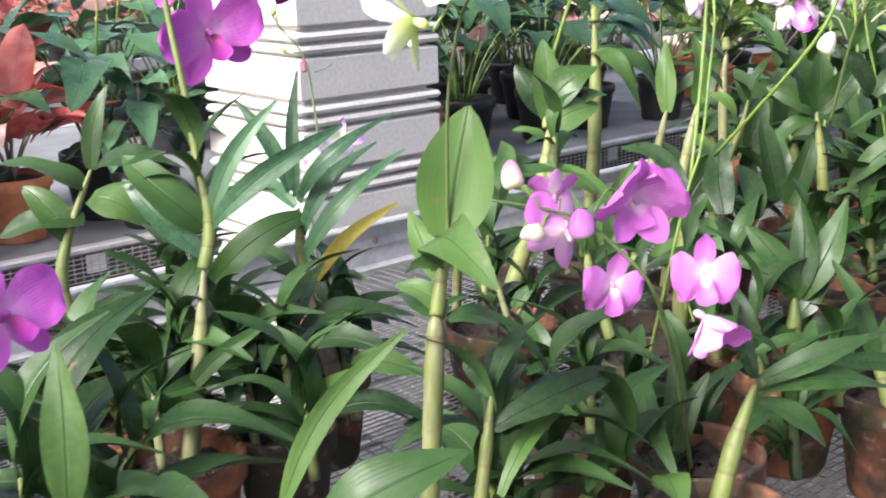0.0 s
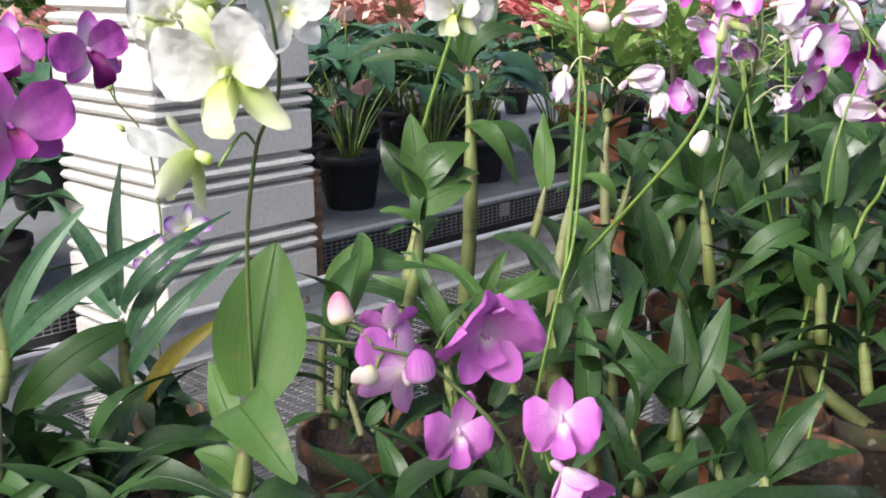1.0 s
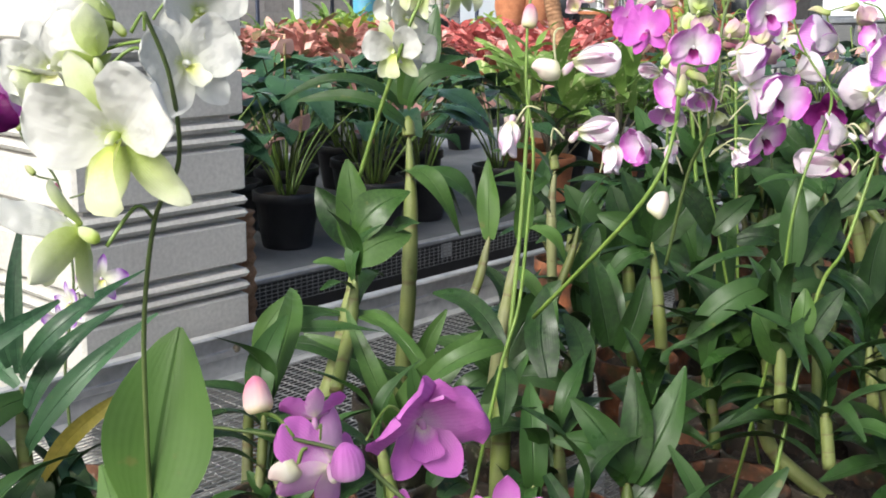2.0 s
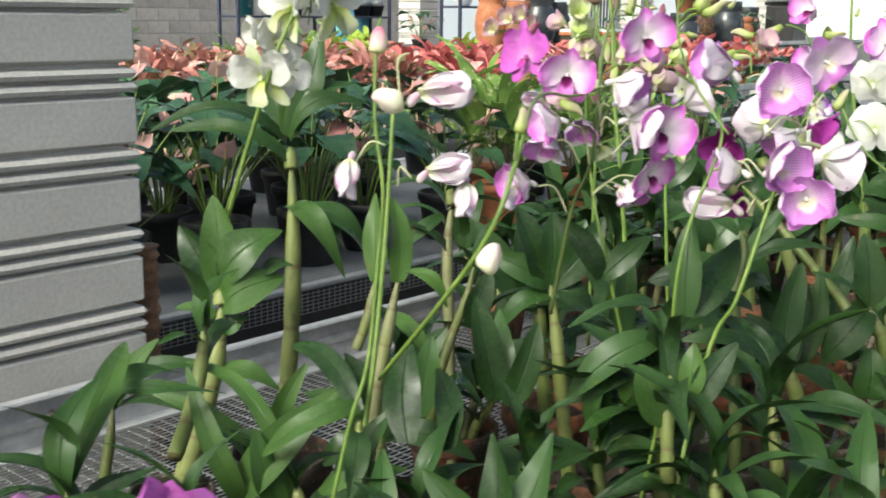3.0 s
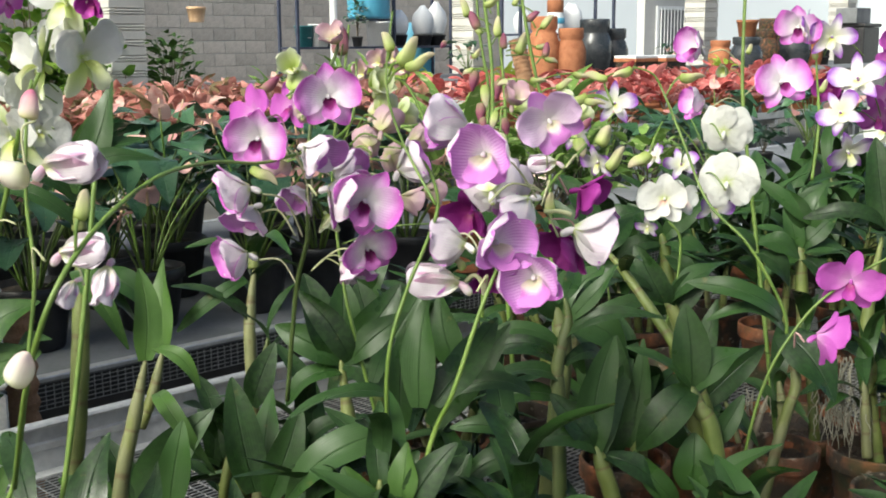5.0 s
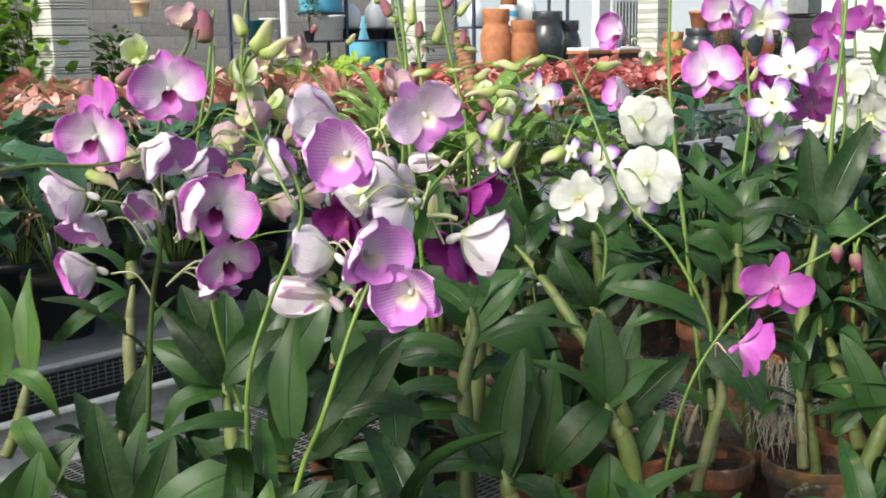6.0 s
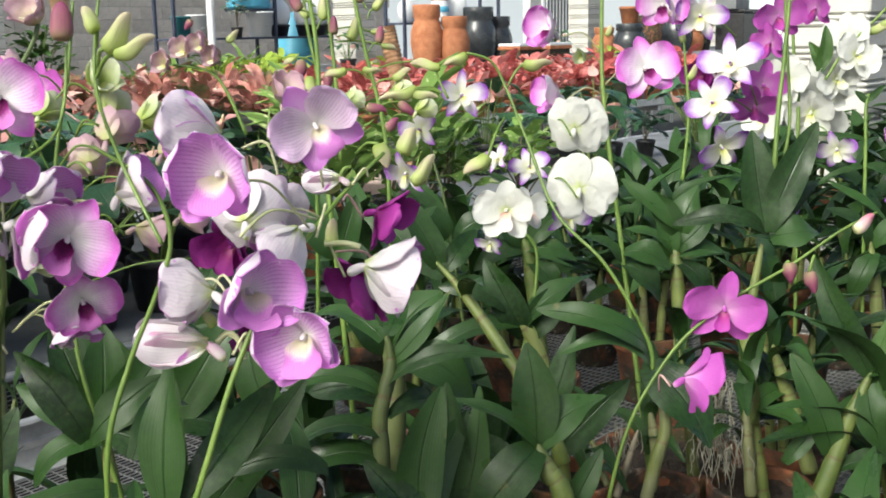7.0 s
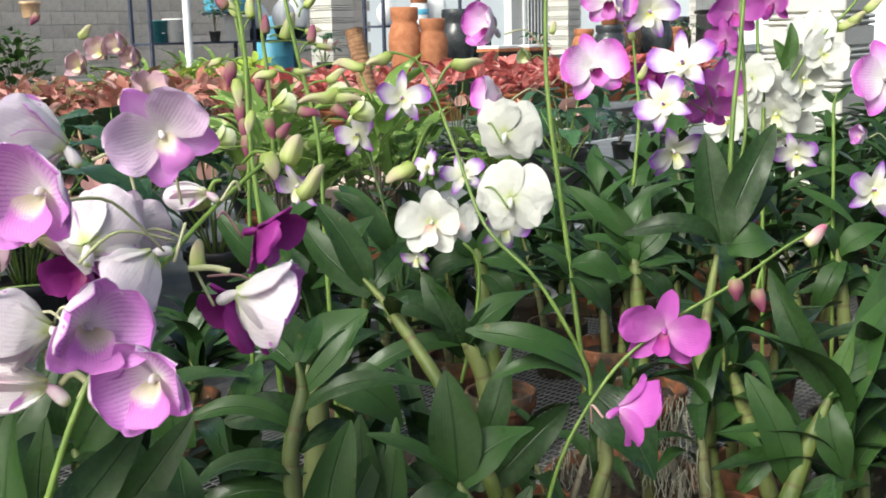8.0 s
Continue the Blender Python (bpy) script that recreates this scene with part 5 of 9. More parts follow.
p.flower("pink", (0.702, 1.325, 1.191), -112, -6, 0.066, 24, foot=(0.674, 1.360, 1.180))
p.flower("half", (0.642, 1.355, 1.182), 176, 0, 0.087, 8, foot=(0.664, 1.360, 1.169))
p.flower("pink_back", (0.745, 1.385, 1.220), -12, -20, 0.080, 10, foot=(0.719, 1.390, 1.233))
p.flower("purple", (0.751, 1.430, 1.200), -150, -30, 0.066, 0, foot=(0.727, 1.420, 1.223))
p.flower("purple", (0.758, 1.437, 1.247), -28, -30, 0.060, 0, foot=(0.734, 1.430, 1.256))
p.flower("purple", (0.660, 1.420, 1.231), -130, -20, 0.056, 0, foot=(0.671, 1.410, 1.249))
p.flower("purple", (0.670, 1.420, 1.174), -90, -30, 0.044, 0, foot=(0.683, 1.410, 1.196))
p.flower("half", (0.730, 1.400, 1.276), 160, -10, 0.049, 0, foot=(0.749, 1.400, 1.276))
p.flower("dusky", (0.696, 1.440, 1.324), -60, 50, 0.046, 0, foot=(0.685, 1.430, 1.299))
p.flower("tipped", (0.787, 1.500, 1.265), -140, -20, 0.039, 10, foot=(0.798, 1.500, 1.280))
p.bud("green", (0.777, 1.450, 1.285), (0.786, 1.450, 1.303), 0.75)
p.bud("green", (0.784, 1.450, 1.264), (0.803, 1.450, 1.281), 0.50)
p.bud("green", (0.724, 1.390, 1.233), (0.722, 1.390, 1.251), 0.60)
p.bud("green", (0.647, 1.360, 1.191), (0.642, 1.360, 1.201), 0.80)
p.stem([(0.624, 1.360, 1.214), (0.637, 1.360, 1.214), (0.646, 1.360, 1.213)], 0.0017, M_PALEPED)
p.stem([(0.718, 1.385, 1.235), (0.731, 1.385, 1.235), (0.741, 1.385, 1.232)], 0.0019, M_PALEPED)
p.stem([(0.648, 1.360, 1.180), (0.655, 1.360, 1.186), (0.662, 1.360, 1.180), (0.664, 1.360, 1.169)], 0.0019, M_PALEPED)
p.stalk([(0.541, 1.252, 0.790), (0.610, 1.317, 1.034), (0.634, 1.308, 1.101), (0.662, 1.320, 1.178), (0.691, 1.348, 1.225), (0.728, 1.393, 1.262), (0.763, 1.436, 1.287)], 0.0023, 0.0013)
p.bud("green", (0.683, 1.389, 1.221), (0.691, 1.385, 1.209), 0.9)
p.stem([(0.696, 1.408, 1.224), (0.690, 1.398, 1.226), (0.683, 1.389, 1.221)])
p.bud("green", (0.730, 1.411, 1.271), (0.712, 1.414, 1.269), 0.75)
p.stem([(0.739, 1.412, 1.281), (0.734, 1.411, 1.280), (0.730, 1.411, 1.271)])
p.stalk([(0.622, 1.323, 1.251), (0.597, 1.357, 1.299), (0.585, 1.369, 1.345), (0.591, 1.379, 1.403)], 0.0013, 0.0009)
p.bud("green", (0.594, 1.350, 1.362), (0.613, 1.350, 1.379), 0.6)
p.stem([(0.587, 1.370, 1.351), (0.590, 1.360, 1.360), (0.594, 1.350, 1.362)])
p.bud("green", (0.600, 1.348, 1.359), (0.625, 1.345, 1.365), 0.42)
p.stem([(0.586, 1.368, 1.345), (0.593, 1.358, 1.356), (0.600, 1.348, 1.359)])
p.bud("green", (0.590, 1.352, 1.372), (0.582, 1.357, 1.387), 0.6)
p.stem([(0.587, 1.372, 1.363), (0.589, 1.362, 1.372), (0.590, 1.352, 1.372)])
p.bud("dusky", (0.638, 1.449, 1.379), (0.634, 1.448, 1.372), 0.6)
p.bud("green", (0.661, 1.442, 1.365), (0.670, 1.441, 1.370), 0.6)
p.bud("green", (0.766, 1.502, 1.287), (0.772, 1.498, 1.269), 0.8)
p.stem([(0.750, 1.514, 1.279), (0.758, 1.508, 1.287), (0.766, 1.502, 1.287)])
p.bud("dusky", (0.774, 1.523, 1.296), (0.784, 1.523, 1.304), 0.6)
p.leaf((0.609, 1.374, 1.067), (0.617, 1.392, 1.163), 0.034, (-0.10, -0.91, 0.40), 0.04, 0.25)
p.leaf((0.621, 1.374, 1.069), (0.683, 1.433, 1.131), 0.034, (-0.14, -0.90, 0.41), 0.05, 0.25)
p.leaf((0.579, 1.379, 1.079), (0.494, 1.380, 1.057), 0.024, (-0.02, -0.50, 0.87), 0.18, 0.22)
p.leaf((0.583, 1.372, 1.045), (0.492, 1.367, 0.989), 0.040, (-0.03, -0.71, 0.70), 0.18, 0.22)
p.leaf((0.583, 1.362, 0.993), (0.608, 1.368, 1.030), 0.024, (-0.09, -0.87, 0.49), 0.05, 0.22)
p.leaf((0.593, 1.361, 0.986), (0.652, 1.394, 1.022), 0.032, (-0.11, -0.87, 0.49), 0.05, 0.22)
p.leaf((0.558, 1.362, 0.981), (0.541, 1.371, 1.025), 0.024, (-0.04, -0.87, 0.49), 0.1, 0.2, mat=M_LEAF_BRIGHT)
p.leaf((0.518, 1.366, 0.990), (0.583, 1.367, 1.020), 0.028, (-0.02, -0.48, 0.88), 0.15, 0.22)
p.leaf((0.718, 1.466, 1.048), (0.641, 1.471, 1.048), 0.024, (-0.08, -0.50, 0.86), 0.15, 0.22)
p.leaf((0.717, 1.456, 0.994), (0.641, 1.465, 1.016), 0.028, (-0.08, -0.48, 0.87), 0.18, 0.22)
p.leaf((0.728, 1.454, 0.983), (0.646, 1.454, 0.957), 0.032, (-0.08, -0.47, 0.88), 0.18, 0.22)
p.leaf((0.571, 1.300, 0.985), (0.545, 1.313, 1.039), 0.044, (-0.16, -0.86, 0.48), 0.05, 0.45, mat=M_LEAF_BRIGHT)
p.leaf((0.591, 1.302, 1.010), (0.597, 1.311, 1.059), 0.028, (-0.19, -0.87, 0.46), 0.05, 0.25, mat=M_LEAF_BRIGHT)
p.leaf((0.596, 1.300, 1.000), (0.637, 1.307, 1.059), 0.032, (-0.21, -0.86, 0.46), 0.08, 0.22)
p.cane([(0.571, 1.289, 0.931), (0.571, 1.299, 0.980), (0.574, 1.308, 1.029)], 0.0070, 0.0055, 3)
p.tuft((0.574, 1.308, 1.029), 6, 0.095, 5)

p = Plant(0.559, 1.601, "orchid with dark upright leaves and a green cane", 0.13, 0.12, style="terracotta")
p.cane([(0.559, 1.601, 0.790), (0.544, 1.608, 0.929), (0.540, 1.617, 0.978), (0.533, 1.629, 1.039)], 0.0092, 0.0072, 4)
p.cane([(0.431, 1.710, 0.715), (0.424, 1.732, 1.012), (0.424, 1.742, 1.064), (0.430, 1.751, 1.117)], 0.0074, 0.0064, 4, mat=M_SHEATH)
p.cane([(0.430, 1.751, 1.117), (0.426, 1.756, 1.144)], 0.0069, 0.0062, 2)
p.leaf((0.533, 1.629, 1.039), (0.494, 1.648, 1.131), 0.047, (-0.01, -0.93, 0.37), 0.06, 0.25)
p.leaf((0.533, 1.629, 1.039), (0.537, 1.644, 1.125), 0.047, (-0.02, -0.93, 0.38), 0.05, 0.25)
p.leaf((0.536, 1.628, 1.039), (0.599, 1.639, 1.119), 0.045, (-0.05, -0.92, 0.38), 0.08, 0.25)
p.leaf((0.425, 1.740, 1.058), (0.332, 1.753, 1.098), 0.022, (0.05, -0.53, 0.85), 0.2, 0.22)
p.leaf((0.419, 1.749, 1.104), (0.338, 1.743, 1.045), 0.022, (0.07, -0.78, 0.62), 0.15, 0.2)
p.leaf((0.533, 1.629, 1.039), (0.462, 1.640, 1.076), 0.040, (0.00, -0.77, 0.64), 0.1, 0.22)
p.leaf((0.533, 1.626, 1.027), (0.473, 1.623, 0.990), 0.030, (0.00, -0.50, 0.86), 0.22, 0.22)
p.leaf((0.536, 1.627, 1.033), (0.585, 1.620, 1.008), 0.040, (-0.02, -0.51, 0.86), 0.18, 0.22)
p.leaf((0.436, 1.625, 0.990), (0.462, 1.636, 1.058), 0.035, (0.03, -0.75, 0.66), 0.08, 0.22)
p.leaf((0.449, 1.513, 0.937), (0.427, 1.535, 1.050), 0.044, (0.05, -0.89, 0.46), 0.04, 0.25)
p.leaf((0.457, 1.513, 0.937), (0.463, 1.579, 1.024), 0.037, (0.03, -0.89, 0.46), 0.04, 0.22)
p.leaf((0.463, 1.511, 0.931), (0.496, 1.526, 1.022), 0.039, (0.02, -0.88, 0.47), 0.05, 0.25)
p.leaf((0.363, 1.515, 0.921), (0.378, 1.530, 1.008), 0.037, (0.11, -0.87, 0.48), 0.03, 0.2)
p.leaf((0.333, 1.634, 1.003), (0.402, 1.567, 0.936), 0.023, (0.08, -0.73, 0.68), 0.35, 0.2, mat=M_LEAF_BRIGHT)
p.leaf((0.350, 1.545, 1.079), (0.396, 1.535, 1.039), 0.018, (0.06, -0.51, 0.86), 0.2, 0.2, mat=M_LEAF_BRIGHT)
p.cane([(0.380, 1.663, 0.715), (0.396, 1.657, 0.872), (0.413, 1.669, 0.943), (0.440, 1.680, 1.013), (0.450, 1.687, 1.051)], 0.0063, 0.0054, 5, mat=M_SHEATH)
p.tuft((0.450, 1.687, 1.051), 3, 0.080, 7)
p.cane([(0.291, 1.515, 0.715), (0.314, 1.520, 0.931), (0.330, 1.534, 1.011), (0.342, 1.543, 1.067)], 0.0088, 0.0064, 5, mat=M_SHEATH)
p.leaf((0.342, 1.543, 1.067), (0.337, 1.560, 1.158), 0.032, (0.13, -0.92, 0.37), 0.04, 0.25, mat=M_LEAF_BRIGHT)
p.tuft((0.426, 1.756, 1.144), 6, 0.095, 6)

p = Plant(1.004, 1.656, "orchid with creamy white flowers and green buds on an arching stalk", 0.13, 0.12, style="terracotta")
p.stalk([(1.034, 1.650, 1.051), (1.030, 1.656, 1.080), (0.995, 1.675, 1.148), (0.956, 1.711, 1.194), (0.938, 1.758, 1.260), (0.924, 1.801, 1.315), (0.911, 1.808, 1.338), (0.888, 1.813, 1.346)], 0.0021, 0.0012)
p.flower("white_wide", (0.982, 1.742, 1.273), 57, 15, 0.066, 5, foot=(0.968, 1.776, 1.273))
p.flower("white_wide", (0.984, 1.731, 1.215), 62, 3, 0.070, 0, foot=(0.960, 1.766, 1.217))
p.flower("white_star", (0.913, 1.739, 1.194), -109, 5, 0.062, 0, foot=(0.962, 1.762, 1.196))
p.flower("white_star", (0.934, 1.755, 1.191), -50, 10, 0.050, 0, foot=(0.961, 1.761, 1.193))
p.flower("tipped", (0.928, 1.847, 1.233), -153, 23, 0.038, 20, foot=(0.947, 1.806, 1.250))
p.flower("tipped", (0.964, 1.859, 1.221), -106, 28, 0.048, 20, foot=(0.952, 1.804, 1.245))
p.flower("tipped", (0.997, 1.824, 1.173), -75, -18, 0.054, -11, foot=(0.970, 1.779, 1.187))
p.flower("tipped", (0.905, 1.784, 1.155), -127, -29, 0.033, -1, foot=(0.928, 1.784, 1.173))
p.bud("green", (0.891, 1.833, 1.344), (0.869, 1.834, 1.331), 0.55)
p.bud("green", (0.949, 1.822, 1.334), (0.978, 1.816, 1.330), 0.5)
p.stem([(0.931, 1.820, 1.309), (0.940, 1.821, 1.325), (0.949, 1.822, 1.334)])
p.bud("green", (0.901, 1.771, 1.245), (0.879, 1.771, 1.225), 0.65)
p.stem([(0.925, 1.805, 1.280), (0.913, 1.788, 1.267), (0.901, 1.771, 1.245)])
p.bud("green", (0.844, 1.875, 1.309), (0.805, 1.879, 1.293), 0.35)
p.stem([(0.871, 1.870, 1.303), (0.858, 1.872, 1.310), (0.844, 1.875, 1.309)])
p.bud("green", (0.838, 1.876, 1.306), (0.865, 1.869, 1.294), 0.4)
p.stem([(0.871, 1.870, 1.303), (0.855, 1.873, 1.308), (0.838, 1.876, 1.306)])
p.bud("green", (0.870, 1.875, 1.330), (0.840, 1.882, 1.339), 0.4)
p.stalk([(0.877, 1.868, 1.297), (0.867, 1.876, 1.330), (0.897, 1.842, 1.344)], 0.0015, 0.0011)
p.leaf((1.043, 1.691, 1.059), (0.937, 1.716, 1.099), 0.035, (-0.12, -0.50, 0.86), 0.16, 0.2)
p.leaf((1.045, 1.688, 1.044), (0.957, 1.704, 1.055), 0.024, (-0.12, -0.49, 0.86), 0.22, 0.2)
p.leaf((1.043, 1.688, 1.044), (1.088, 1.636, 0.974), 0.057, (-0.28, -0.84, 0.47), 0.08, 0.2)
p.leaf((0.959, 1.768, 0.962), (0.994, 1.782, 1.062), 0.035, (-0.19, -0.88, 0.44), 0.05, 0.22)
p.leaf((0.960, 1.733, 0.941), (1.039, 1.735, 1.015), 0.041, (-0.21, -0.86, 0.47), 0.08, 0.22)
p.leaf((0.949, 1.734, 0.936), (0.972, 1.773, 0.994), 0.024, (-0.17, -0.86, 0.48), 0.05, 0.22)
p.cane([(1.004, 1.656, 0.790), (1.042, 1.668, 0.939), (1.057, 1.675, 0.988), (1.045, 1.687, 1.039)], 0.0069, 0.0056, 4, mat=M_SHEATH)
p.cane([(0.957, 1.684, 0.950), (0.944, 1.693, 0.986), (0.925, 1.756, 1.026), (0.887, 1.825, 1.088), (0.858, 1.858, 1.123)], 0.0076, 0.0056, 6)
p.leaf((0.863, 1.856, 1.117), (0.817, 1.879, 1.197), 0.039, (-0.07, -0.95, 0.32), 0.06, 0.22)
p.leaf((0.869, 1.854, 1.112), (0.909, 1.885, 1.150), 0.028, (-0.09, -0.79, 0.61), 0.1, 0.22)
p.leaf((0.868, 1.853, 1.106), (0.801, 1.908, 1.175), 0.037, (-0.06, -0.94, 0.33), 0.05, 0.22)
p.leaf((0.887, 1.825, 1.088), (0.886, 1.729, 1.122), 0.024, (-0.10, -0.77, 0.63), 0.1, 0.22)

p = Plant(0.937, 1.556, "orchid with two magenta flowers on a long leaning stalk", 0.13, 0.12, style="terracotta")
p.stalk([(0.937, 1.556, 0.790), (0.973, 1.566, 0.994), (1.018, 1.575, 1.081), (1.069, 1.576, 1.128), (1.129, 1.573, 1.162), (1.175, 1.571, 1.192), (1.206, 1.569, 1.207)], 0.0019, 0.0011)
p.flower("magenta", (1.070, 1.571, 1.128), -112, -8, 0.070, -10, foot=(1.062, 1.575, 1.114))
p.flower("magenta_cup", (1.018, 1.524, 1.083), -4, -14, 0.070, -20, foot=(1.003, 1.545, 1.065))
p.bud("dusky", (1.129, 1.573, 1.165), (1.130, 1.570, 1.147), 0.7)
p.stem([(1.124, 1.573, 1.160), (1.127, 1.573, 1.166), (1.129, 1.573, 1.165)])
p.bud("dusky", (1.146, 1.569, 1.157), (1.150, 1.565, 1.138), 0.6)
p.stem([(1.151, 1.571, 1.171), (1.149, 1.570, 1.168), (1.146, 1.569, 1.157)])
p.bud("pink", (1.186, 1.569, 1.192), (1.204, 1.569, 1.205), 0.5)
p.leaf((0.825, 1.581, 0.944), (0.830, 1.604, 1.066), 0.043, (-0.07, -0.86, 0.50), 0.02, 0.3, mat=M_LEAF)
p.leaf((0.836, 1.580, 0.949), (0.858, 1.598, 1.063), 0.029, (-0.09, -0.86, 0.50), 0.04, 0.22)
p.leaf((0.896, 1.570, 0.952), (0.872, 1.584, 1.001), 0.029, (-0.13, -0.84, 0.53), 0.05, 0.22)
p.leaf((0.861, 1.577, 0.957), (0.924, 1.579, 1.017), 0.032, (-0.11, -0.68, 0.72), 0.1, 0.22)
p.leaf((0.931, 1.565, 0.955), (0.961, 1.571, 1.007), 0.025, (-0.19, -0.83, 0.52), 0.05, 0.22)

p = Plant(0.774, 1.611, "orchid with dense dark green leaves low on its canes", 0.13, 0.12, style="terracotta")
p.cane([(0.774, 1.611, 0.790), (0.775, 1.646, 0.974), (0.775, 1.655, 1.020), (0.787, 1.662, 1.066), (0.784, 1.668, 1.094)], 0.0085, 0.0062, 5, mat=M_CANE_DARK)
p.leaf((0.779, 1.660, 1.046), (0.895, 1.646, 1.073), 0.020, (-0.04, -0.50, 0.87), 0.15, 0.22)
p.leaf((0.776, 1.660, 1.043), (0.690, 1.675, 1.048), 0.024, (0.01, -0.50, 0.87), 0.14, 0.22)
p.leaf((0.777, 1.652, 1.006), (0.689, 1.663, 0.990), 0.034, (0.01, -0.48, 0.88), 0.16, 0.22)
p.leaf((0.775, 1.648, 0.983), (0.686, 1.659, 0.962), 0.034, (0.01, -0.47, 0.88), 0.16, 0.22)
p.leaf((0.790, 1.663, 1.071), (0.844, 1.666, 1.133), 0.023, (-0.05, -0.76, 0.65), 0.06, 0.22)
p.leaf((0.790, 1.663, 1.071), (0.876, 1.736, 1.095), 0.023, (-0.04, -0.51, 0.86), 0.14, 0.22)
p.leaf((0.781, 1.668, 1.090), (0.714, 1.741, 1.094), 0.027, (0.01, -0.51, 0.86), 0.15, 0.22)
p.leaf((0.786, 1.668, 1.094), (0.805, 1.721, 1.119), 0.023, (-0.04, -0.92, 0.39), 0.08, 0.22)
p.leaf((0.782, 1.654, 1.020), (0.843, 1.694, 1.010), 0.023, (-0.03, -0.49, 0.87), 0.18, 0.22)
p.leaf((0.595, 1.525, 0.996), (0.603, 1.545, 1.102), 0.032, (0.17, -0.86, 0.48), 0.02, 0.15)
p.leaf((0.625, 1.521, 0.999), (0.706, 1.528, 1.101), 0.037, (0.10, -0.87, 0.49), 0.05, 0.2)
p.leaf((0.696, 1.509, 0.998), (0.688, 1.574, 1.058), 0.035, (0.07, -0.86, 0.50), 0.05, 0.22)
p.leaf((0.568, 1.538, 1.040), (0.604, 1.638, 1.051), 0.026, (0.10, -0.48, 0.87), 0.15, 0.22)

p = Plant(0.828, 1.503, "orchid with upright dark leaves on a short cane", 0.13, 0.12, style="terracotta")
p.cane([(0.828, 1.503, 0.790), (0.816, 1.535, 0.900), (0.805, 1.543, 0.941), (0.799, 1.548, 0.964)], 0.0096, 0.0084, 3)
p.leaf((0.796, 1.547, 0.959), (0.819, 1.567, 1.075), 0.045, (-0.23, -0.87, 0.43), 0.03, 0.25)
p.leaf((0.802, 1.546, 0.956), (0.847, 1.600, 1.041), 0.034, (-0.24, -0.87, 0.43), 0.04, 0.22)
p.leaf((0.799, 1.547, 0.959), (0.752, 1.560, 1.017), 0.034, (-0.17, -0.71, 0.68), 0.08, 0.22)
p.leaf((0.799, 1.547, 0.959), (0.719, 1.553, 0.965), 0.034, (-0.11, -0.48, 0.87), 0.18, 0.22)
p.leaf((0.805, 1.545, 0.953), (0.873, 1.533, 0.908), 0.029, (-0.14, -0.46, 0.88), 0.15, 0.22)
p.cane([(0.946, 1.504, 0.715), (0.922, 1.539, 0.958), (0.907, 1.548, 1.000), (0.899, 1.553, 1.023)], 0.0108, 0.0072, 4)
p.leaf((0.899, 1.553, 1.023), (0.894, 1.569, 1.108), 0.045, (-0.30, -0.87, 0.39), 0.05, 0.2)
p.leaf((0.902, 1.552, 1.023), (0.960, 1.556, 1.061), 0.038, (-0.27, -0.71, 0.65), 0.1, 0.22)
p.leaf((0.899, 1.552, 1.020), (0.841, 1.544, 0.958), 0.048, (-0.23, -0.70, 0.68), 0.15, 0.22)
p.leaf((0.899, 1.553, 1.023), (0.831, 1.564, 1.064), 0.021, (-0.16, -0.49, 0.86), 0.1, 0.22)
p.leaf((0.897, 1.533, 0.917), (0.901, 1.544, 0.976), 0.048, (-0.30, -0.83, 0.47), 0.08, 0.22)
p.leaf((0.900, 1.532, 0.911), (0.993, 1.536, 0.964), 0.022, (-0.27, -0.67, 0.69), 0.06, 0.22)
p.leaf((0.879, 1.532, 0.905), (0.838, 1.544, 0.958), 0.029, (-0.22, -0.68, 0.70), 0.1, 0.22)

p = Plant(1.259, 1.892, "tall orchid with broad upright leaves and white purple-tipped flowers", 0.13, 0.12, style="terracotta")
p.cane([(1.254, 1.872, 0.790), (1.250, 1.882, 0.839), (1.244, 1.898, 0.915), (1.246, 1.915, 1.003), (1.267, 1.932, 1.109)], 0.0121, 0.0089, 6)
p.cane([(1.240, 1.886, 0.900), (1.242, 1.896, 0.956)], 0.0114, 0.0114, 2, mat=M_SHEATH)
p.leaf((1.272, 1.934, 1.122), (1.261, 1.959, 1.244), 0.051, (-0.37, -0.88, 0.28), 0.03, 0.25, mat=M_LEAF)
p.leaf((1.275, 1.934, 1.128), (1.340, 1.948, 1.253), 0.047, (-0.40, -0.87, 0.27), 0.06, 0.25)
p.leaf((1.272, 1.934, 1.122), (1.163, 1.954, 1.134), 0.034, (-0.19, -0.51, 0.84), 0.2, 0.22)
p.leaf((1.278, 1.932, 1.115), (1.337, 1.923, 1.120), 0.051, (-0.34, -0.73, 0.60), 0.25, 0.22)
p.leaf((1.275, 1.933, 1.122), (1.361, 1.981, 1.176), 0.036, (-0.34, -0.74, 0.58), 0.1, 0.22)
p.roots(1.250, 1.997, 0.895, 22, 0.05, 134)
p.roots(1.234, 1.991, 0.855, 14, 0.04, 135)
p.cane([(1.313, 1.872, 0.837), (1.295, 1.890, 0.914), (1.274, 1.908, 0.990)], 0.0102, 0.0083, 5)
p.cane([(1.210, 1.982, 0.788), (1.207, 1.998, 0.869), (1.199, 2.017, 0.957)], 0.0087, 0.0065, 5, mat=M_SHEATH)
p.stalk([(1.285, 1.944, 1.184), (1.294, 1.958, 1.266), (1.306, 1.971, 1.341), (1.327, 1.999, 1.503)], 0.0033, 0.0023)
p.stalk([(1.299, 1.961, 1.181), (1.315, 1.971, 1.245), (1.317, 1.987, 1.328), (1.317, 2.021, 1.506)], 0.0023, 0.0019)
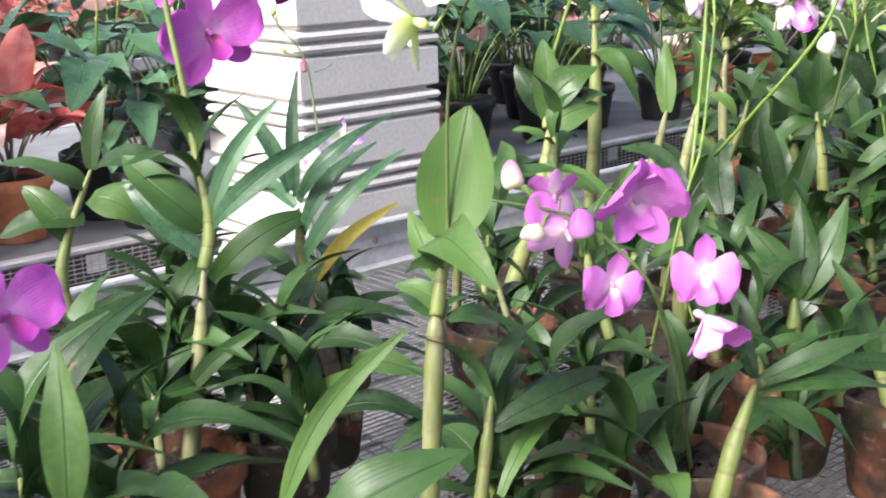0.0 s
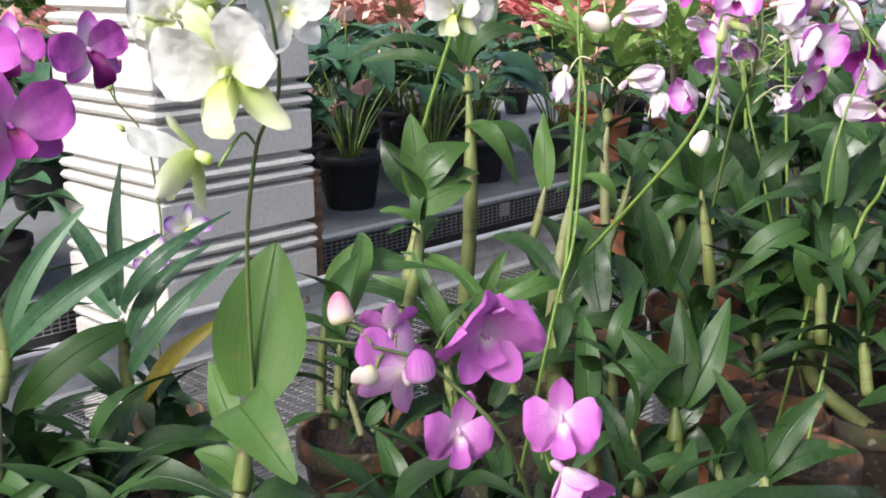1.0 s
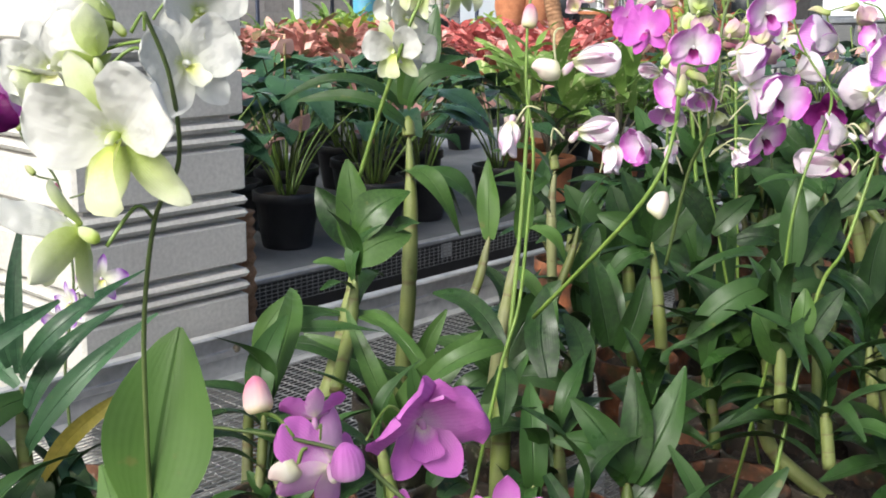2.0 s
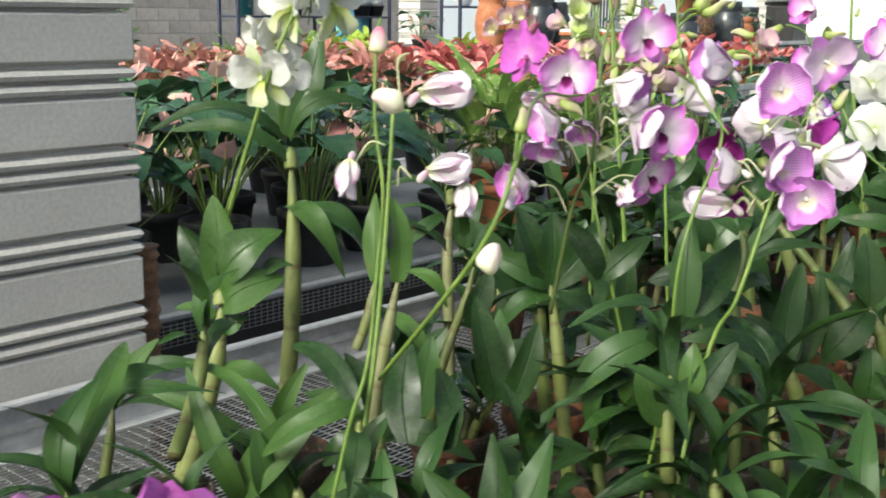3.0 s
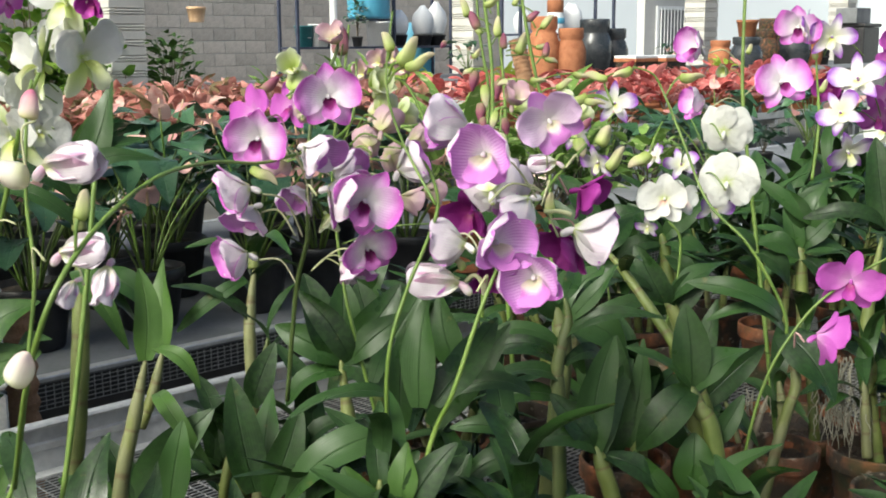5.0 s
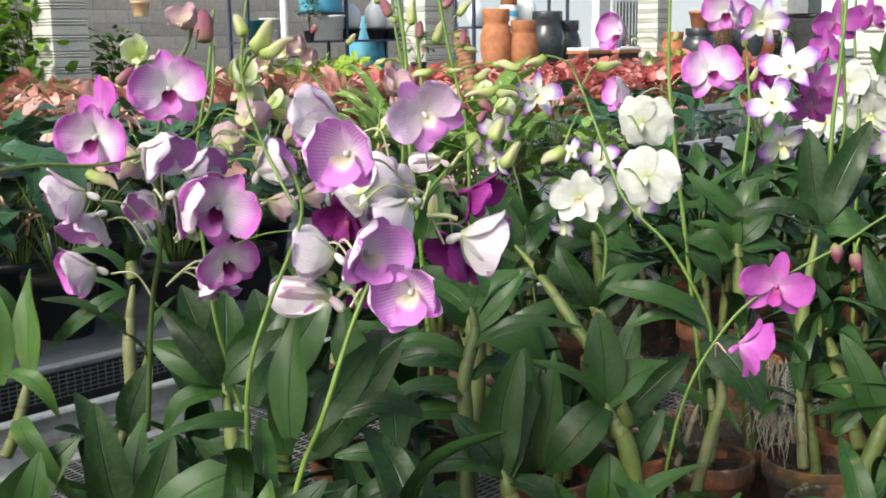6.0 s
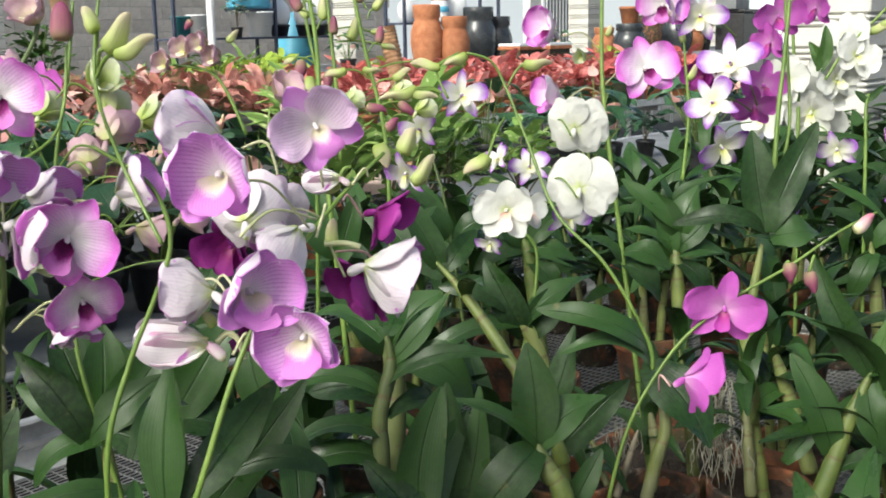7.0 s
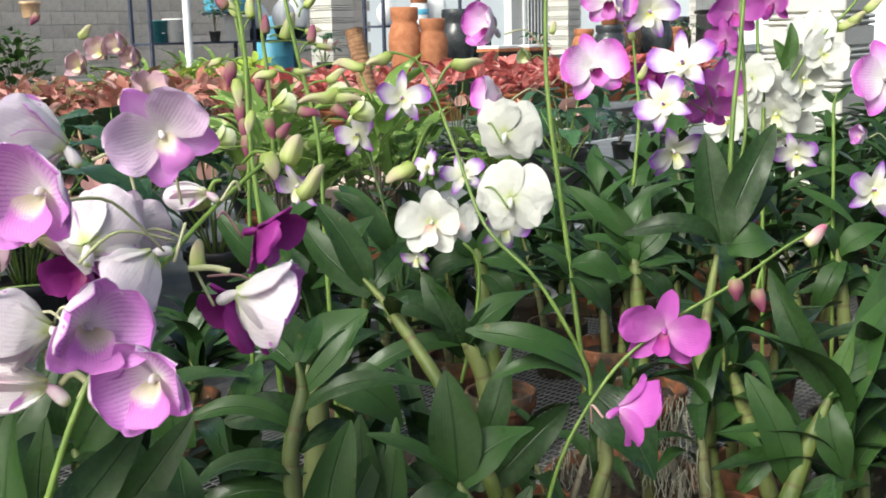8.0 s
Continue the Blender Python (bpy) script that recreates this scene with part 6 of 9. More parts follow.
p.flower("tipped", (1.249, 1.997, 1.321), -128, 26, 0.082, 17, foot=(1.299, 2.030, 1.268))
p.flower("tipped", (1.224, 1.992, 1.276), -119, 11, 0.069, 34, foot=(1.292, 2.030, 1.261))
p.flower("tipped", (1.231, 1.981, 1.224), -80, -28, 0.072, 18, foot=(1.291, 2.027, 1.248))
p.flower("tipped", (1.214, 2.014, 1.381), -105, -8, 0.069, -16, foot=(1.277, 2.050, 1.354))
p.flower("tipped", (1.186, 2.020, 1.388), -199, -5, 0.062, 14, foot=(1.264, 2.055, 1.368))
p.flower("tipped", (1.372, 1.957, 1.218), -128, -17, 0.055, 20, foot=(1.364, 2.015, 1.246))
p.flower("tipped", (1.304, 1.954, 1.146), -61, -28, 0.048, -1, foot=(1.313, 2.009, 1.175))
p.flower("purple", (1.245, 2.077, 1.308), -140, -8, 0.057, 0, foot=(1.299, 2.085, 1.285))
p.flower("magenta", (1.311, 2.043, 1.293), -83, -7, 0.067, 0, foot=(1.340, 2.060, 1.299))
p.flower("magenta", (1.299, 2.040, 1.267), -103, -26, 0.060, 0, foot=(1.339, 2.058, 1.285))
p.flower("magenta", (1.335, 2.056, 1.379), -104, -11, 0.067, 0, foot=(1.358, 2.074, 1.386))
p.flower("magenta", (1.324, 2.051, 1.346), -153, -9, 0.052, 0, foot=(1.357, 2.070, 1.366))
p.flower("magenta", (1.383, 2.050, 1.388), -156, -11, 0.052, 0, foot=(1.365, 2.074, 1.393))
p.flower("lilac", (1.170, 2.024, 1.395), -115, -15, 0.065, -1, foot=(1.242, 2.092, 1.382))
p.tuft((1.242, 1.896, 0.956), 6, 0.095, 9)
p.tuft((1.274, 1.908, 0.990), 6, 0.095, 10)
p.tuft((1.199, 2.017, 0.957), 6, 0.095, 11)

p = Plant(1.581, 2.466, "orchid with tall spikes of pure white flowers in a clay pot", 0.13, 0.12, style="terracotta")
p.stalk([(1.581, 2.466, 0.790), (1.595, 2.514, 1.087), (1.605, 2.546, 1.264), (1.600, 2.563, 1.348), (1.617, 2.604, 1.571)], 0.0034, 0.0027)
p.flower("white", (1.587, 2.551, 1.274), -138, 2, 0.089, -14, foot=(1.631, 2.591, 1.252))
p.flower("white", (1.565, 2.570, 1.245), -137, -5, 0.089, 19, foot=(1.630, 2.586, 1.223))
p.flower("white", (1.616, 2.578, 1.224), -105, -21, 0.089, -6, foot=(1.629, 2.582, 1.204))
p.flower("white", (1.545, 2.545, 1.205), -152, 11, 0.089, 11, foot=(1.627, 2.578, 1.180))
p.flower("white", (1.680, 2.556, 1.271), -91, 7, 0.089, 12, foot=(1.631, 2.591, 1.252))
p.flower("white", (1.670, 2.574, 1.251), -99, -3, 0.089, 6, foot=(1.630, 2.588, 1.233))
p.flower("white", (1.626, 2.534, 1.217), -130, -18, 0.089, 8, foot=(1.628, 2.581, 1.194))
p.flower("white", (1.648, 2.546, 1.192), -96, -22, 0.089, 11, foot=(1.627, 2.576, 1.171))
p.flower("white", (1.582, 2.583, 1.220), -121, -24, 0.089, 18, foot=(1.710, 2.568, 1.197))
p.flower("white", (1.706, 2.539, 1.313), -86, 12, 0.089, -20, foot=(1.715, 2.585, 1.293))
p.flower("white", (1.703, 2.567, 1.346), -135, 20, 0.089, 7, foot=(1.717, 2.591, 1.326))
p.flower("white", (1.686, 2.579, 1.289), -166, 7, 0.089, 6, foot=(1.714, 2.581, 1.269))
p.stalk([(1.652, 2.540, 1.272), (1.692, 2.544, 1.327), (1.751, 2.545, 1.382), (1.791, 2.547, 1.427)], 0.0027, 0.0020)
p.bud("green", (1.750, 2.542, 1.363), (1.788, 2.538, 1.376), 0.5)
p.bud("green", (1.779, 2.540, 1.381), (1.809, 2.540, 1.404), 0.5)
p.bud("green", (1.731, 2.543, 1.354), (1.769, 2.539, 1.367), 0.5)
p.leaf((1.643, 2.544, 1.286), (1.657, 2.557, 1.365), 0.030, (-0.44, -0.88, 0.17), 0.05, 0.25, mat=M_LEAF_BRIGHT)
p.leaf((1.644, 2.545, 1.291), (1.627, 2.557, 1.338), 0.023, (-0.38, -0.78, 0.50), 0.05, 0.25, mat=M_LEAF_BRIGHT)
p.stalk([(1.700, 2.454, 0.790), (1.714, 2.502, 1.131), (1.719, 2.518, 1.215), (1.725, 2.523, 1.247)], 0.0034, 0.0027)
p.leaf((1.716, 2.509, 1.168), (1.619, 2.528, 1.180), 0.018, (-0.26, -0.51, 0.82), 0.05, 0.22)
p.leaf((1.723, 2.521, 1.233), (1.754, 2.521, 1.261), 0.015, (-0.47, -0.86, 0.20), 0.05, 0.22)
p.leaf((1.723, 2.521, 1.233), (1.702, 2.528, 1.252), 0.015, (-0.46, -0.86, 0.21), 0.05, 0.22)
p.leaf((1.709, 2.501, 1.122), (1.633, 2.509, 1.096), 0.023, (-0.26, -0.50, 0.83), 0.1, 0.22)
p.leaf((1.714, 2.501, 1.122), (1.773, 2.485, 1.092), 0.030, (-0.28, -0.49, 0.83), 0.1, 0.22)

p = Plant(1.131, 1.913, "orchid with soft pink flowers on upright stalks in a clay pot", 0.11, 0.12, style="terracotta")
p.stalk([(1.131, 1.913, 0.790), (1.114, 1.994, 1.086), (1.106, 2.014, 1.183), (1.099, 2.034, 1.281), (1.100, 2.049, 1.358), (1.110, 2.078, 1.513)], 0.0033, 0.0024)
p.flower("lilac", (1.151, 2.033, 1.317), -91, 9, 0.081, 10, foot=(1.111, 2.067, 1.298))
p.flower("lilac_cup", (1.042, 2.060, 1.366), -158, 9, 0.076, -10, foot=(1.106, 2.075, 1.338))
p.flower("lilac_cup", (1.044, 2.045, 1.288), -165, 6, 0.068, 13, foot=(1.106, 2.065, 1.285))
p.flower("greenish", (1.091, 2.097, 1.332), -134, 1, 0.036, 0, foot=(1.111, 2.092, 1.324))
p.bud("green", (1.106, 2.048, 1.358), (1.113, 2.049, 1.371), 0.6)
p.stalk([(1.191, 2.000, 1.181), (1.202, 2.013, 1.259), (1.201, 2.024, 1.317), (1.200, 2.032, 1.356)], 0.0024, 0.0014)
p.bud("green", (1.200, 2.031, 1.349), (1.196, 2.035, 1.369), 0.5)
p.bud("green", (1.203, 2.022, 1.304), (1.218, 2.022, 1.320), 0.5)
p.leaf((1.191, 1.989, 1.123), (1.116, 2.012, 1.183), 0.032, (-0.24, -0.78, 0.58), 0.08, 0.22)
p.leaf((1.187, 1.988, 1.117), (1.210, 1.995, 1.174), 0.042, (-0.27, -0.76, 0.59), 0.08, 0.22)
p.leaf((1.181, 1.989, 1.117), (1.151, 2.004, 1.169), 0.037, (-0.25, -0.77, 0.59), 0.1, 0.22)
p.leaf((1.114, 1.994, 1.086), (1.077, 2.005, 1.113), 0.032, (-0.14, -0.52, 0.84), 0.12, 0.22)
p.leaf((1.114, 1.995, 1.093), (1.172, 1.982, 1.072), 0.037, (-0.16, -0.51, 0.84), 0.15, 0.22)
p.leaf((1.114, 1.993, 1.080), (1.157, 1.977, 1.033), 0.037, (-0.15, -0.51, 0.85), 0.15, 0.22)

p = Plant(0.960, 2.155, "orchid with small white and violet flowers among green buds", 0.11, 0.12, style="terracotta")
p.stalk([(0.960, 2.155, 0.790), (0.927, 2.193, 1.101), (0.910, 2.213, 1.189), (0.899, 2.229, 1.262), (0.873, 2.244, 1.320)], 0.0021, 0.0016, mat=M_SPIKE_DARK)
p.flower("tipped", (0.951, 2.223, 1.279), -81, 14, 0.074, 0, foot=(0.923, 2.245, 1.260))
p.flower("tipped", (0.894, 2.224, 1.234), -127, 7, 0.066, 14, foot=(0.907, 2.243, 1.238))
p.stalk([(0.736, 2.192, 0.790), (0.750, 2.240, 1.193), (0.756, 2.260, 1.301), (0.743, 2.280, 1.396), (0.734, 2.316, 1.570)], 0.0032, 0.0021)
p.stalk([(0.783, 2.234, 1.192), (0.781, 2.256, 1.301), (0.775, 2.275, 1.395), (0.770, 2.309, 1.569)], 0.0032, 0.0021)
p.bud("dusky", (0.735, 2.269, 1.331), (0.730, 2.263, 1.298), 0.5)
p.stem([(0.757, 2.266, 1.334), (0.746, 2.267, 1.336), (0.735, 2.269, 1.331)])
p.bud("dusky", (0.744, 2.258, 1.280), (0.742, 2.252, 1.247), 0.5)
p.stem([(0.755, 2.256, 1.283), (0.749, 2.257, 1.285), (0.744, 2.258, 1.280)])
p.bud("dusky", (0.746, 2.253, 1.258), (0.748, 2.247, 1.229), 0.5)
p.stem([(0.754, 2.252, 1.261), (0.750, 2.253, 1.264), (0.746, 2.253, 1.258)])
p.bud("dusky", (0.771, 2.260, 1.315), (0.769, 2.255, 1.286), 0.5)
p.stem([(0.782, 2.259, 1.319), (0.777, 2.259, 1.321), (0.771, 2.260, 1.315)])
p.bud("dusky", (0.781, 2.268, 1.366), (0.782, 2.273, 1.391), 0.5)
p.stem([(0.785, 2.268, 1.369), (0.783, 2.268, 1.372), (0.781, 2.268, 1.366)])
p.bud("green", (0.803, 2.263, 1.358), (0.819, 2.267, 1.394), 0.5)
p.stem([(0.785, 2.267, 1.362), (0.794, 2.265, 1.364), (0.803, 2.263, 1.358)])
p.bud("green", (0.832, 2.260, 1.368), (0.854, 2.257, 1.371), 0.5)
p.stem([(0.785, 2.269, 1.373), (0.809, 2.265, 1.375), (0.832, 2.260, 1.368)])
p.bud("dusky", (0.779, 2.247, 1.257), (0.784, 2.241, 1.228), 0.5)
p.stem([(0.779, 2.248, 1.261), (0.779, 2.248, 1.263), (0.779, 2.247, 1.257)])
p.bud("dusky", (0.749, 2.248, 1.236), (0.750, 2.242, 1.203), 0.5)
p.stem([(0.752, 2.248, 1.240), (0.750, 2.248, 1.242), (0.749, 2.248, 1.236)])
p.bud("dusky", (0.803, 2.239, 1.235), (0.809, 2.235, 1.217), 0.5)
p.stem([(0.778, 2.244, 1.239), (0.790, 2.242, 1.241), (0.803, 2.239, 1.235)])
p.bud("green", (0.746, 2.278, 1.389), (0.733, 2.285, 1.411), 0.5)
p.stem([(0.761, 2.277, 1.392), (0.753, 2.277, 1.394), (0.746, 2.278, 1.389)])
p.bud("green", (0.846, 2.254, 1.350), (0.867, 2.250, 1.346), 0.5)
p.stem([(0.784, 2.266, 1.355), (0.815, 2.260, 1.356), (0.846, 2.254, 1.350)])
p.flower("dusky", (0.609, 2.191, 1.353), -124, 20, 0.052, 0, foot=(0.621, 2.182, 1.315))
p.flower("dusky", (0.585, 2.194, 1.347), -123, 21, 0.052, 0, foot=(0.621, 2.182, 1.315))
p.flower("dusky", (0.625, 2.185, 1.336), -125, 21, 0.052, 0, foot=(0.621, 2.182, 1.315))
p.flower("dusky", (0.560, 2.194, 1.330), -122, 21, 0.052, 0, foot=(0.621, 2.182, 1.315))
p.stalk([(0.657, 2.161, 1.240), (0.621, 2.182, 1.315), (0.567, 2.193, 1.330)], 0.0027, 0.0016)
p.leaf((0.926, 2.190, 1.087), (0.857, 2.216, 1.161), 0.041, (-0.07, -0.81, 0.58), 0.12, 0.22)
p.leaf((0.926, 2.190, 1.087), (0.869, 2.266, 1.162), 0.035, (-0.05, -0.55, 0.83), 0.2, 0.22)
p.leaf((0.889, 2.192, 1.066), (0.830, 2.201, 1.060), 0.035, (-0.04, -0.54, 0.84), 0.15, 0.22)
p.leaf((0.933, 2.188, 1.079), (1.000, 2.183, 1.114), 0.041, (-0.08, -0.54, 0.84), 0.15, 0.22)

p = Plant(1.229, 1.742, "orchid with long green leaves on a pale jointed cane", 0.13, 0.12, style="terracotta")
p.cane([(1.229, 1.742, 0.790), (1.274, 1.754, 0.890), (1.296, 1.761, 0.942), (1.325, 1.767, 0.997)], 0.0115, 0.0080, 5)
p.leaf((1.322, 1.766, 0.992), (1.267, 1.800, 1.120), 0.039, (-0.35, -0.68, 0.64), 0.06, 0.2)
p.leaf((1.277, 1.757, 0.908), (1.238, 1.785, 1.016), 0.044, (-0.32, -0.66, 0.68), 0.08, 0.2)
p.leaf((1.322, 1.767, 0.997), (1.397, 1.761, 1.029), 0.026, (-0.26, -0.44, 0.86), 0.12, 0.22)
p.leaf((1.319, 1.767, 0.992), (1.394, 1.751, 0.976), 0.030, (-0.25, -0.43, 0.86), 0.14, 0.22)
p.leaf((1.226, 1.764, 0.898), (1.272, 1.768, 0.956), 0.023, (-0.31, -0.65, 0.70), 0.06, 0.22)
p.leaf((1.318, 1.765, 0.981), (1.334, 1.748, 0.907), 0.041, (-0.36, -0.63, 0.69), 0.1, 0.22)
p.leaf((1.322, 1.767, 0.997), (1.348, 1.774, 1.053), 0.023, (-0.45, -0.80, 0.40), 0.05, 0.2, mat=M_LEAF_BRIGHT)
p.leaf((1.282, 1.753, 0.891), (1.356, 1.743, 0.901), 0.028, (-0.23, -0.42, 0.88), 0.1, 0.22)

p = Plant(1.571, 2.150, "leafy orchid with a bare flower stalk in a clay pot", 0.13, 0.12, style="terracotta")
p.cane([(1.571, 2.150, 0.790), (1.568, 2.171, 0.893), (1.565, 2.189, 0.987), (1.561, 2.202, 1.050)], 0.0104, 0.0088, 5)
p.cane([(1.613, 2.154, 0.845), (1.611, 2.176, 0.955), (1.599, 2.191, 1.026)], 0.0104, 0.0088, 5)
p.leaf((1.560, 2.201, 1.042), (1.501, 2.222, 1.099), 0.038, (-0.25, -0.48, 0.84), 0.15, 0.22)
p.leaf((1.564, 2.200, 1.042), (1.632, 2.197, 1.080), 0.042, (-0.27, -0.47, 0.84), 0.15, 0.22)
p.leaf((1.568, 2.198, 1.034), (1.524, 2.190, 0.957), 0.038, (-0.25, -0.47, 0.85), 0.2, 0.22)
p.leaf((1.599, 2.190, 1.018), (1.634, 2.172, 0.954), 0.038, (-0.27, -0.46, 0.85), 0.2, 0.22)
p.leaf((1.599, 2.190, 1.018), (1.542, 2.193, 0.988), 0.038, (-0.26, -0.47, 0.85), 0.2, 0.22)
p.leaf((1.573, 2.188, 0.987), (1.628, 2.182, 1.001), 0.045, (-0.27, -0.46, 0.85), 0.15, 0.22)
p.flower("lilac", (1.530, 2.048, 1.293), -92, 9, 0.098, 13, foot=(1.552, 2.037, 1.252))
p.flower("tipped", (1.509, 2.026, 1.160), -92, 2, 0.076, -13, foot=(1.547, 2.020, 1.163))
p.flower("pink_cup", (1.556, 2.132, 1.216), -160, 5, 0.044, 0, foot=(1.585, 2.126, 1.208))

p = Plant(0.381, 1.198, "orchid with pointed upright leaves in a clay pot", 0.13, 0.12, style="terracotta")
p.cane([(0.386, 1.195, 0.790), (0.386, 1.200, 0.807), (0.388, 1.213, 0.859), (0.389, 1.221, 0.893)], 0.0106, 0.0088, 3)
p.leaf((0.389, 1.221, 0.893), (0.397, 1.248, 1.002), 0.036, (-0.25, -0.86, 0.45), 0.04, 0.25)
p.leaf((0.395, 1.221, 0.893), (0.449, 1.244, 1.002), 0.040, (-0.28, -0.85, 0.45), 0.06, 0.25)
p.leaf((0.389, 1.221, 0.893), (0.336, 1.246, 0.973), 0.038, (-0.19, -0.70, 0.69), 0.08, 0.22)
p.leaf((0.389, 1.224, 0.904), (0.316, 1.237, 0.934), 0.033, (-0.12, -0.47, 0.87), 0.15, 0.22)
p.leaf((0.391, 1.215, 0.870), (0.428, 1.223, 0.910), 0.024, (-0.21, -0.68, 0.70), 0.06, 0.22)
p.leaf((0.391, 1.210, 0.847), (0.450, 1.208, 0.858), 0.033, (-0.15, -0.44, 0.88), 0.15, 0.22)
p.leaf((0.385, 1.213, 0.859), (0.349, 1.207, 0.825), 0.028, (-0.12, -0.45, 0.89), 0.15, 0.22)

p = Plant(0.476, 1.123, "orchid with a ring of spreading leaves in a clay pot", 0.13, 0.12, style="terracotta")
p.cane([(0.471, 1.127, 0.790), (0.462, 1.137, 0.828), (0.457, 1.143, 0.850)], 0.0078, 0.0067, 2)
p.leaf((0.454, 1.142, 0.845), (0.411, 1.172, 0.951), 0.025, (-0.24, -0.66, 0.71), 0.06, 0.22)
p.leaf((0.457, 1.143, 0.850), (0.522, 1.159, 0.930), 0.031, (-0.27, -0.65, 0.71), 0.08, 0.22)
p.leaf((0.457, 1.142, 0.845), (0.506, 1.203, 0.895), 0.027, (-0.32, -0.80, 0.51), 0.05, 0.22)
p.leaf((0.451, 1.141, 0.839), (0.438, 1.192, 0.872), 0.027, (-0.29, -0.80, 0.52), 0.05, 0.22)
p.leaf((0.573, 1.126, 0.816), (0.291, 0.967, 0.921), 0.027, (-0.25, -0.62, 0.74), 0.12, 0.2)
p.leaf((0.457, 1.141, 0.839), (0.552, 1.141, 0.871), 0.031, (-0.19, -0.43, 0.89), 0.15, 0.22)

p = Plant(0.678, 1.358, "orchid with a glossy folded bright leaf in a clay pot", 0.13, 0.12, style="terracotta")
p.cane([(0.678, 1.358, 0.790), (0.616, 1.398, 0.841), (0.607, 1.412, 0.895), (0.612, 1.419, 0.921)], 0.0096, 0.0076, 3)
p.leaf((0.611, 1.415, 0.908), (0.621, 1.438, 1.001), 0.061, (-0.36, -0.84, 0.40), 0.04, 0.4, mat=M_LEAF_BRIGHT)
p.leaf((0.615, 1.415, 0.908), (0.659, 1.435, 1.001), 0.050, (-0.37, -0.84, 0.40), 0.05, 0.25)
p.leaf((0.608, 1.417, 0.915), (0.520, 1.437, 0.966), 0.044, (-0.27, -0.71, 0.65), 0.12, 0.22)
p.leaf((0.608, 1.419, 0.921), (0.523, 1.456, 1.042), 0.044, (-0.19, -0.49, 0.85), 0.16, 0.22)
p.leaf((0.614, 1.412, 0.895), (0.696, 1.399, 0.867), 0.039, (-0.21, -0.45, 0.87), 0.18, 0.22)
p.leaf((0.600, 1.411, 0.888), (0.540, 1.424, 0.922), 0.033, (-0.18, -0.47, 0.86), 0.1, 0.22)

p = Plant(0.332, 1.535, "orchid with crossing dark leaves in a clay pot", 0.12, 0.12, style="terracotta")
p.cane([(0.311, 1.532, 0.790), (0.313, 1.535, 0.801), (0.322, 1.549, 0.859), (0.320, 1.560, 0.903)], 0.0120, 0.0097, 4)
p.leaf((0.320, 1.556, 0.888), (0.239, 1.574, 0.933), 0.042, (-0.11, -0.74, 0.66), 0.2, 0.2, mat=M_LEAF_BRIGHT)
p.leaf((0.323, 1.556, 0.888), (0.402, 1.579, 1.004), 0.054, (-0.19, -0.90, 0.39), 0.05, 0.22)
p.leaf((0.320, 1.558, 0.896), (0.285, 1.581, 0.976), 0.036, (-0.12, -0.75, 0.65), 0.06, 0.22)
p.leaf((0.327, 1.554, 0.881), (0.431, 1.540, 0.858), 0.036, (-0.11, -0.49, 0.87), 0.2, 0.22)
p.leaf((0.316, 1.557, 0.888), (0.259, 1.552, 0.853), 0.036, (-0.08, -0.49, 0.87), 0.15, 0.22)
p.cane([(0.303, 1.677, 0.951), (0.316, 1.684, 0.982), (0.330, 1.696, 1.036)], 0.0070, 0.0057, 3, mat=M_SHEATH)
p.leaf((0.330, 1.695, 1.032), (0.331, 1.722, 1.138), 0.034, (-0.16, -0.94, 0.30), 0.03, 0.3, mat=M_LEAF_BRIGHT)
p.stalk([(0.292, 1.367, 0.949), (0.305, 1.387, 1.031), (0.318, 1.414, 1.144), (0.328, 1.444, 1.263)], 0.0027, 0.0022)

p = Plant(0.580, 1.824, "orchid with broad dark leaves near the steel rail", 0.13, 0.12, style="terracotta")
p.cane([(0.580, 1.824, 0.790), (0.575, 1.843, 0.883), (0.572, 1.855, 0.944), (0.565, 1.860, 0.966)], 0.0108, 0.0086, 3)
p.leaf((0.564, 1.859, 0.959), (0.477, 1.890, 1.072), 0.062, (-0.08, -0.93, 0.37), 0.05, 0.22)
p.leaf((0.568, 1.858, 0.959), (0.547, 1.883, 1.072), 0.068, (-0.11, -0.92, 0.37), 0.05, 0.22)
p.leaf((0.568, 1.858, 0.959), (0.639, 1.873, 1.073), 0.062, (-0.13, -0.92, 0.37), 0.06, 0.22)
p.leaf((0.568, 1.858, 0.959), (0.652, 1.844, 0.929), 0.056, (-0.08, -0.51, 0.86), 0.2, 0.22)
p.leaf((0.568, 1.858, 0.959), (0.506, 1.858, 0.928), 0.049, (-0.05, -0.51, 0.86), 0.2, 0.22)
p.leaf((0.676, 1.847, 0.960), (0.654, 1.869, 1.058), 0.049, (-0.17, -0.91, 0.37), 0.05, 0.22)

p = Plant(1.032, 1.964, "orchid with long leaves behind the others in a clay pot", 0.13, 0.12, style="terracotta")
p.cane([(1.032, 1.964, 0.790), (1.015, 1.986, 0.927), (0.999, 1.999, 0.992), (0.967, 2.007, 1.024)], 0.0123, 0.0090, 4)
p.leaf((0.975, 2.007, 1.024), (0.885, 2.018, 1.057), 0.043, (-0.14, -0.52, 0.84), 0.14, 0.22)
p.leaf((0.983, 2.003, 1.008), (0.847, 2.002, 0.956), 0.037, (-0.13, -0.51, 0.85), 0.14, 0.22)
p.leaf((0.991, 2.003, 1.008), (1.082, 2.007, 1.065), 0.043, (-0.17, -0.51, 0.84), 0.14, 0.22)
p.leaf((0.991, 2.000, 0.992), (0.943, 2.020, 1.089), 0.046, (-0.26, -0.90, 0.34), 0.08, 0.22)
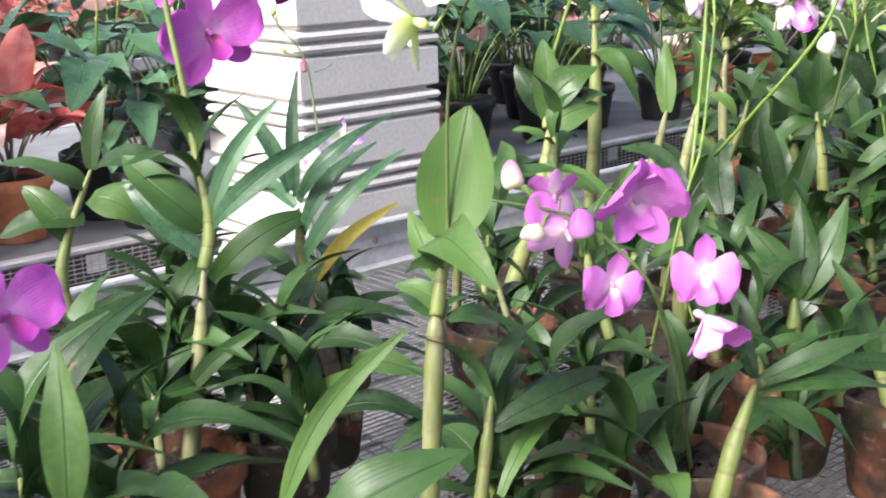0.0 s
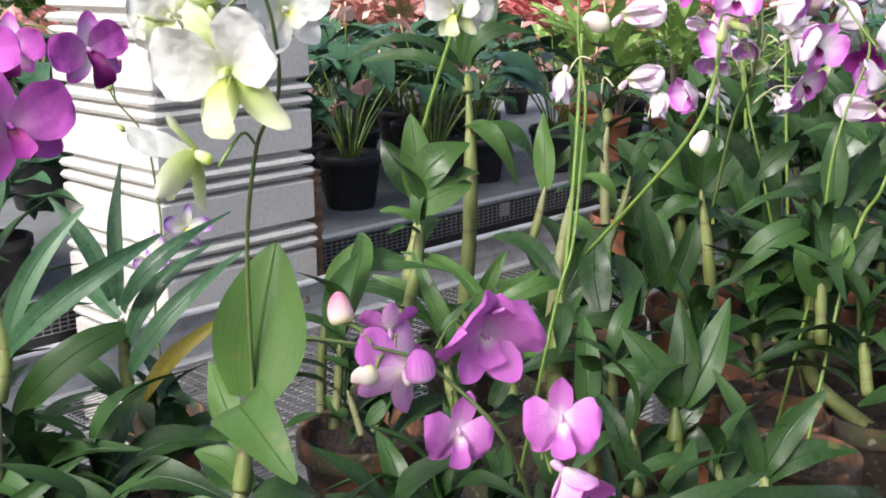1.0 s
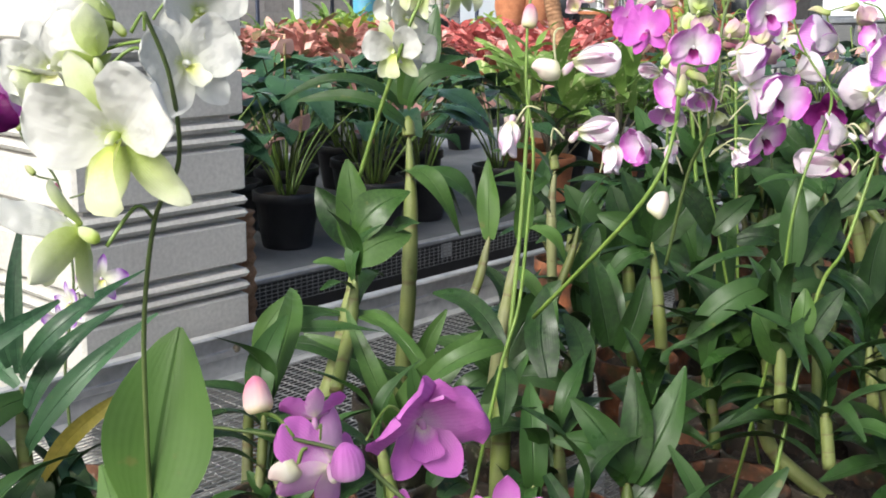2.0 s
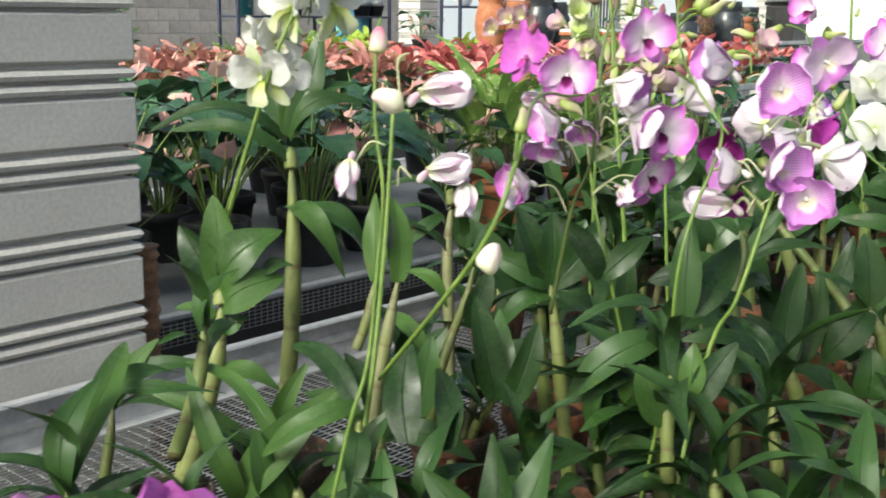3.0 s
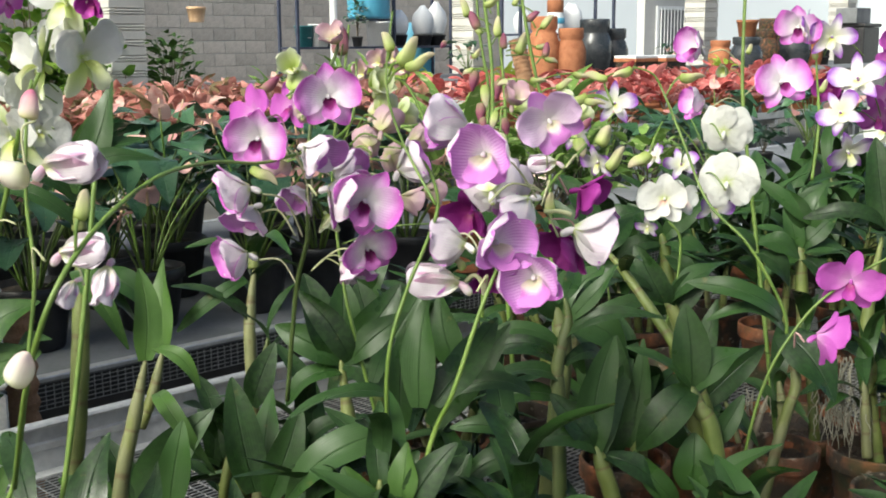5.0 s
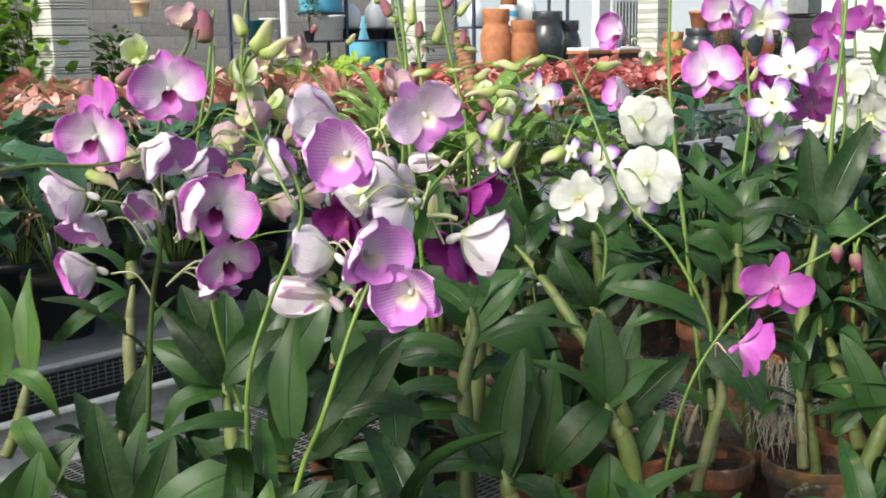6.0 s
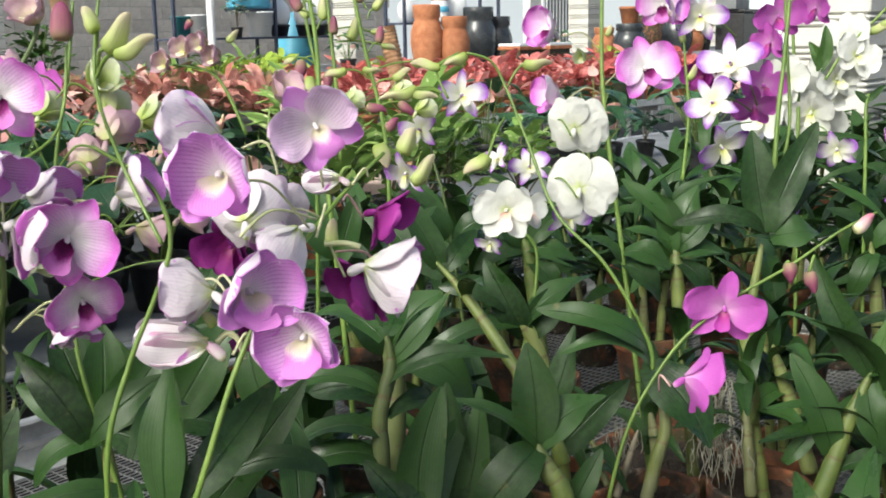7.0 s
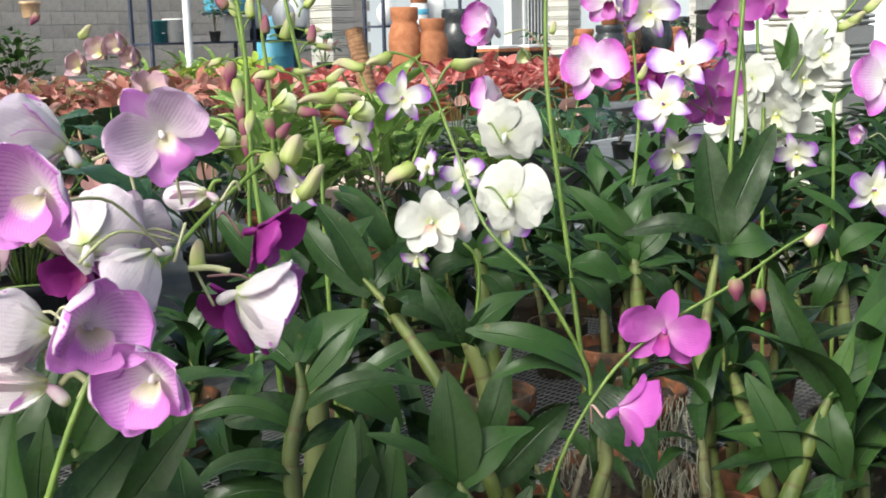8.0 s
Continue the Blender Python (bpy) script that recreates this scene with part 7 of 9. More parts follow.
p.leaf((0.999, 1.999, 0.992), (1.049, 2.008, 1.057), 0.046, (-0.25, -0.75, 0.62), 0.1, 0.22)
p.stalk([(0.982, 1.994, 0.960), (1.004, 2.008, 1.040), (1.009, 2.018, 1.097), (0.993, 2.023, 1.121)], 0.0024, 0.0018)
p.cane([(0.775, 1.775, 0.715), (0.801, 1.798, 0.940), (0.805, 1.811, 1.012), (0.795, 1.819, 1.054)], 0.0140, 0.0099, 4, mat=M_CANE_DARK)
p.leaf((0.802, 1.816, 1.040), (0.745, 1.831, 1.104), 0.059, (-0.15, -0.77, 0.62), 0.1, 0.22)
p.leaf((0.805, 1.816, 1.040), (0.860, 1.823, 1.097), 0.059, (-0.18, -0.77, 0.62), 0.1, 0.22)
p.leaf((0.805, 1.813, 1.026), (0.888, 1.800, 0.983), 0.053, (-0.12, -0.50, 0.85), 0.2, 0.22)
p.leaf((0.801, 1.806, 0.983), (0.715, 1.814, 0.997), 0.053, (-0.09, -0.51, 0.86), 0.2, 0.22)

p = Plant(1.112, 2.381, "orchid with short leafy shoots against the rail in a clay pot", 0.11, 0.12, style="terracotta")
p.cane([(1.112, 2.381, 0.790), (1.098, 2.413, 0.947), (1.093, 2.426, 1.008), (1.086, 2.432, 1.034)], 0.0122, 0.0096, 4)
p.leaf((1.085, 2.431, 1.025), (1.028, 2.452, 1.086), 0.042, (-0.14, -0.79, 0.59), 0.1, 0.22)
p.leaf((1.090, 2.430, 1.025), (1.166, 2.430, 1.092), 0.042, (-0.17, -0.79, 0.59), 0.1, 0.22)
p.leaf((1.089, 2.428, 1.016), (1.170, 2.411, 0.997), 0.042, (-0.12, -0.52, 0.84), 0.15, 0.22)
p.leaf((1.085, 2.429, 1.016), (1.005, 2.436, 0.984), 0.042, (-0.09, -0.53, 0.84), 0.15, 0.22)
p.leaf((1.092, 2.424, 0.999), (1.132, 2.404, 0.930), 0.042, (-0.11, -0.52, 0.85), 0.2, 0.22)

p = Plant(1.331, 2.345, "orchid with many overlapping leaves in a clay pot", 0.13, 0.12, style="terracotta")
p.cane([(1.331, 2.345, 0.790), (1.330, 2.371, 0.925), (1.329, 2.384, 0.994), (1.326, 2.390, 1.019)], 0.0122, 0.0096, 4)
p.leaf((1.326, 2.388, 1.011), (1.250, 2.408, 1.047), 0.042, (-0.17, -0.52, 0.84), 0.14, 0.22)
p.leaf((1.330, 2.388, 1.011), (1.398, 2.389, 1.078), 0.042, (-0.28, -0.75, 0.60), 0.1, 0.22)
p.leaf((1.329, 2.386, 1.002), (1.420, 2.371, 1.000), 0.042, (-0.19, -0.50, 0.84), 0.15, 0.22)
p.leaf((1.325, 2.385, 0.994), (1.253, 2.387, 0.944), 0.042, (-0.16, -0.51, 0.85), 0.2, 0.22)
p.leaf((1.329, 2.384, 0.994), (1.381, 2.362, 0.924), 0.042, (-0.18, -0.50, 0.85), 0.2, 0.22)
p.leaf((1.321, 2.387, 1.002), (1.304, 2.407, 1.089), 0.042, (-0.30, -0.90, 0.32), 0.06, 0.22)

p = Plant(0.630, 1.458, "orchid with fading greenish pink flowers on an upright stalk", 0.11, 0.12, style="terracotta")
p.stalk([(0.630, 1.458, 0.790), (0.558, 1.463, 1.086), (0.541, 1.479, 1.171), (0.534, 1.497, 1.267), (0.546, 1.510, 1.341), (0.552, 1.520, 1.394)], 0.0019, 0.0012)
p.flower("dusky", (0.572, 1.503, 1.311), 56, 4, 0.048, 0, foot=(0.543, 1.521, 1.289))
p.flower("dusky", (0.609, 1.496, 1.285), 44, 15, 0.048, 0, foot=(0.543, 1.516, 1.262))
p.flower("greenish", (0.524, 1.507, 1.314), 69, 24, 0.047, 0, foot=(0.543, 1.522, 1.291))
p.flower("greenish", (0.596, 1.501, 1.309), 55, 14, 0.047, 0, foot=(0.543, 1.521, 1.286))
p.flower("dusky", (0.620, 1.487, 1.240), 24, -2, 0.043, 0, foot=(0.542, 1.508, 1.216))
p.flower("dusky", (0.588, 1.495, 1.274), 75, -14, 0.048, 0, foot=(0.542, 1.514, 1.251))
p.flower("dusky", (0.513, 1.513, 1.346), -221, 12, 0.038, 0, foot=(0.543, 1.528, 1.324))
p.flower("greenish", (0.630, 1.482, 1.213), -37, -11, 0.030, 0, foot=(0.542, 1.503, 1.189))
p.flower("half", (0.491, 1.500, 1.267), -209, 6, 0.051, 0, foot=(0.542, 1.513, 1.243))
p.bud("dusky", (0.543, 1.515, 1.367), (0.544, 1.520, 1.394), 0.6)
p.bud("dusky", (0.470, 1.514, 1.335), (0.487, 1.515, 1.346), 0.5)
p.flower("magenta", (0.490, 1.610, 1.313), -129, 4, 0.050, 0, foot=(0.537, 1.605, 1.302))
p.flower("magenta", (0.499, 1.663, 1.328), -110, 3, 0.043, 0, foot=(0.537, 1.607, 1.313))
p.leaf((0.548, 1.463, 1.086), (0.500, 1.478, 1.150), 0.030, (-0.02, -0.77, 0.64), 0.1, 0.22)
p.leaf((0.550, 1.463, 1.086), (0.602, 1.468, 1.129), 0.030, (-0.05, -0.77, 0.64), 0.1, 0.22)

p = Plant(0.062, 1.356, "orchid with pale bare canes and roots in a mossy clay pot", 0.15, 0.125, style="terracotta")
p.cane([(0.034, 1.215, 0.886), (0.040, 1.225, 0.925), (0.044, 1.237, 0.975)], 0.0054, 0.0044, 4, mat=M_SHEATH)
p.cane([(0.063, 1.211, 0.880), (0.055, 1.219, 0.908), (0.050, 1.224, 0.925)], 0.0039, 0.0029, 3, mat=M_SHEATH)
p.cane([(0.074, 1.211, 0.883), (0.092, 1.217, 0.911)], 0.0034, 0.0024, 3, mat=M_SHEATH)
p.leaf((0.046, 1.217, 0.897), (0.027, 1.224, 0.920), 0.018, (0.02, -0.71, 0.71), 0.1, 0.22)
p.leaf((0.069, 1.214, 0.891), (0.098, 1.219, 0.919), 0.018, (-0.01, -0.71, 0.71), 0.1, 0.22)
p.leaf((0.043, 1.237, 0.975), (0.069, 1.408, 1.046), 0.028, (0.01, -0.76, 0.65), 0.14, 0.2, mat=M_LEAF_BRIGHT)
p.leaf((0.049, 1.347, 1.003), (0.120, 1.397, 1.017), 0.023, (-0.01, -0.52, 0.86), 0.2, 0.22)
p.leaf((0.055, 1.350, 1.015), (0.167, 1.341, 1.014), 0.020, (-0.02, -0.52, 0.86), 0.1, 0.22)
p.cane([(0.114, 1.378, 0.939), (0.132, 1.441, 0.988), (0.140, 1.455, 1.047)], 0.0080, 0.0069, 4)
p.tuft((0.140, 1.455, 1.047), 4, 0.085, 16)
p.cane([(0.008, 0.751, 0.715), (0.016, 0.768, 0.854), (0.024, 0.787, 0.920), (0.030, 0.800, 0.965)], 0.0058, 0.0047, 5, mat=M_SHEATH)
p.tuft((0.030, 0.798, 0.961), 5, 0.1, 242)
p.leaf((0.030, 0.799, 0.963), (0.057, 0.857, 0.984), 0.021, (-0.05, -0.87, 0.49), 0.06, 0.22)
p.leaf((0.029, 0.798, 0.961), (0.009, 0.852, 0.968), 0.017, (-0.02, -0.71, 0.71), 0.1, 0.22)
p.leaf((0.029, 0.792, 0.936), (0.138, 0.897, 0.941), 0.029, (-0.07, -0.70, 0.72), 0.12, 0.22)
p.leaf((0.034, 0.778, 0.887), (0.123, 0.874, 0.932), 0.017, (-0.04, -0.46, 0.89), 0.12, 0.2, mat=M_LEAF_BRIGHT)
p.tuft((0.044, 1.237, 0.975), 6, 0.095, 13)
p.tuft((0.050, 1.224, 0.925), 6, 0.095, 14)
p.tuft((0.092, 1.217, 0.911), 6, 0.095, 15)

p = Plant(0.226, 0.872, "orchid with long spreading leaves on a stout pale cane", 0.13, 0.12, style="terracotta")
p.cane([(0.218, 0.877, 0.790), (0.229, 0.886, 0.825), (0.242, 0.898, 0.867), (0.261, 0.912, 0.918)], 0.0098, 0.0073, 4)
p.leaf((0.263, 0.912, 0.918), (0.379, 0.925, 0.960), 0.026, (-0.24, -0.68, 0.69), 0.1, 0.22)
p.leaf((0.265, 0.911, 0.911), (0.375, 0.912, 0.913), 0.027, (-0.16, -0.45, 0.88), 0.14, 0.22)
p.leaf((0.265, 0.909, 0.904), (0.321, 0.898, 0.865), 0.023, (-0.14, -0.44, 0.88), 0.14, 0.22)
p.leaf((0.261, 0.914, 0.923), (0.250, 0.931, 0.984), 0.017, (-0.24, -0.85, 0.46), 0.05, 0.22)
p.leaf((0.177, 1.009, 0.892), (0.193, 0.890, 0.839), 0.023, (-0.13, -0.68, 0.72), 0.08, 0.22)
p.leaf((0.213, 0.988, 0.818), (0.244, 1.009, 0.890), 0.023, (-0.19, -0.84, 0.51), 0.05, 0.22)
p.leaf((0.183, 0.891, 0.844), (0.187, 0.839, 0.841), 0.035, (-0.14, -0.65, 0.75), 0.1, 0.2, mat=M_LEAF_BRIGHT)
p.leaf((0.208, 0.993, 0.834), (0.213, 1.016, 0.917), 0.023, (-0.18, -0.85, 0.50), 0.05, 0.22)

p = Plant(0.784, 2.087, "orchid with tall stalks of lime green buds", 0.11, 0.12, style="terracotta")
p.stalk([(0.784, 2.087, 0.790), (0.765, 2.133, 1.089), (0.754, 2.160, 1.234), (0.753, 2.181, 1.346), (0.743, 2.201, 1.449), (0.741, 2.226, 1.586)], 0.0038, 0.0025)
p.stalk([(0.844, 2.079, 0.790), (0.839, 2.128, 1.088), (0.837, 2.155, 1.234), (0.816, 2.177, 1.346), (0.800, 2.197, 1.449), (0.789, 2.223, 1.586)], 0.0031, 0.0025)
p.bud("dusky", (0.734, 2.192, 1.398), (0.719, 2.197, 1.423), 0.5)
p.stem([(0.754, 2.188, 1.385), (0.744, 2.190, 1.395), (0.734, 2.192, 1.398)])
p.bud("green", (0.764, 2.187, 1.385), (0.760, 2.193, 1.415), 0.5)
p.stem([(0.754, 2.186, 1.372), (0.759, 2.187, 1.382), (0.764, 2.187, 1.385)])
p.bud("green", (0.743, 2.197, 1.432), (0.770, 2.198, 1.442), 0.5)
p.stem([(0.754, 2.194, 1.419), (0.749, 2.196, 1.429), (0.743, 2.197, 1.432)])
p.bud("green", (0.787, 2.195, 1.432), (0.800, 2.197, 1.449), 0.5)
p.stem([(0.821, 2.190, 1.419), (0.804, 2.193, 1.429), (0.787, 2.195, 1.432)])
p.bud("dusky", (0.808, 2.190, 1.410), (0.828, 2.190, 1.421), 0.5)
p.stem([(0.821, 2.186, 1.397), (0.815, 2.188, 1.408), (0.808, 2.190, 1.410)])
p.bud("green", (0.725, 2.181, 1.337), (0.707, 2.181, 1.329), 0.5)
p.stem([(0.753, 2.177, 1.325), (0.739, 2.179, 1.335), (0.725, 2.181, 1.337)])
p.bud("green", (0.742, 2.175, 1.312), (0.741, 2.169, 1.277), 0.5)
p.stem([(0.753, 2.172, 1.299), (0.747, 2.174, 1.309), (0.742, 2.175, 1.312)])
p.bud("green", (0.812, 2.173, 1.320), (0.838, 2.170, 1.316), 0.5)
p.stem([(0.820, 2.170, 1.307), (0.816, 2.171, 1.318), (0.812, 2.173, 1.320)])
p.bud("dusky", (0.834, 2.178, 1.354), (0.839, 2.181, 1.376), 0.5)
p.stem([(0.820, 2.176, 1.342), (0.827, 2.177, 1.352), (0.834, 2.178, 1.354)])
p.bud("green", (0.790, 2.174, 1.320), (0.762, 2.174, 1.310), 0.5)
p.stem([(0.820, 2.170, 1.307), (0.805, 2.172, 1.318), (0.790, 2.174, 1.320)])
p.bud("green", (0.851, 2.168, 1.307), (0.875, 2.169, 1.319), 0.5)
p.stem([(0.820, 2.167, 1.294), (0.835, 2.168, 1.305), (0.851, 2.168, 1.307)])
p.bud("green", (0.877, 2.170, 1.329), (0.899, 2.167, 1.320), 0.5)
p.stem([(0.820, 2.171, 1.316), (0.849, 2.171, 1.326), (0.877, 2.170, 1.329)])
p.bud("dusky", (0.815, 2.164, 1.273), (0.841, 2.161, 1.264), 0.5)
p.stem([(0.819, 2.161, 1.260), (0.817, 2.163, 1.271), (0.815, 2.164, 1.273)])
p.bud("green", (0.830, 2.186, 1.397), (0.846, 2.189, 1.419), 0.5)
p.stem([(0.821, 2.184, 1.385), (0.825, 2.185, 1.395), (0.830, 2.186, 1.397)])
p.bud("green", (0.759, 2.167, 1.273), (0.748, 2.163, 1.244), 0.5)
p.stem([(0.752, 2.165, 1.260), (0.756, 2.166, 1.271), (0.759, 2.167, 1.273)])
p.bud("green", (0.717, 2.196, 1.415), (0.712, 2.202, 1.444), 0.5)
p.stem([(0.754, 2.191, 1.402), (0.736, 2.194, 1.412), (0.717, 2.196, 1.415)])
p.bud("dusky", (0.859, 2.162, 1.277), (0.876, 2.157, 1.257), 0.5)
p.stem([(0.820, 2.162, 1.264), (0.839, 2.162, 1.275), (0.859, 2.162, 1.277)])
p.flower("greenish", (0.850, 2.164, 1.286), 29, 13, 0.058, 0, foot=(0.836, 2.180, 1.259))
p.flower("greenish", (0.785, 2.166, 1.277), 31, 14, 0.058, 0, foot=(0.836, 2.179, 1.250))
p.flower("greenish", (0.710, 2.163, 1.234), 33, 15, 0.058, 0, foot=(0.836, 2.171, 1.207))
p.flower("greenish", (0.880, 2.158, 1.264), 28, 14, 0.058, 0, foot=(0.836, 2.176, 1.237))
p.leaf((0.765, 2.131, 1.080), (0.709, 2.147, 1.149), 0.042, (-0.11, -0.81, 0.58), 0.1, 0.22)
p.leaf((0.839, 2.127, 1.080), (0.901, 2.134, 1.140), 0.042, (-0.17, -0.80, 0.58), 0.1, 0.22)
p.leaf((0.769, 2.130, 1.071), (0.796, 2.144, 1.157), 0.042, (-0.15, -0.94, 0.29), 0.05, 0.22)

p = Plant(1.196, 2.042, "wide shallow clay pot of rooted canes", 0.2, 0.11, style="terracotta")
p.cane([(1.115, 1.882, 0.825), (1.124, 1.889, 0.871), (1.119, 1.901, 0.924)], 0.0082, 0.0058, 4, mat=M_SHEATH)
p.cane([(1.234, 1.862, 0.817), (1.233, 1.873, 0.870), (1.232, 1.883, 0.923)], 0.0074, 0.0066, 3, mat=M_SHEATH)
p.cane([(1.065, 1.891, 0.833), (1.054, 1.900, 0.873), (1.045, 1.906, 0.893)], 0.0041, 0.0033, 3, mat=M_SHEATH)
p.cane([(1.075, 1.887, 0.819), (1.090, 1.892, 0.859), (1.105, 1.898, 0.898)], 0.0048, 0.0039, 3, mat=M_OLDCANE)
p.roots(1.204, 1.878, 0.877, 24, 0.045, 257)
p.roots(1.084, 1.898, 0.885, 10, 0.03, 258)
p.tuft((1.119, 1.901, 0.924), 6, 0.095, 17)
p.tuft((1.232, 1.883, 0.923), 6, 0.095, 18)
p.tuft((1.045, 1.906, 0.893), 6, 0.095, 19)

p = Plant(-0.174, 1.066, "leafy orchid with low drooping leaves in a mossy clay pot", 0.11, 0.12, style="terracotta")
p.tuft((-0.276, 1.072, 0.920), 6, 0.11, 260)
p.cane([(-0.268, 1.051, 0.844), (-0.276, 1.072, 0.920)], 0.0053, 0.0044, 4, mat=M_SHEATH)
p.tuft((-0.209, 1.076, 0.869), 6, 0.11, 262)
p.cane([(-0.201, 1.055, 0.792), (-0.209, 1.076, 0.869)], 0.0053, 0.0044, 4, mat=M_SHEATH)
p.tuft((-0.288, 1.011, 0.882), 6, 0.12, 264)
p.cane([(-0.280, 0.991, 0.809), (-0.288, 1.011, 0.882)], 0.0053, 0.0044, 4, mat=M_SHEATH)
p.tuft((-0.134, 0.954, 0.892), 5, 0.11, 266)
p.cane([(-0.127, 0.936, 0.823), (-0.134, 0.954, 0.892)], 0.0053, 0.0044, 4, mat=M_SHEATH)
p.tuft((-0.226, 1.087, 0.915), 6, 0.12, 268)
p.cane([(-0.218, 1.070, 0.852), (-0.226, 1.087, 0.915)], 0.0055, 0.0045, 4, mat=M_CANE_DARK)
p.tuft((-0.123, 1.177, 0.892), 6, 0.11, 270, M_LEAF_DARK)
p.cane([(-0.114, 1.158, 0.823), (-0.123, 1.177, 0.892)], 0.0055, 0.0045, 4, mat=M_CANE_DARK)
p.tuft((-0.171, 1.080, 0.905), 6, 0.12, 272)
p.cane([(-0.163, 1.063, 0.842), (-0.171, 1.080, 0.905)], 0.0055, 0.0045, 4, mat=M_CANE_DARK)
p.tuft((-0.298, 1.194, 0.910), 5, 0.12, 274)
p.cane([(-0.289, 1.176, 0.841), (-0.298, 1.194, 0.910)], 0.0055, 0.0045, 4, mat=M_CANE_DARK)
p.tuft((-0.276, 1.072, 0.920), 6, 0.095, 20)
p.tuft((-0.288, 1.011, 0.882), 6, 0.095, 21)
p.tuft((-0.134, 0.954, 0.892), 6, 0.095, 22)
p.tuft((-0.226, 1.087, 0.915), 6, 0.095, 23)
p.tuft((-0.123, 1.177, 0.892), 6, 0.095, 24)
p.tuft((-0.171, 1.080, 0.905), 6, 0.095, 25)
p.tuft((-0.298, 1.194, 0.910), 6, 0.095, 26)

p = Plant(0.347, 1.314, "leafy orchid with dark crowded leaves in a mossy clay pot", 0.13, 0.12, style="terracotta")
p.tuft((0.338, 1.303, 0.915), 7, 0.11, 267)
p.cane([(0.342, 1.284, 0.843), (0.338, 1.303, 0.915)], 0.0069, 0.0057, 4)
p.tuft((0.337, 1.192, 0.883), 6, 0.11, 269)
p.cane([(0.341, 1.174, 0.816), (0.337, 1.192, 0.883)], 0.0069, 0.0057, 4)
p.tuft((0.302, 1.247, 0.886), 6, 0.1, 271)
p.cane([(0.306, 1.229, 0.817), (0.302, 1.247, 0.886)], 0.0069, 0.0057, 4)
p.tuft((0.407, 1.131, 0.870), 6, 0.11, 273)
p.cane([(0.410, 1.115, 0.806), (0.407, 1.131, 0.870)], 0.0069, 0.0057, 4)

p = Plant(0.518, 1.487, "leafy orchid with long dark leaves in a mossy clay pot", 0.13, 0.12, style="terracotta")
p.tuft((0.525, 1.374, 0.941), 7, 0.11, 274)
p.cane([(0.530, 1.357, 0.865), (0.525, 1.374, 0.941)], 0.0071, 0.0055, 4)
p.tuft((0.585, 1.376, 0.989), 7, 0.12, 276)
p.cane([(0.590, 1.359, 0.913), (0.585, 1.376, 0.989)], 0.0071, 0.0055, 4)
p.tuft((0.604, 1.263, 0.956), 7, 0.12, 278)
p.cane([(0.608, 1.247, 0.886), (0.604, 1.263, 0.956)], 0.0071, 0.0055, 4)
p.tuft((0.460, 1.378, 0.917), 6, 0.11, 280)
p.cane([(0.464, 1.361, 0.841), (0.460, 1.378, 0.917)], 0.0071, 0.0055, 4)
p.tuft((0.698, 1.359, 0.985), 6, 0.12, 282)
p.cane([(0.703, 1.342, 0.909), (0.698, 1.359, 0.985)], 0.0071, 0.0055, 4)
p.tuft((0.525, 1.374, 0.941), 6, 0.095, 31)
p.tuft((0.585, 1.376, 0.989), 6, 0.095, 32)
p.tuft((0.604, 1.263, 0.956), 6, 0.095, 33)
p.tuft((0.460, 1.378, 0.917), 6, 0.095, 34)
p.tuft((0.698, 1.359, 0.985), 6, 0.095, 35)

p = Plant(0.243, 1.354, "orchid with arching bright leaves low on the bench", 0.11, 0.12, style="terracotta")
p.leaf((0.172, 1.363, 0.897), (0.270, 1.373, 1.004), 0.043, (0.01, -0.71, 0.70), 0.12, 0.25, mat=M_LEAF_BRIGHT)
p.leaf((0.247, 1.354, 0.898), (0.333, 1.349, 0.930), 0.030, (-0.03, -0.47, 0.88), 0.16, 0.2, mat=M_LEAF_BRIGHT)
p.leaf((0.178, 1.362, 0.892), (0.127, 1.396, 1.023), 0.026, (0.05, -0.72, 0.70), 0.2, 0.2, mat=M_LEAF_BRIGHT)
p.leaf((0.215, 1.357, 0.892), (0.191, 1.347, 0.977), 0.030, (0.02, -0.87, 0.50), 0.06, 0.22)
p.leaf((0.226, 1.357, 0.903), (0.117, 1.495, 0.998), 0.022, (0.03, -0.49, 0.87), 0.2, 0.2, mat=M_LEAF_BRIGHT)
p.leaf((0.268, 1.350, 0.893), (0.323, 1.362, 0.988), 0.034, (-0.05, -0.71, 0.71), 0.08, 0.22)
p.cane([(0.236, 1.347, 0.861), (0.231, 1.355, 0.892), (0.229, 1.359, 0.913)], 0.0086, 0.0065, 4)
p.tuft((0.229, 1.359, 0.912), 5, 0.09, 289)

p = Plant(0.131, 1.050, "leafy orchid with spreading low leaves in a dark clay pot", 0.12, 0.12, style="terracotta")
p.tuft((0.137, 1.077, 0.878), 6, 0.11, 288)
p.cane([(0.140, 1.057, 0.806), (0.137, 1.077, 0.878)], 0.0063, 0.0052, 4, mat=M_CANE_DARK)
p.tuft((0.196, 1.114, 0.823), 6, 0.11, 290)
p.cane([(0.199, 1.093, 0.748), (0.196, 1.114, 0.823)], 0.0063, 0.0052, 4, mat=M_CANE_DARK)
p.tuft((0.095, 1.116, 0.832), 6, 0.1, 292)
p.cane([(0.098, 1.095, 0.757), (0.095, 1.116, 0.832)], 0.0063, 0.0052, 4, mat=M_CANE_DARK)
p.tuft((0.245, 1.058, 0.809), 6, 0.12, 294)
p.cane([(0.248, 1.038, 0.737), (0.245, 1.058, 0.809)], 0.0063, 0.0052, 4, mat=M_CANE_DARK)
p.tuft((0.343, 1.065, 0.829), 6, 0.12, 296)
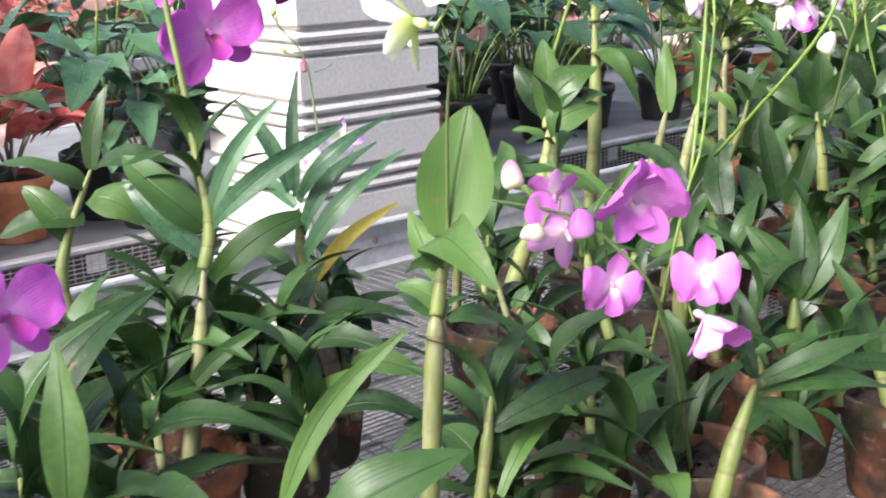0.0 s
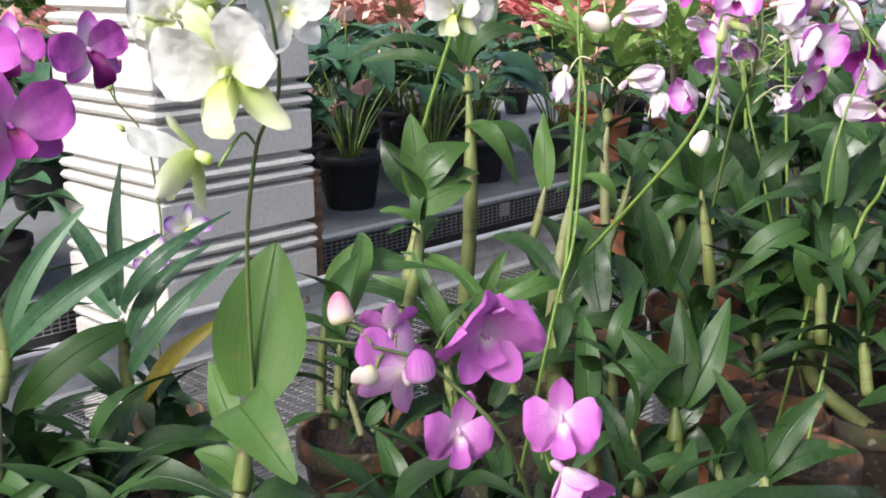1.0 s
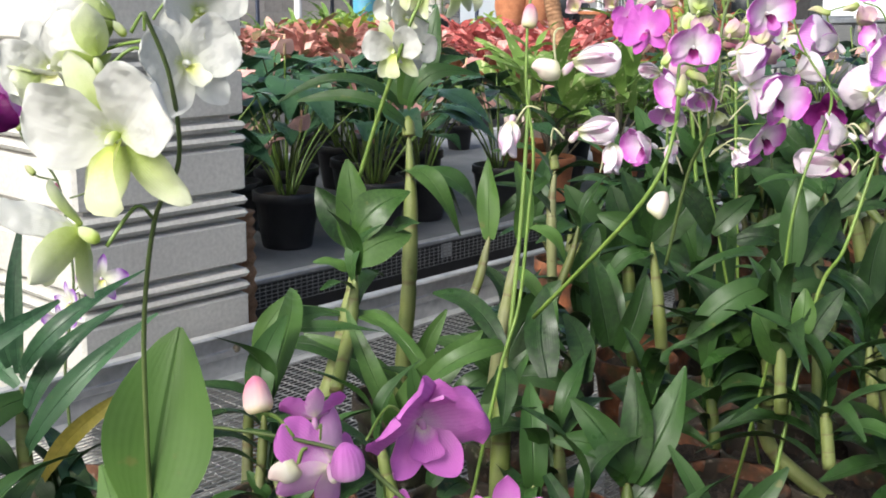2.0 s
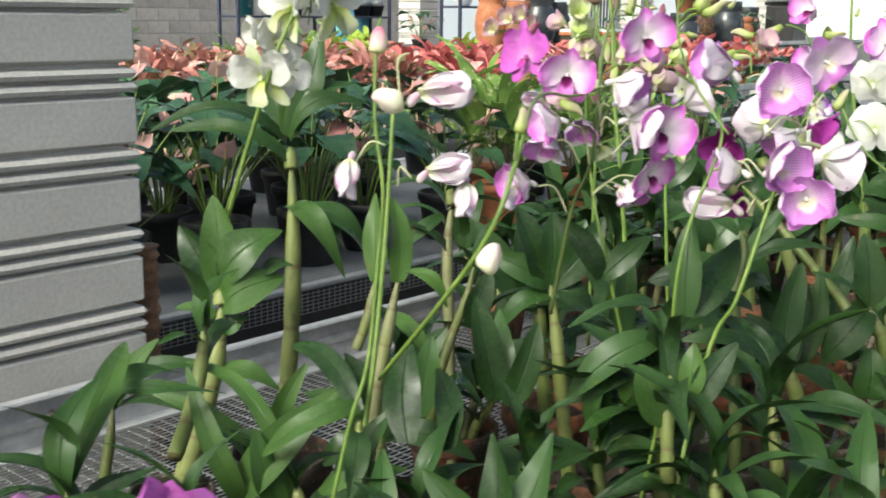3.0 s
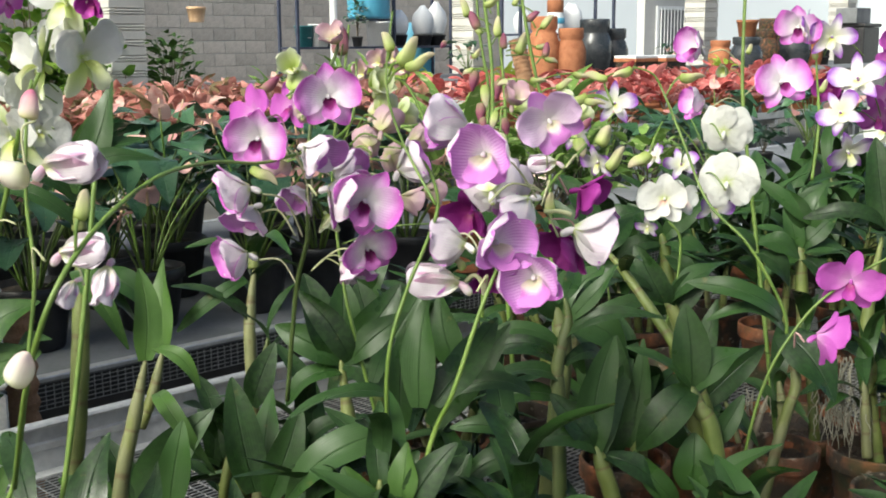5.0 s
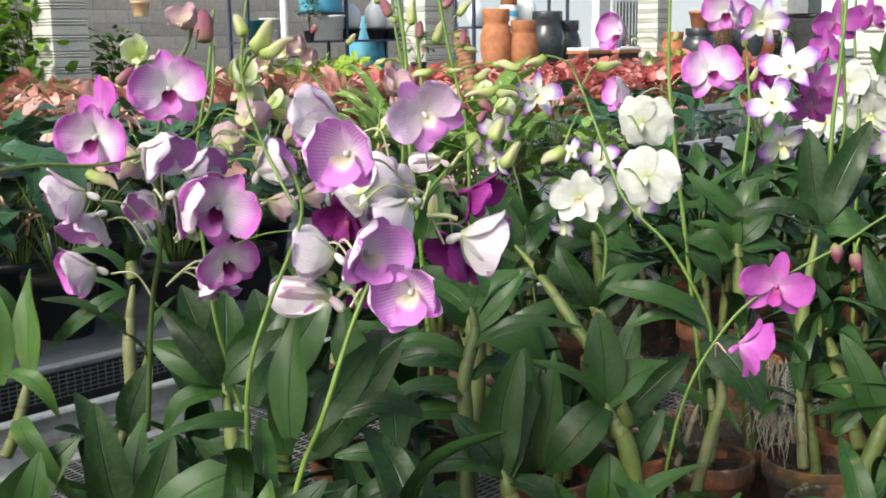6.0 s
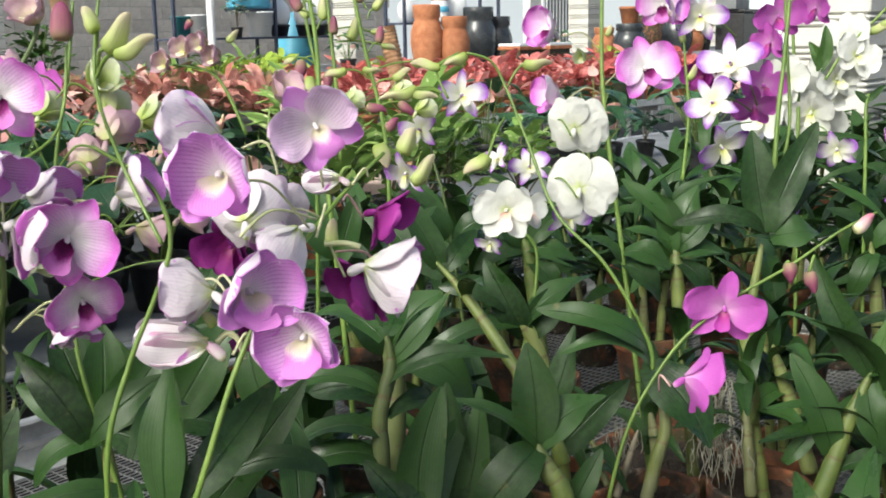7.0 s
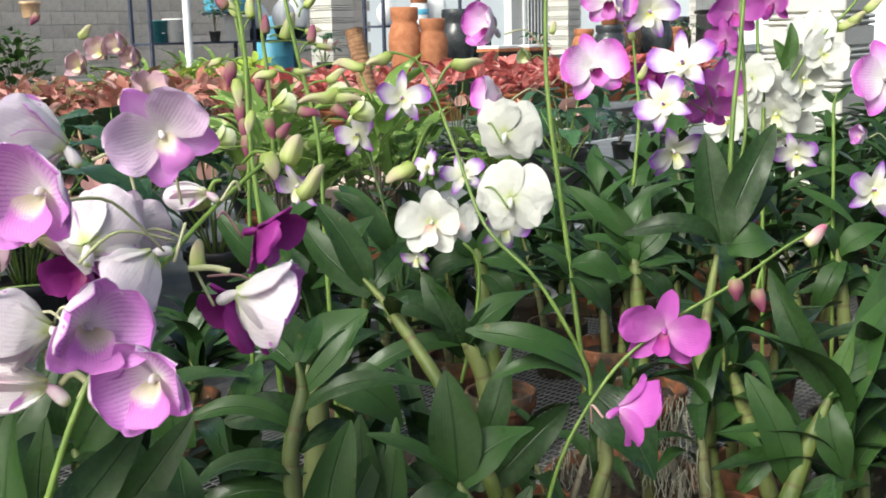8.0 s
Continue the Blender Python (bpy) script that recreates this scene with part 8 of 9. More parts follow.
p.cane([(0.346, 1.045, 0.757), (0.343, 1.065, 0.829)], 0.0063, 0.0052, 4, mat=M_CANE_DARK)
p.tuft((0.137, 1.077, 0.878), 6, 0.095, 36)
p.tuft((0.196, 1.114, 0.823), 6, 0.095, 37)
p.tuft((0.095, 1.116, 0.832), 6, 0.095, 38)
p.tuft((0.245, 1.058, 0.809), 6, 0.095, 39)
p.tuft((0.343, 1.065, 0.829), 6, 0.095, 40)


# ---- potted foliage on the benches behind ----
def pot_profile(r, h):
    return [(0.0, 0.0), (r * 0.70, 0.0), (r * 0.73, 0.005), (r * 0.93, h * 0.82), (r * 1.0, h * 0.83), (r, h * 0.99), (r * 0.98, h), (r * 0.92, h), (r * 0.90, h * 0.9), (r * 0.4, h * 0.88), (0.0, h * 0.89)]


def anthurium(name, seed, label, spathes=2):
    """A black pot with heart-shaped leaves on long stalks and a few spathes."""
    rng = random.Random(seed)
    t = thing(name, Matrix(), label, "anthurium", "anthuriums")
    part("pot", lathe(pot_profile(0.085, 0.14), 24), M_BLACKPOT, t)
    part("soil", lathe([(0.0, 0.128), (0.04, 0.13), (0.078, 0.125)], 18, 0.05, seed), M_MIX, t)
    for i in range(16):
        a = i * 2.4 + rng.uniform(-0.4, 0.4)
        reach = rng.uniform(0.05, 0.19)
        h = 0.14 + rng.uniform(0.14, 0.32) - reach * 0.35
        d = Vector((math.cos(a), math.sin(a), 0))
        top = d * reach + Vector((0, 0, h))
        part("leaf_stalk", tube([d * 0.015 + Vector((0, 0, 0.12)), d * reach * 0.45 + Vector((0, 0, h * 0.7)), top], [0.003, 0.002], 6, 4), M_SPIKE if i % 3 else M_SPIKE_DARK, t)
        flower = i < spathes
        n = rng.uniform(0.11, 0.16) * (0.6 if flower else 1.0)
        tip = top + d * n * 0.85 + Vector((rng.uniform(-0.03, 0.03), rng.uniform(-0.03, 0.03), -n * rng.uniform(0.1, 0.65)))
        if flower:
            tip = top + d * n * 0.6 + Vector((0, 0, n * 0.5))
        lf = part("spathe" if flower else "leaf", blade(top - d * 0.02, tip, n * rng.uniform(0.62, 0.8), (d.x * 0.3, d.y * 0.3, 1), 0.10, 0.15, 0.52, wave=0.2), M_SPATHE if flower else M_LEAF_DARK, t)
        if flower:
            part("spadix", tube([top, top + d * 0.012 + Vector((0, 0, 0.05))], [0.004, 0.0025], 6, 3), M_PEACH, lf)
    return t


def rosette(name, seed, label, mat, pot_mat, leaves=26, size=0.14, spread=0.16, height=0.30, width=0.45, pot=0.07, wild=0.5, whole=False, up=(-0.35, 0.55)):
    """A potted foliage plant: leaves standing out from short stems in whorls."""
    rng = random.Random(seed)
    t = thing(name, Matrix(), label, "foliage plant", "coloured foliage plants")
    ph = pot * 1.7
    part("pot", lathe(pot_profile(pot, ph), 20), pot_mat, t)
    part("soil", lathe([(0.0, ph * 0.9), (pot * 0.88, ph * 0.9)], 14), M_MIX, t)
    crown, wood = [], []
    for i in range(leaves):
        s = i / leaves
        a = i * 2.4 + rng.uniform(-0.3, 0.3)
        d = Vector((math.cos(a), math.sin(a), 0))
        foot = d * spread * rng.uniform(0.15, 0.75) * (1 - 0.45 * s) + Vector((0, 0, ph + (height - ph) * (0.35 + 0.65 * s) * rng.uniform(0.85, 1.1)))
        n = size * rng.uniform(0.75, 1.2)
        tip = foot + d * n * rng.uniform(0.55, 0.95) + Vector((rng.uniform(-1, 1) * wild * 0.04, rng.uniform(-1, 1) * wild * 0.04, n * rng.uniform(*up)))
        lf = (blade(foot, tip, n * width * rng.uniform(0.85, 1.2), (rng.uniform(-0.3, 0.3) - d.x * 0.2, rng.uniform(-0.3, 0.3) - d.y * 0.2, 1), 0.10, 0.18, 0.7, 5, 8, 0.3))
        crown.append(lf)
        if i % 4 == 0:
            wood.append(tube([Vector((0, 0, ph * 0.9)), foot * 0.5 + Vector((0, 0, ph * 0.5)), foot], [0.004, 0.002], 6, 3))
    tagged(part("branch", joined(wood), M_OLDCANE, t), "", "", "", "stuff")
    if whole:
        uvd = joined(crown)
        tagged(part("foliage", uvd, mat, t), "", "", "", "stuff")
    else:
        for lf in crown:
            part("leaf", lf, mat, t)
    return t


rng = random.Random(11)


def leafy_orchid(seed, label, canes=4, tall=0.16, long=0.13):
    """A young orchid without flowers: short canes with leaves in two rows, in a clay pot."""
    rg = random.Random(seed)
    t = Plant(0, 0, label, 0.125, 0.115, z=0.0)
    for c in range(canes):
        a = rg.uniform(0, 6.28)
        foot = Vector((math.cos(a), math.sin(a), 0)) * rg.uniform(0.005, 0.035) + Vector((0, 0, 0.085))
        lean = Vector((math.cos(a), math.sin(a), 0)) * rg.uniform(0.01, 0.06)
        h = tall * rg.uniform(0.7, 1.15)
        top = foot + lean + Vector((0, 0, h))
        t.cane([foot, foot.lerp(top, 0.5) - lean * 0.1, top], 0.0075, 0.0055, 5, M_SHEATH if c % 3 == 1 else None)
        plane = rg.uniform(0, 3.14)
        n = rg.randint(5, 7)
        for i in range(n):
            s = 0.45 + 0.55 * i / (n - 1)
            d = Vector((math.cos(plane + math.pi * (i % 2)), math.sin(plane + math.pi * (i % 2)), 0))
            d.rotate(Euler((0, 0, rg.uniform(-0.5, 0.5))))
            b = foot.lerp(top, s)
            k = long * rg.uniform(0.75, 1.2)
            rise = rg.uniform(0.15, 0.5) if i < n - 2 else rg.uniform(0.7, 1.6)
            tip = b + (d + Vector((0, 0, rise))).normalized() * k
            t.leaf(b, tip, k * rg.uniform(0.22, 0.30), (-d.x * rise, -d.y * rise, 1.0), rg.uniform(0.08, 0.26), 0.3)
    return t.root


fill_low = [leafy_orchid(s, "young leafy orchid without flowers in a clay pot", 4, 0.10, 0.135) for s in (2, 3, 4)]
fill_high = [leafy_orchid(s, "leafy orchid without flowers in a clay pot", 4, 0.19, 0.155) for s in (7, 8, 9)]


taken = [q for q in POT_PLACES if q != (0, 0)]


def spread_out(protos, spots, z, jitter=0.04, scale=(0.9, 1.12), clear=0.0):
    """Copies of the prototypes on a list of plan places; the prototypes themselves take the first ones."""
    used = []
    spots = [q for q in spots if clear <= 0 or all((W(*q) - Vector((x, y, 0))).length > clear for x, y in taken)]
    for i, (u, v) in enumerate(spots):
        src = protos[i % len(protos)]
        m = plot(u + rng.uniform(-jitter, jitter), v + rng.uniform(-jitter, jitter), z, rng.uniform(0, 360))
        k = rng.uniform(*scale)
        if src in used:
            c = copy_thing(src, m)
            c.scale = (k, k, k)
        else:
            src.matrix_basis = m
            used.append(src)


spots = []
for i in range(14):
    for k in range(6):
        u, v = -2.1 + 0.30 * i + 0.15 * (k % 2), -1.2 + 0.2 * k
        if v > -0.5 and u < 0.1 or u < -0.72:
            continue
        spots.append((u, v))
spread_out(fill_low, [q for q in spots if q[0] < 0.2] + [(-1.45, -0.58), (-1.66, -0.85), (-1.28, -1.0), (-1.75, -0.55), (-1.5, -1.08), (-1.1, -1.12), (-1.9, -0.85), (-1.6, -0.3), (-1.95, -0.35)], 0.70, 0.015, clear=0.115)
spread_out(fill_high, [q for q in spots if q[0] >= 0.2] + [(2.3 + 0.3 * i, -0.9 + 0.25 * k) for i in range(7) for k in range(4)], 0.70, 0.02, clear=0.115)
dark = [anthurium("anthurium", s, "dark green anthurium with pink spathes in a black pot", 2 + s % 3) for s in (3, 8, 14)]
spread_out(dark, [(u * 0.245 - 0.42, v) for v in (0.58, 0.86) for u in range(0, 6)] + [(u * 0.3 - 0.45, v) for v in (1.18, 1.55) for u in range(0, 6)], 0.736)
spread_out([copy_thing(dark[0], Matrix())], [(-0.95, 0.62)], 0.736)
for u, v in [(-1.25 - 0.28 * i, 0.58 + 0.36 * k) for i in range(7) for k in (0,)]:
    c = copy_thing(dark[rng.randrange(3)], plot(u + rng.uniform(-0.05, 0.05), v, 0.736, rng.uniform(0, 360)))
for u, v in ((2.6, 0.72), (3.05, 1.0), (3.5, 0.75), (2.95, 1.5), (3.9, 1.0)):
    copy_thing(dark[int(u * 10) % 3], plot(u, v, 0.736, 90 * u))
salmon = [rosette("coleus", s, "salmon and green mottled foliage plant in a dark pot", M_SALMON, M_BLACKPOT, 40, 0.125, 0.22, 0.30, 0.52, up=(-0.3, 1.0)) for s in (5, 9)]
spread_out(salmon, [(0.2 + 0.36 * i, 3.2) for i in range(10)], 0.751)
salmon_far = [rosette("coleus", s, "salmon and green mottled foliage plant in a dark pot", M_SALMON, M_BLACKPOT, 54, 0.125, 0.22, 0.31, 0.52, whole=True, up=(-0.3, 1.0)) for s in (15, 19)]
spread_out(salmon_far, [(0.2 + 0.36 * i, 3.56 + 0.36 * k) for k in range(4) for i in range(10)], 0.751)
red = [rosette("red_bromeliad", s, "red leafed foliage plant in a clay pot", M_RED, M_TERRA, 24, 0.18, 0.14, 0.27, 0.36, 0.075, up=(-0.2, 0.8)) for s in (6, 12)]
spread_out(red, [(3.9 + 0.38 * i, 3.2) for i in range(13)], 0.751)
red_far = [rosette("red_bromeliad", s, "red leafed foliage plant in a clay pot", M_RED, M_TERRA, 30, 0.18, 0.14, 0.29, 0.36, 0.075, whole=True, up=(-0.2, 0.8)) for s in (16, 22)]
spread_out(red_far, [(3.9 + 0.38 * i, 3.6 + 0.4 * k) for k in range(3) for i in range(14)], 0.751)
lime = [rosette("lime_foliage", 21, "lime green foliage plant in a clay pot", M_LEAF_LIME, M_TERRA, 44, 0.15, 0.2, 0.40, 0.40, whole=True)]
spread_out(lime, [(3.75 + 0.3 * i, 4.60 + 0.1 * (i % 2)) for i in range(4)] + [(5.6, 4.6), (9.0, 4.7)], 0.751, 0.04, (0.95, 1.1))
var = [rosette("speckled_foliage", 33, "yellow speckled foliage plant in a black pot", M_LEAF_VAR, M_BLACKPOT, 46, 0.09, 0.14, 0.34, 0.5, whole=True)]
spread_out(var, [(1.18, 0.50), (1.42, 0.46), (1.55, 0.6), (1.85, 0.5), (1.6, 0.85), (1.35, 0.8)], 0.736)
green = [rosette("green_shrub", 41, "green leafy shrub in a black pot", M_LEAF_BRIGHT, M_BLACKPOT, 90, 0.12, 0.30, 0.75, 0.45, 0.12, whole=True)]
spread_out(green, [(2.6, 7.3), (3.2, 7.9), (2.2, 7.9), (3.0, 8.6), (1.6, 8.2), (5.2, 12.5), (6.3, 12.6), (7.4, 12.6)], 0.0, 0.1, (1.6, 2.1))
bright = [rosette("garden_shrub", 43, "bright green leafy shrub in a black pot", M_SHRUB, M_BLACKPOT, 150, 0.11, 0.34, 0.85, 0.5, 0.12, whole=True)]
spread_out(bright, [(2.75, 7.6), (3.2, 7.9), (3.45, 7.4), (2.3, 7.7)], 0.0, 0.05, (1.85, 2.2))
silver = [rosette("silver_foliage", 47, "silvery green foliage plant in a clay pot", M_LEAF_VAR, M_TERRA, 34, 0.14, 0.16, 0.36, 0.28, whole=True, up=(0.1, 0.9))]
spread_out(silver, [(3.6 + 0.33 * i, 5.0 + 0.05 * (i % 2)) for i in range(4)] + [(1.02, 0.45), (1.3, 0.47), (1.16, 0.72)], 0.751, 0.04, (1.0, 1.2))


# ---- far pots, shelf and pails ----
def single(name, me, mat, m, label, category, group="", kind=""):
    ob = part(name, me, mat, None)
    ob.matrix_basis = m
    return tagged(ob, label, category, group, kind)


def urn(u, v, r, h, mat, label):
    return single("garden_urn", lathe([(0, 0), (r * 0.75, 0), (r * 0.8, 0.02), (r, h * 0.35), (r * 0.98, h * 0.55), (r * 0.8, h * 0.72), (r * 0.72, h * 0.76), (r * 0.82, h * 0.80), (r * 0.84, h * 0.97), (r * 0.8, h), (r * 0.7, h), (r * 0.68, h * 0.8)], 24), mat, plot(u, v, 1.001), label, "urn", "far clay pots")


urn(7.95, 6.2, 0.17, 0.62, M_TERRA, "tall orange terracotta urn on a display table")
urn(8.15, 6.0, 0.16, 0.50, M_TERRA, "orange terracotta urn on a display table")
urn(8.80, 6.2, 0.20, 0.60, M_DARKGLAZE, "dark glazed garden vase on a display table")
urn(9.15, 6.2, 0.16, 0.50, M_DARKGLAZE, "dark glazed garden vase on a display table")
urn(11.1, 5.7, 0.20, 0.40, M_DARKGLAZE, "dark stoneware pot on a display table")
urn(11.9, 5.9, 0.17, 0.50, M_TERRA_OLD, "brown clay pot on a display table")
urn(12.6, 5.9, 0.22, 0.56, M_DARKGLAZE, "dark stoneware pot on a display table")
single("clay_pot", lathe(pot_profile(0.13, 0.20), 22), M_TERRA, plot(11.1, 5.7, 1.402), "small orange clay pot stacked on a stoneware pot", "pot", "far clay pots")
for u, v in ((8.75, 5.6), (9.15, 5.5)):
    pl = thing("planter_box", plot(u, v, 1.001), "brown clay planter box on a display table", "planter", "far clay pots")
    part("box", boxes((-0.19, 0.19, -0.13, 0.13, 0, 0.15), bevel=0.012), M_TERRA_OLD, pl)
    part("rim", boxes((-0.205, 0.205, -0.145, 0.145, 0.145, 0.18), bevel=0.008), M_TERRA, pl)
shelf = thing("metal_shelf", plot(8.9, 10.5), "dark blue metal shelf in front of the block wall", "shelf")
for x in (-0.90, 0.80, 1.93):
    for y in (0.0, 0.4):
        part("post", boxes((x - 0.02, x + 0.02, y - 0.02, y + 0.02, 0, 2.4), bevel=0.003), M_NAVY, shelf)
for x0, x1, z in ((-0.90, 1.93, 0.55), (-0.90, 1.93, 1.28), (0.30, 0.80, 1.66)):
    part("shelf_board", boxes((x0, x1, -0.03, 0.43, z, z + 0.03), bevel=0.004), M_NAVY, shelf)


def pail(u, v, z, r, h, mat, label):
    p = thing("pail", plot(u, v, z), label, "bucket", "pails")
    part("body", lathe([(0, 0), (r * 0.8, 0), (r * 0.97, h * 0.92), (r * 1.06, h * 0.93), (r * 1.06, h), (r * 0.95, h), (r * 0.93, h * 0.9)], 24), mat, p)
    part("handle", tube([(r, 0, h * 0.9), (r * 0.7, 0, h * 0.55), (0, -r * 1.02, h * 0.42), (-r * 0.7, 0, h * 0.55), (-r, 0, h * 0.9)], [0.005, 0.005], 6, 5), M_STEEL, p)
    return p


pail(8.40, 10.55, 1.31, 0.14, 0.30, M_WHITEPLASTIC, "white plastic pail on a metal shelf")
pail(8.20, 10.62, 1.31, 0.13, 0.28, M_TEAL, "teal plastic pail on a metal shelf")
pail(8.66, 10.7, 1.31, 0.12, 0.24, M_DARKGLAZE, "black plastic pail on a metal shelf")
pail(9.5, 10.6, 1.31, 0.19, 0.34, M_WHITEPLASTIC, "white plastic pail on a metal shelf")
bloom = rosette("flowering_shrub", 61, "green pot plant with white and red blossoms on a metal shelf", M_LEAF_DARK, M_BLACKPOT, 46, 0.12, 0.16, 0.62, 0.35, 0.08, whole=True, up=(-0.3, 0.6))
rg = random.Random(8)
for k in range(16):
    a, h = rg.uniform(0, 6.28), rg.uniform(0.28, 0.66)
    q = Vector((math.cos(a), math.sin(a), 0)) * rg.uniform(0.06, 0.17) + Vector((0, 0, h))
    part("blossom", joined([blade(q, q + Vector((math.cos(b), math.sin(b), 0.5)) * 0.045, 0.03, (0, 0, 1), 0.1, 0.2, 0.7, 3, 4) for b in (0.2, 1.5, 2.7, 4.0, 5.2)]), P_WHITE if h < 0.55 else M_RED, bloom)
bloom.matrix_basis = plot(9.02, 10.5, 1.31)


def sack(u, v, z, w, h, seed, label):
    """A filled white bag: a slumped cushion with creases and a gathered top."""
    rg = random.Random(seed)
    f = [rg.uniform(0, 6.28) for _ in range(4)]
    verts, faces = [], []
    for k in range(13):
        s = k / 12
        r = w / 2 * (0.82 + 0.30 * math.sin(math.pi * min(1.0, s * 1.15))) * (1.0 if s < 0.72 else 1.0 - 0.62 * ((s - 0.72) / 0.28) ** 1.5)
        for i in range(20):
            a = 2 * math.pi * i / 20
            q = r * (1 + 0.07 * math.sin(3 * a + f[0] + 2 * s) + 0.05 * math.sin(7 * a + f[1]) * s)
            verts.append((q * math.cos(a), 0.7 * q * math.sin(a), h * s * (1 + 0.06 * math.sin(2 * a + f[2]) * s)))
    for k in range(12):
        for i in range(20):
            j = (i + 1) % 20
            faces.append((k * 20 + i, k * 20 + j, k * 20 + 20 + j, k * 20 + 20 + i))
    faces += [tuple(range(19, -1, -1)), tuple(range(240, 260))]
    return single("sack", mesh_of("sack", verts, faces), M_WHITEPLASTIC, plot(u, v, z), label, "sack", "white sacks")


for u, k in ((9.95, 0), (10.45, 1), (10.72, 2)):
    single("black_pot", lathe(pot_profile(0.15, 0.16), 20), M_BLACKPOT, plot(u, 10.7, 1.311), "black plastic pot under a white sack", "pot", "black pots on the shelf")
    sack(u, 10.7, 1.472, 0.34, 0.34 + 0.06 * k, k, "white sack resting on a black pot")
rack = thing("metal_rack", plot(11.7, 9.0), "dark metal rack behind the clay urns", "rack")
for x in (-1.0, 1.1):
    for y in (0.0, 0.35):
        part("post", boxes((x - 0.02, x + 0.02, y - 0.02, y + 0.02, 0, 2.3), bevel=0.003), M_NAVY, rack)
for z in (0.8, 1.44):
    part("shelf_board", boxes((-1.0, 1.1, -0.02, 0.37, z, z + 0.03), bevel=0.004), M_NAVY, rack)
sack(10.95, 9.17, 1.471, 0.30, 0.34, 5, "white sack on a dark metal rack")
sack(12.02, 9.17, 1.471, 0.36, 0.42, 6, "white sack on a dark metal rack")
jug = thing("plastic_bottle", plot(11.62, 9.15, 1.471), "white plastic bottle with a blue band and an orange cap", "bottle")
part("body", lathe([(0, 0), (0.12, 0), (0.13, 0.02), (0.13, 0.24), (0.11, 0.30)], 20), M_WHITEPLASTIC, jug)
part("band", lathe([(0.131, 0.14), (0.135, 0.145), (0.135, 0.215), (0.131, 0.22)], 20), M_BLUE, jug)
part("cap", lathe([(0.11, 0.30), (0.12, 0.31), (0.12, 0.46), (0.11, 0.48), (0, 0.48)], 20), M_TERRA, jug)
bin_box = thing("storage_bin", plot(13.75, 5.6, 1.001, 4), "black plastic storage bin on a display table", "bin")
part("body", boxes((-0.27, 0.27, -0.2, 0.2, 0, 0.52), bevel=0.02), M_BLACKPOT, bin_box)
part("lid", boxes((-0.29, 0.29, -0.22, 0.22, 0.522, 0.57), bevel=0.015), M_BLACKPOT, bin_box)
single("tray_crate", boxes((-0.2, 0.2, -0.15, 0.15, 0, 0.2), bevel=0.01), M_BOARD, plot(13.6, 5.6, 1.573), "grey plastic crate on a storage bin", "crate")
single("white_post", tube([(0, 0, 0), (0, 0, 1.5), (0, 0, 3.2)], [0.045, 0.045], 14, 2), M_WHITEPLASTIC, plot(7.40, 9.0), "slim white painted post before the far wall", "post")
single("water_drum", lathe([(0, 0), (0.28, 0), (0.30, 0.04), (0.30, 0.3), (0.31, 0.32), (0.30, 0.34), (0.30, 0.86), (0.27, 0.9), (0, 0.9)], 28), M_BLUE, plot(9.42, 10.72, 1.692), "light blue plastic drum on a metal shelf", "drum")
single("water_drum", lathe([(0, 0), (0.28, 0), (0.30, 0.04), (0.30, 0.3), (0.31, 0.32), (0.30, 0.34), (0.30, 0.86), (0.27, 0.9), (0, 0.9)], 28), M_BLUE, plot(10.75, 11.2, 0.75), "light blue plastic drum beside the shelf", "drum")
single("coir_pole", tube([W(2.29, 1.31, 0.737), W(2.30, 1.39, 1.06), W(2.30, 1.48, 1.38)], lambda s: 0.034 + 0.003 * math.sin(s * 240), 14, 60), M_COIR, Matrix(), "leaning brown coir-wrapped plant support pole", "support pole")
single("coir_post", tube([(0, 0, 0), (0, 0, 0.5), (0, 0, 0.955)], lambda s: 0.026 + 0.003 * math.sin(s * 190), 14, 60), M_COIR, plot(-0.44, 0.13), "short post wrapped in brown coir rope", "post")
single("clay_bowl", lathe([(0, 0), (0.10, 0), (0.15, 0.08), (0.165, 0.085), (0.165, 0.11), (0.155, 0.112), (0.145, 0.09), (0.0, 0.085)], 28), M_PALEBOWL, plot(2.1, 1.34, 0.736), "wide pale clay bowl on the boards", "bowl")
single("violet_pot", lathe(pot_profile(0.09, 0.13), 22), M_LILACPOT, plot(1.15, 3.1, 0.751), "violet plastic flower pot on the low bench", "pot")

green_low = [rosette("green_foliage", 52, "bushy dark green foliage plant in a black pot", M_LEAF_DARK, M_BLACKPOT, 26, 0.15, 0.15, 0.30, 0.40, whole=True, up=(-0.5, 0.4))]
spread_out(green_low, [(3.2 + 0.36 * i, 1.25 + 0.4 * k) for i in range(3) for k in range(2)] + [(2.75, 1.6)] + [(1.2 + 0.27 * i, 1.5) for i in range(3)], 0.736, 0.05, (0.7, 0.9))
# the left part of the benches behind the column
for i in range(9):
    for k in range(3):
        src = (red_far, green_low, salmon_far, green_low)[(i * 2 + k) % 4]
        copy_thing(src[0], plot(-1.35 - 0.26 * i + rng.uniform(-0.06, 0.06), 0.72 + 0.42 * k, 0.736, rng.uniform(0, 360)))
for i in range(10):
    for k in range(3):
        copy_thing((red_far, salmon_far)[(i + k) % 2][0], plot(-0.2 - 0.38 * i, 3.25 + 0.5 * k, 0.751, rng.uniform(0, 360)))

for i in range(9):
    copy_thing((green_low, red_far, green_low)[i % 3][0], plot(-0.92 - 0.24 * i, 0.47 + 0.08 * (i % 2), 0.736, 77 * i))
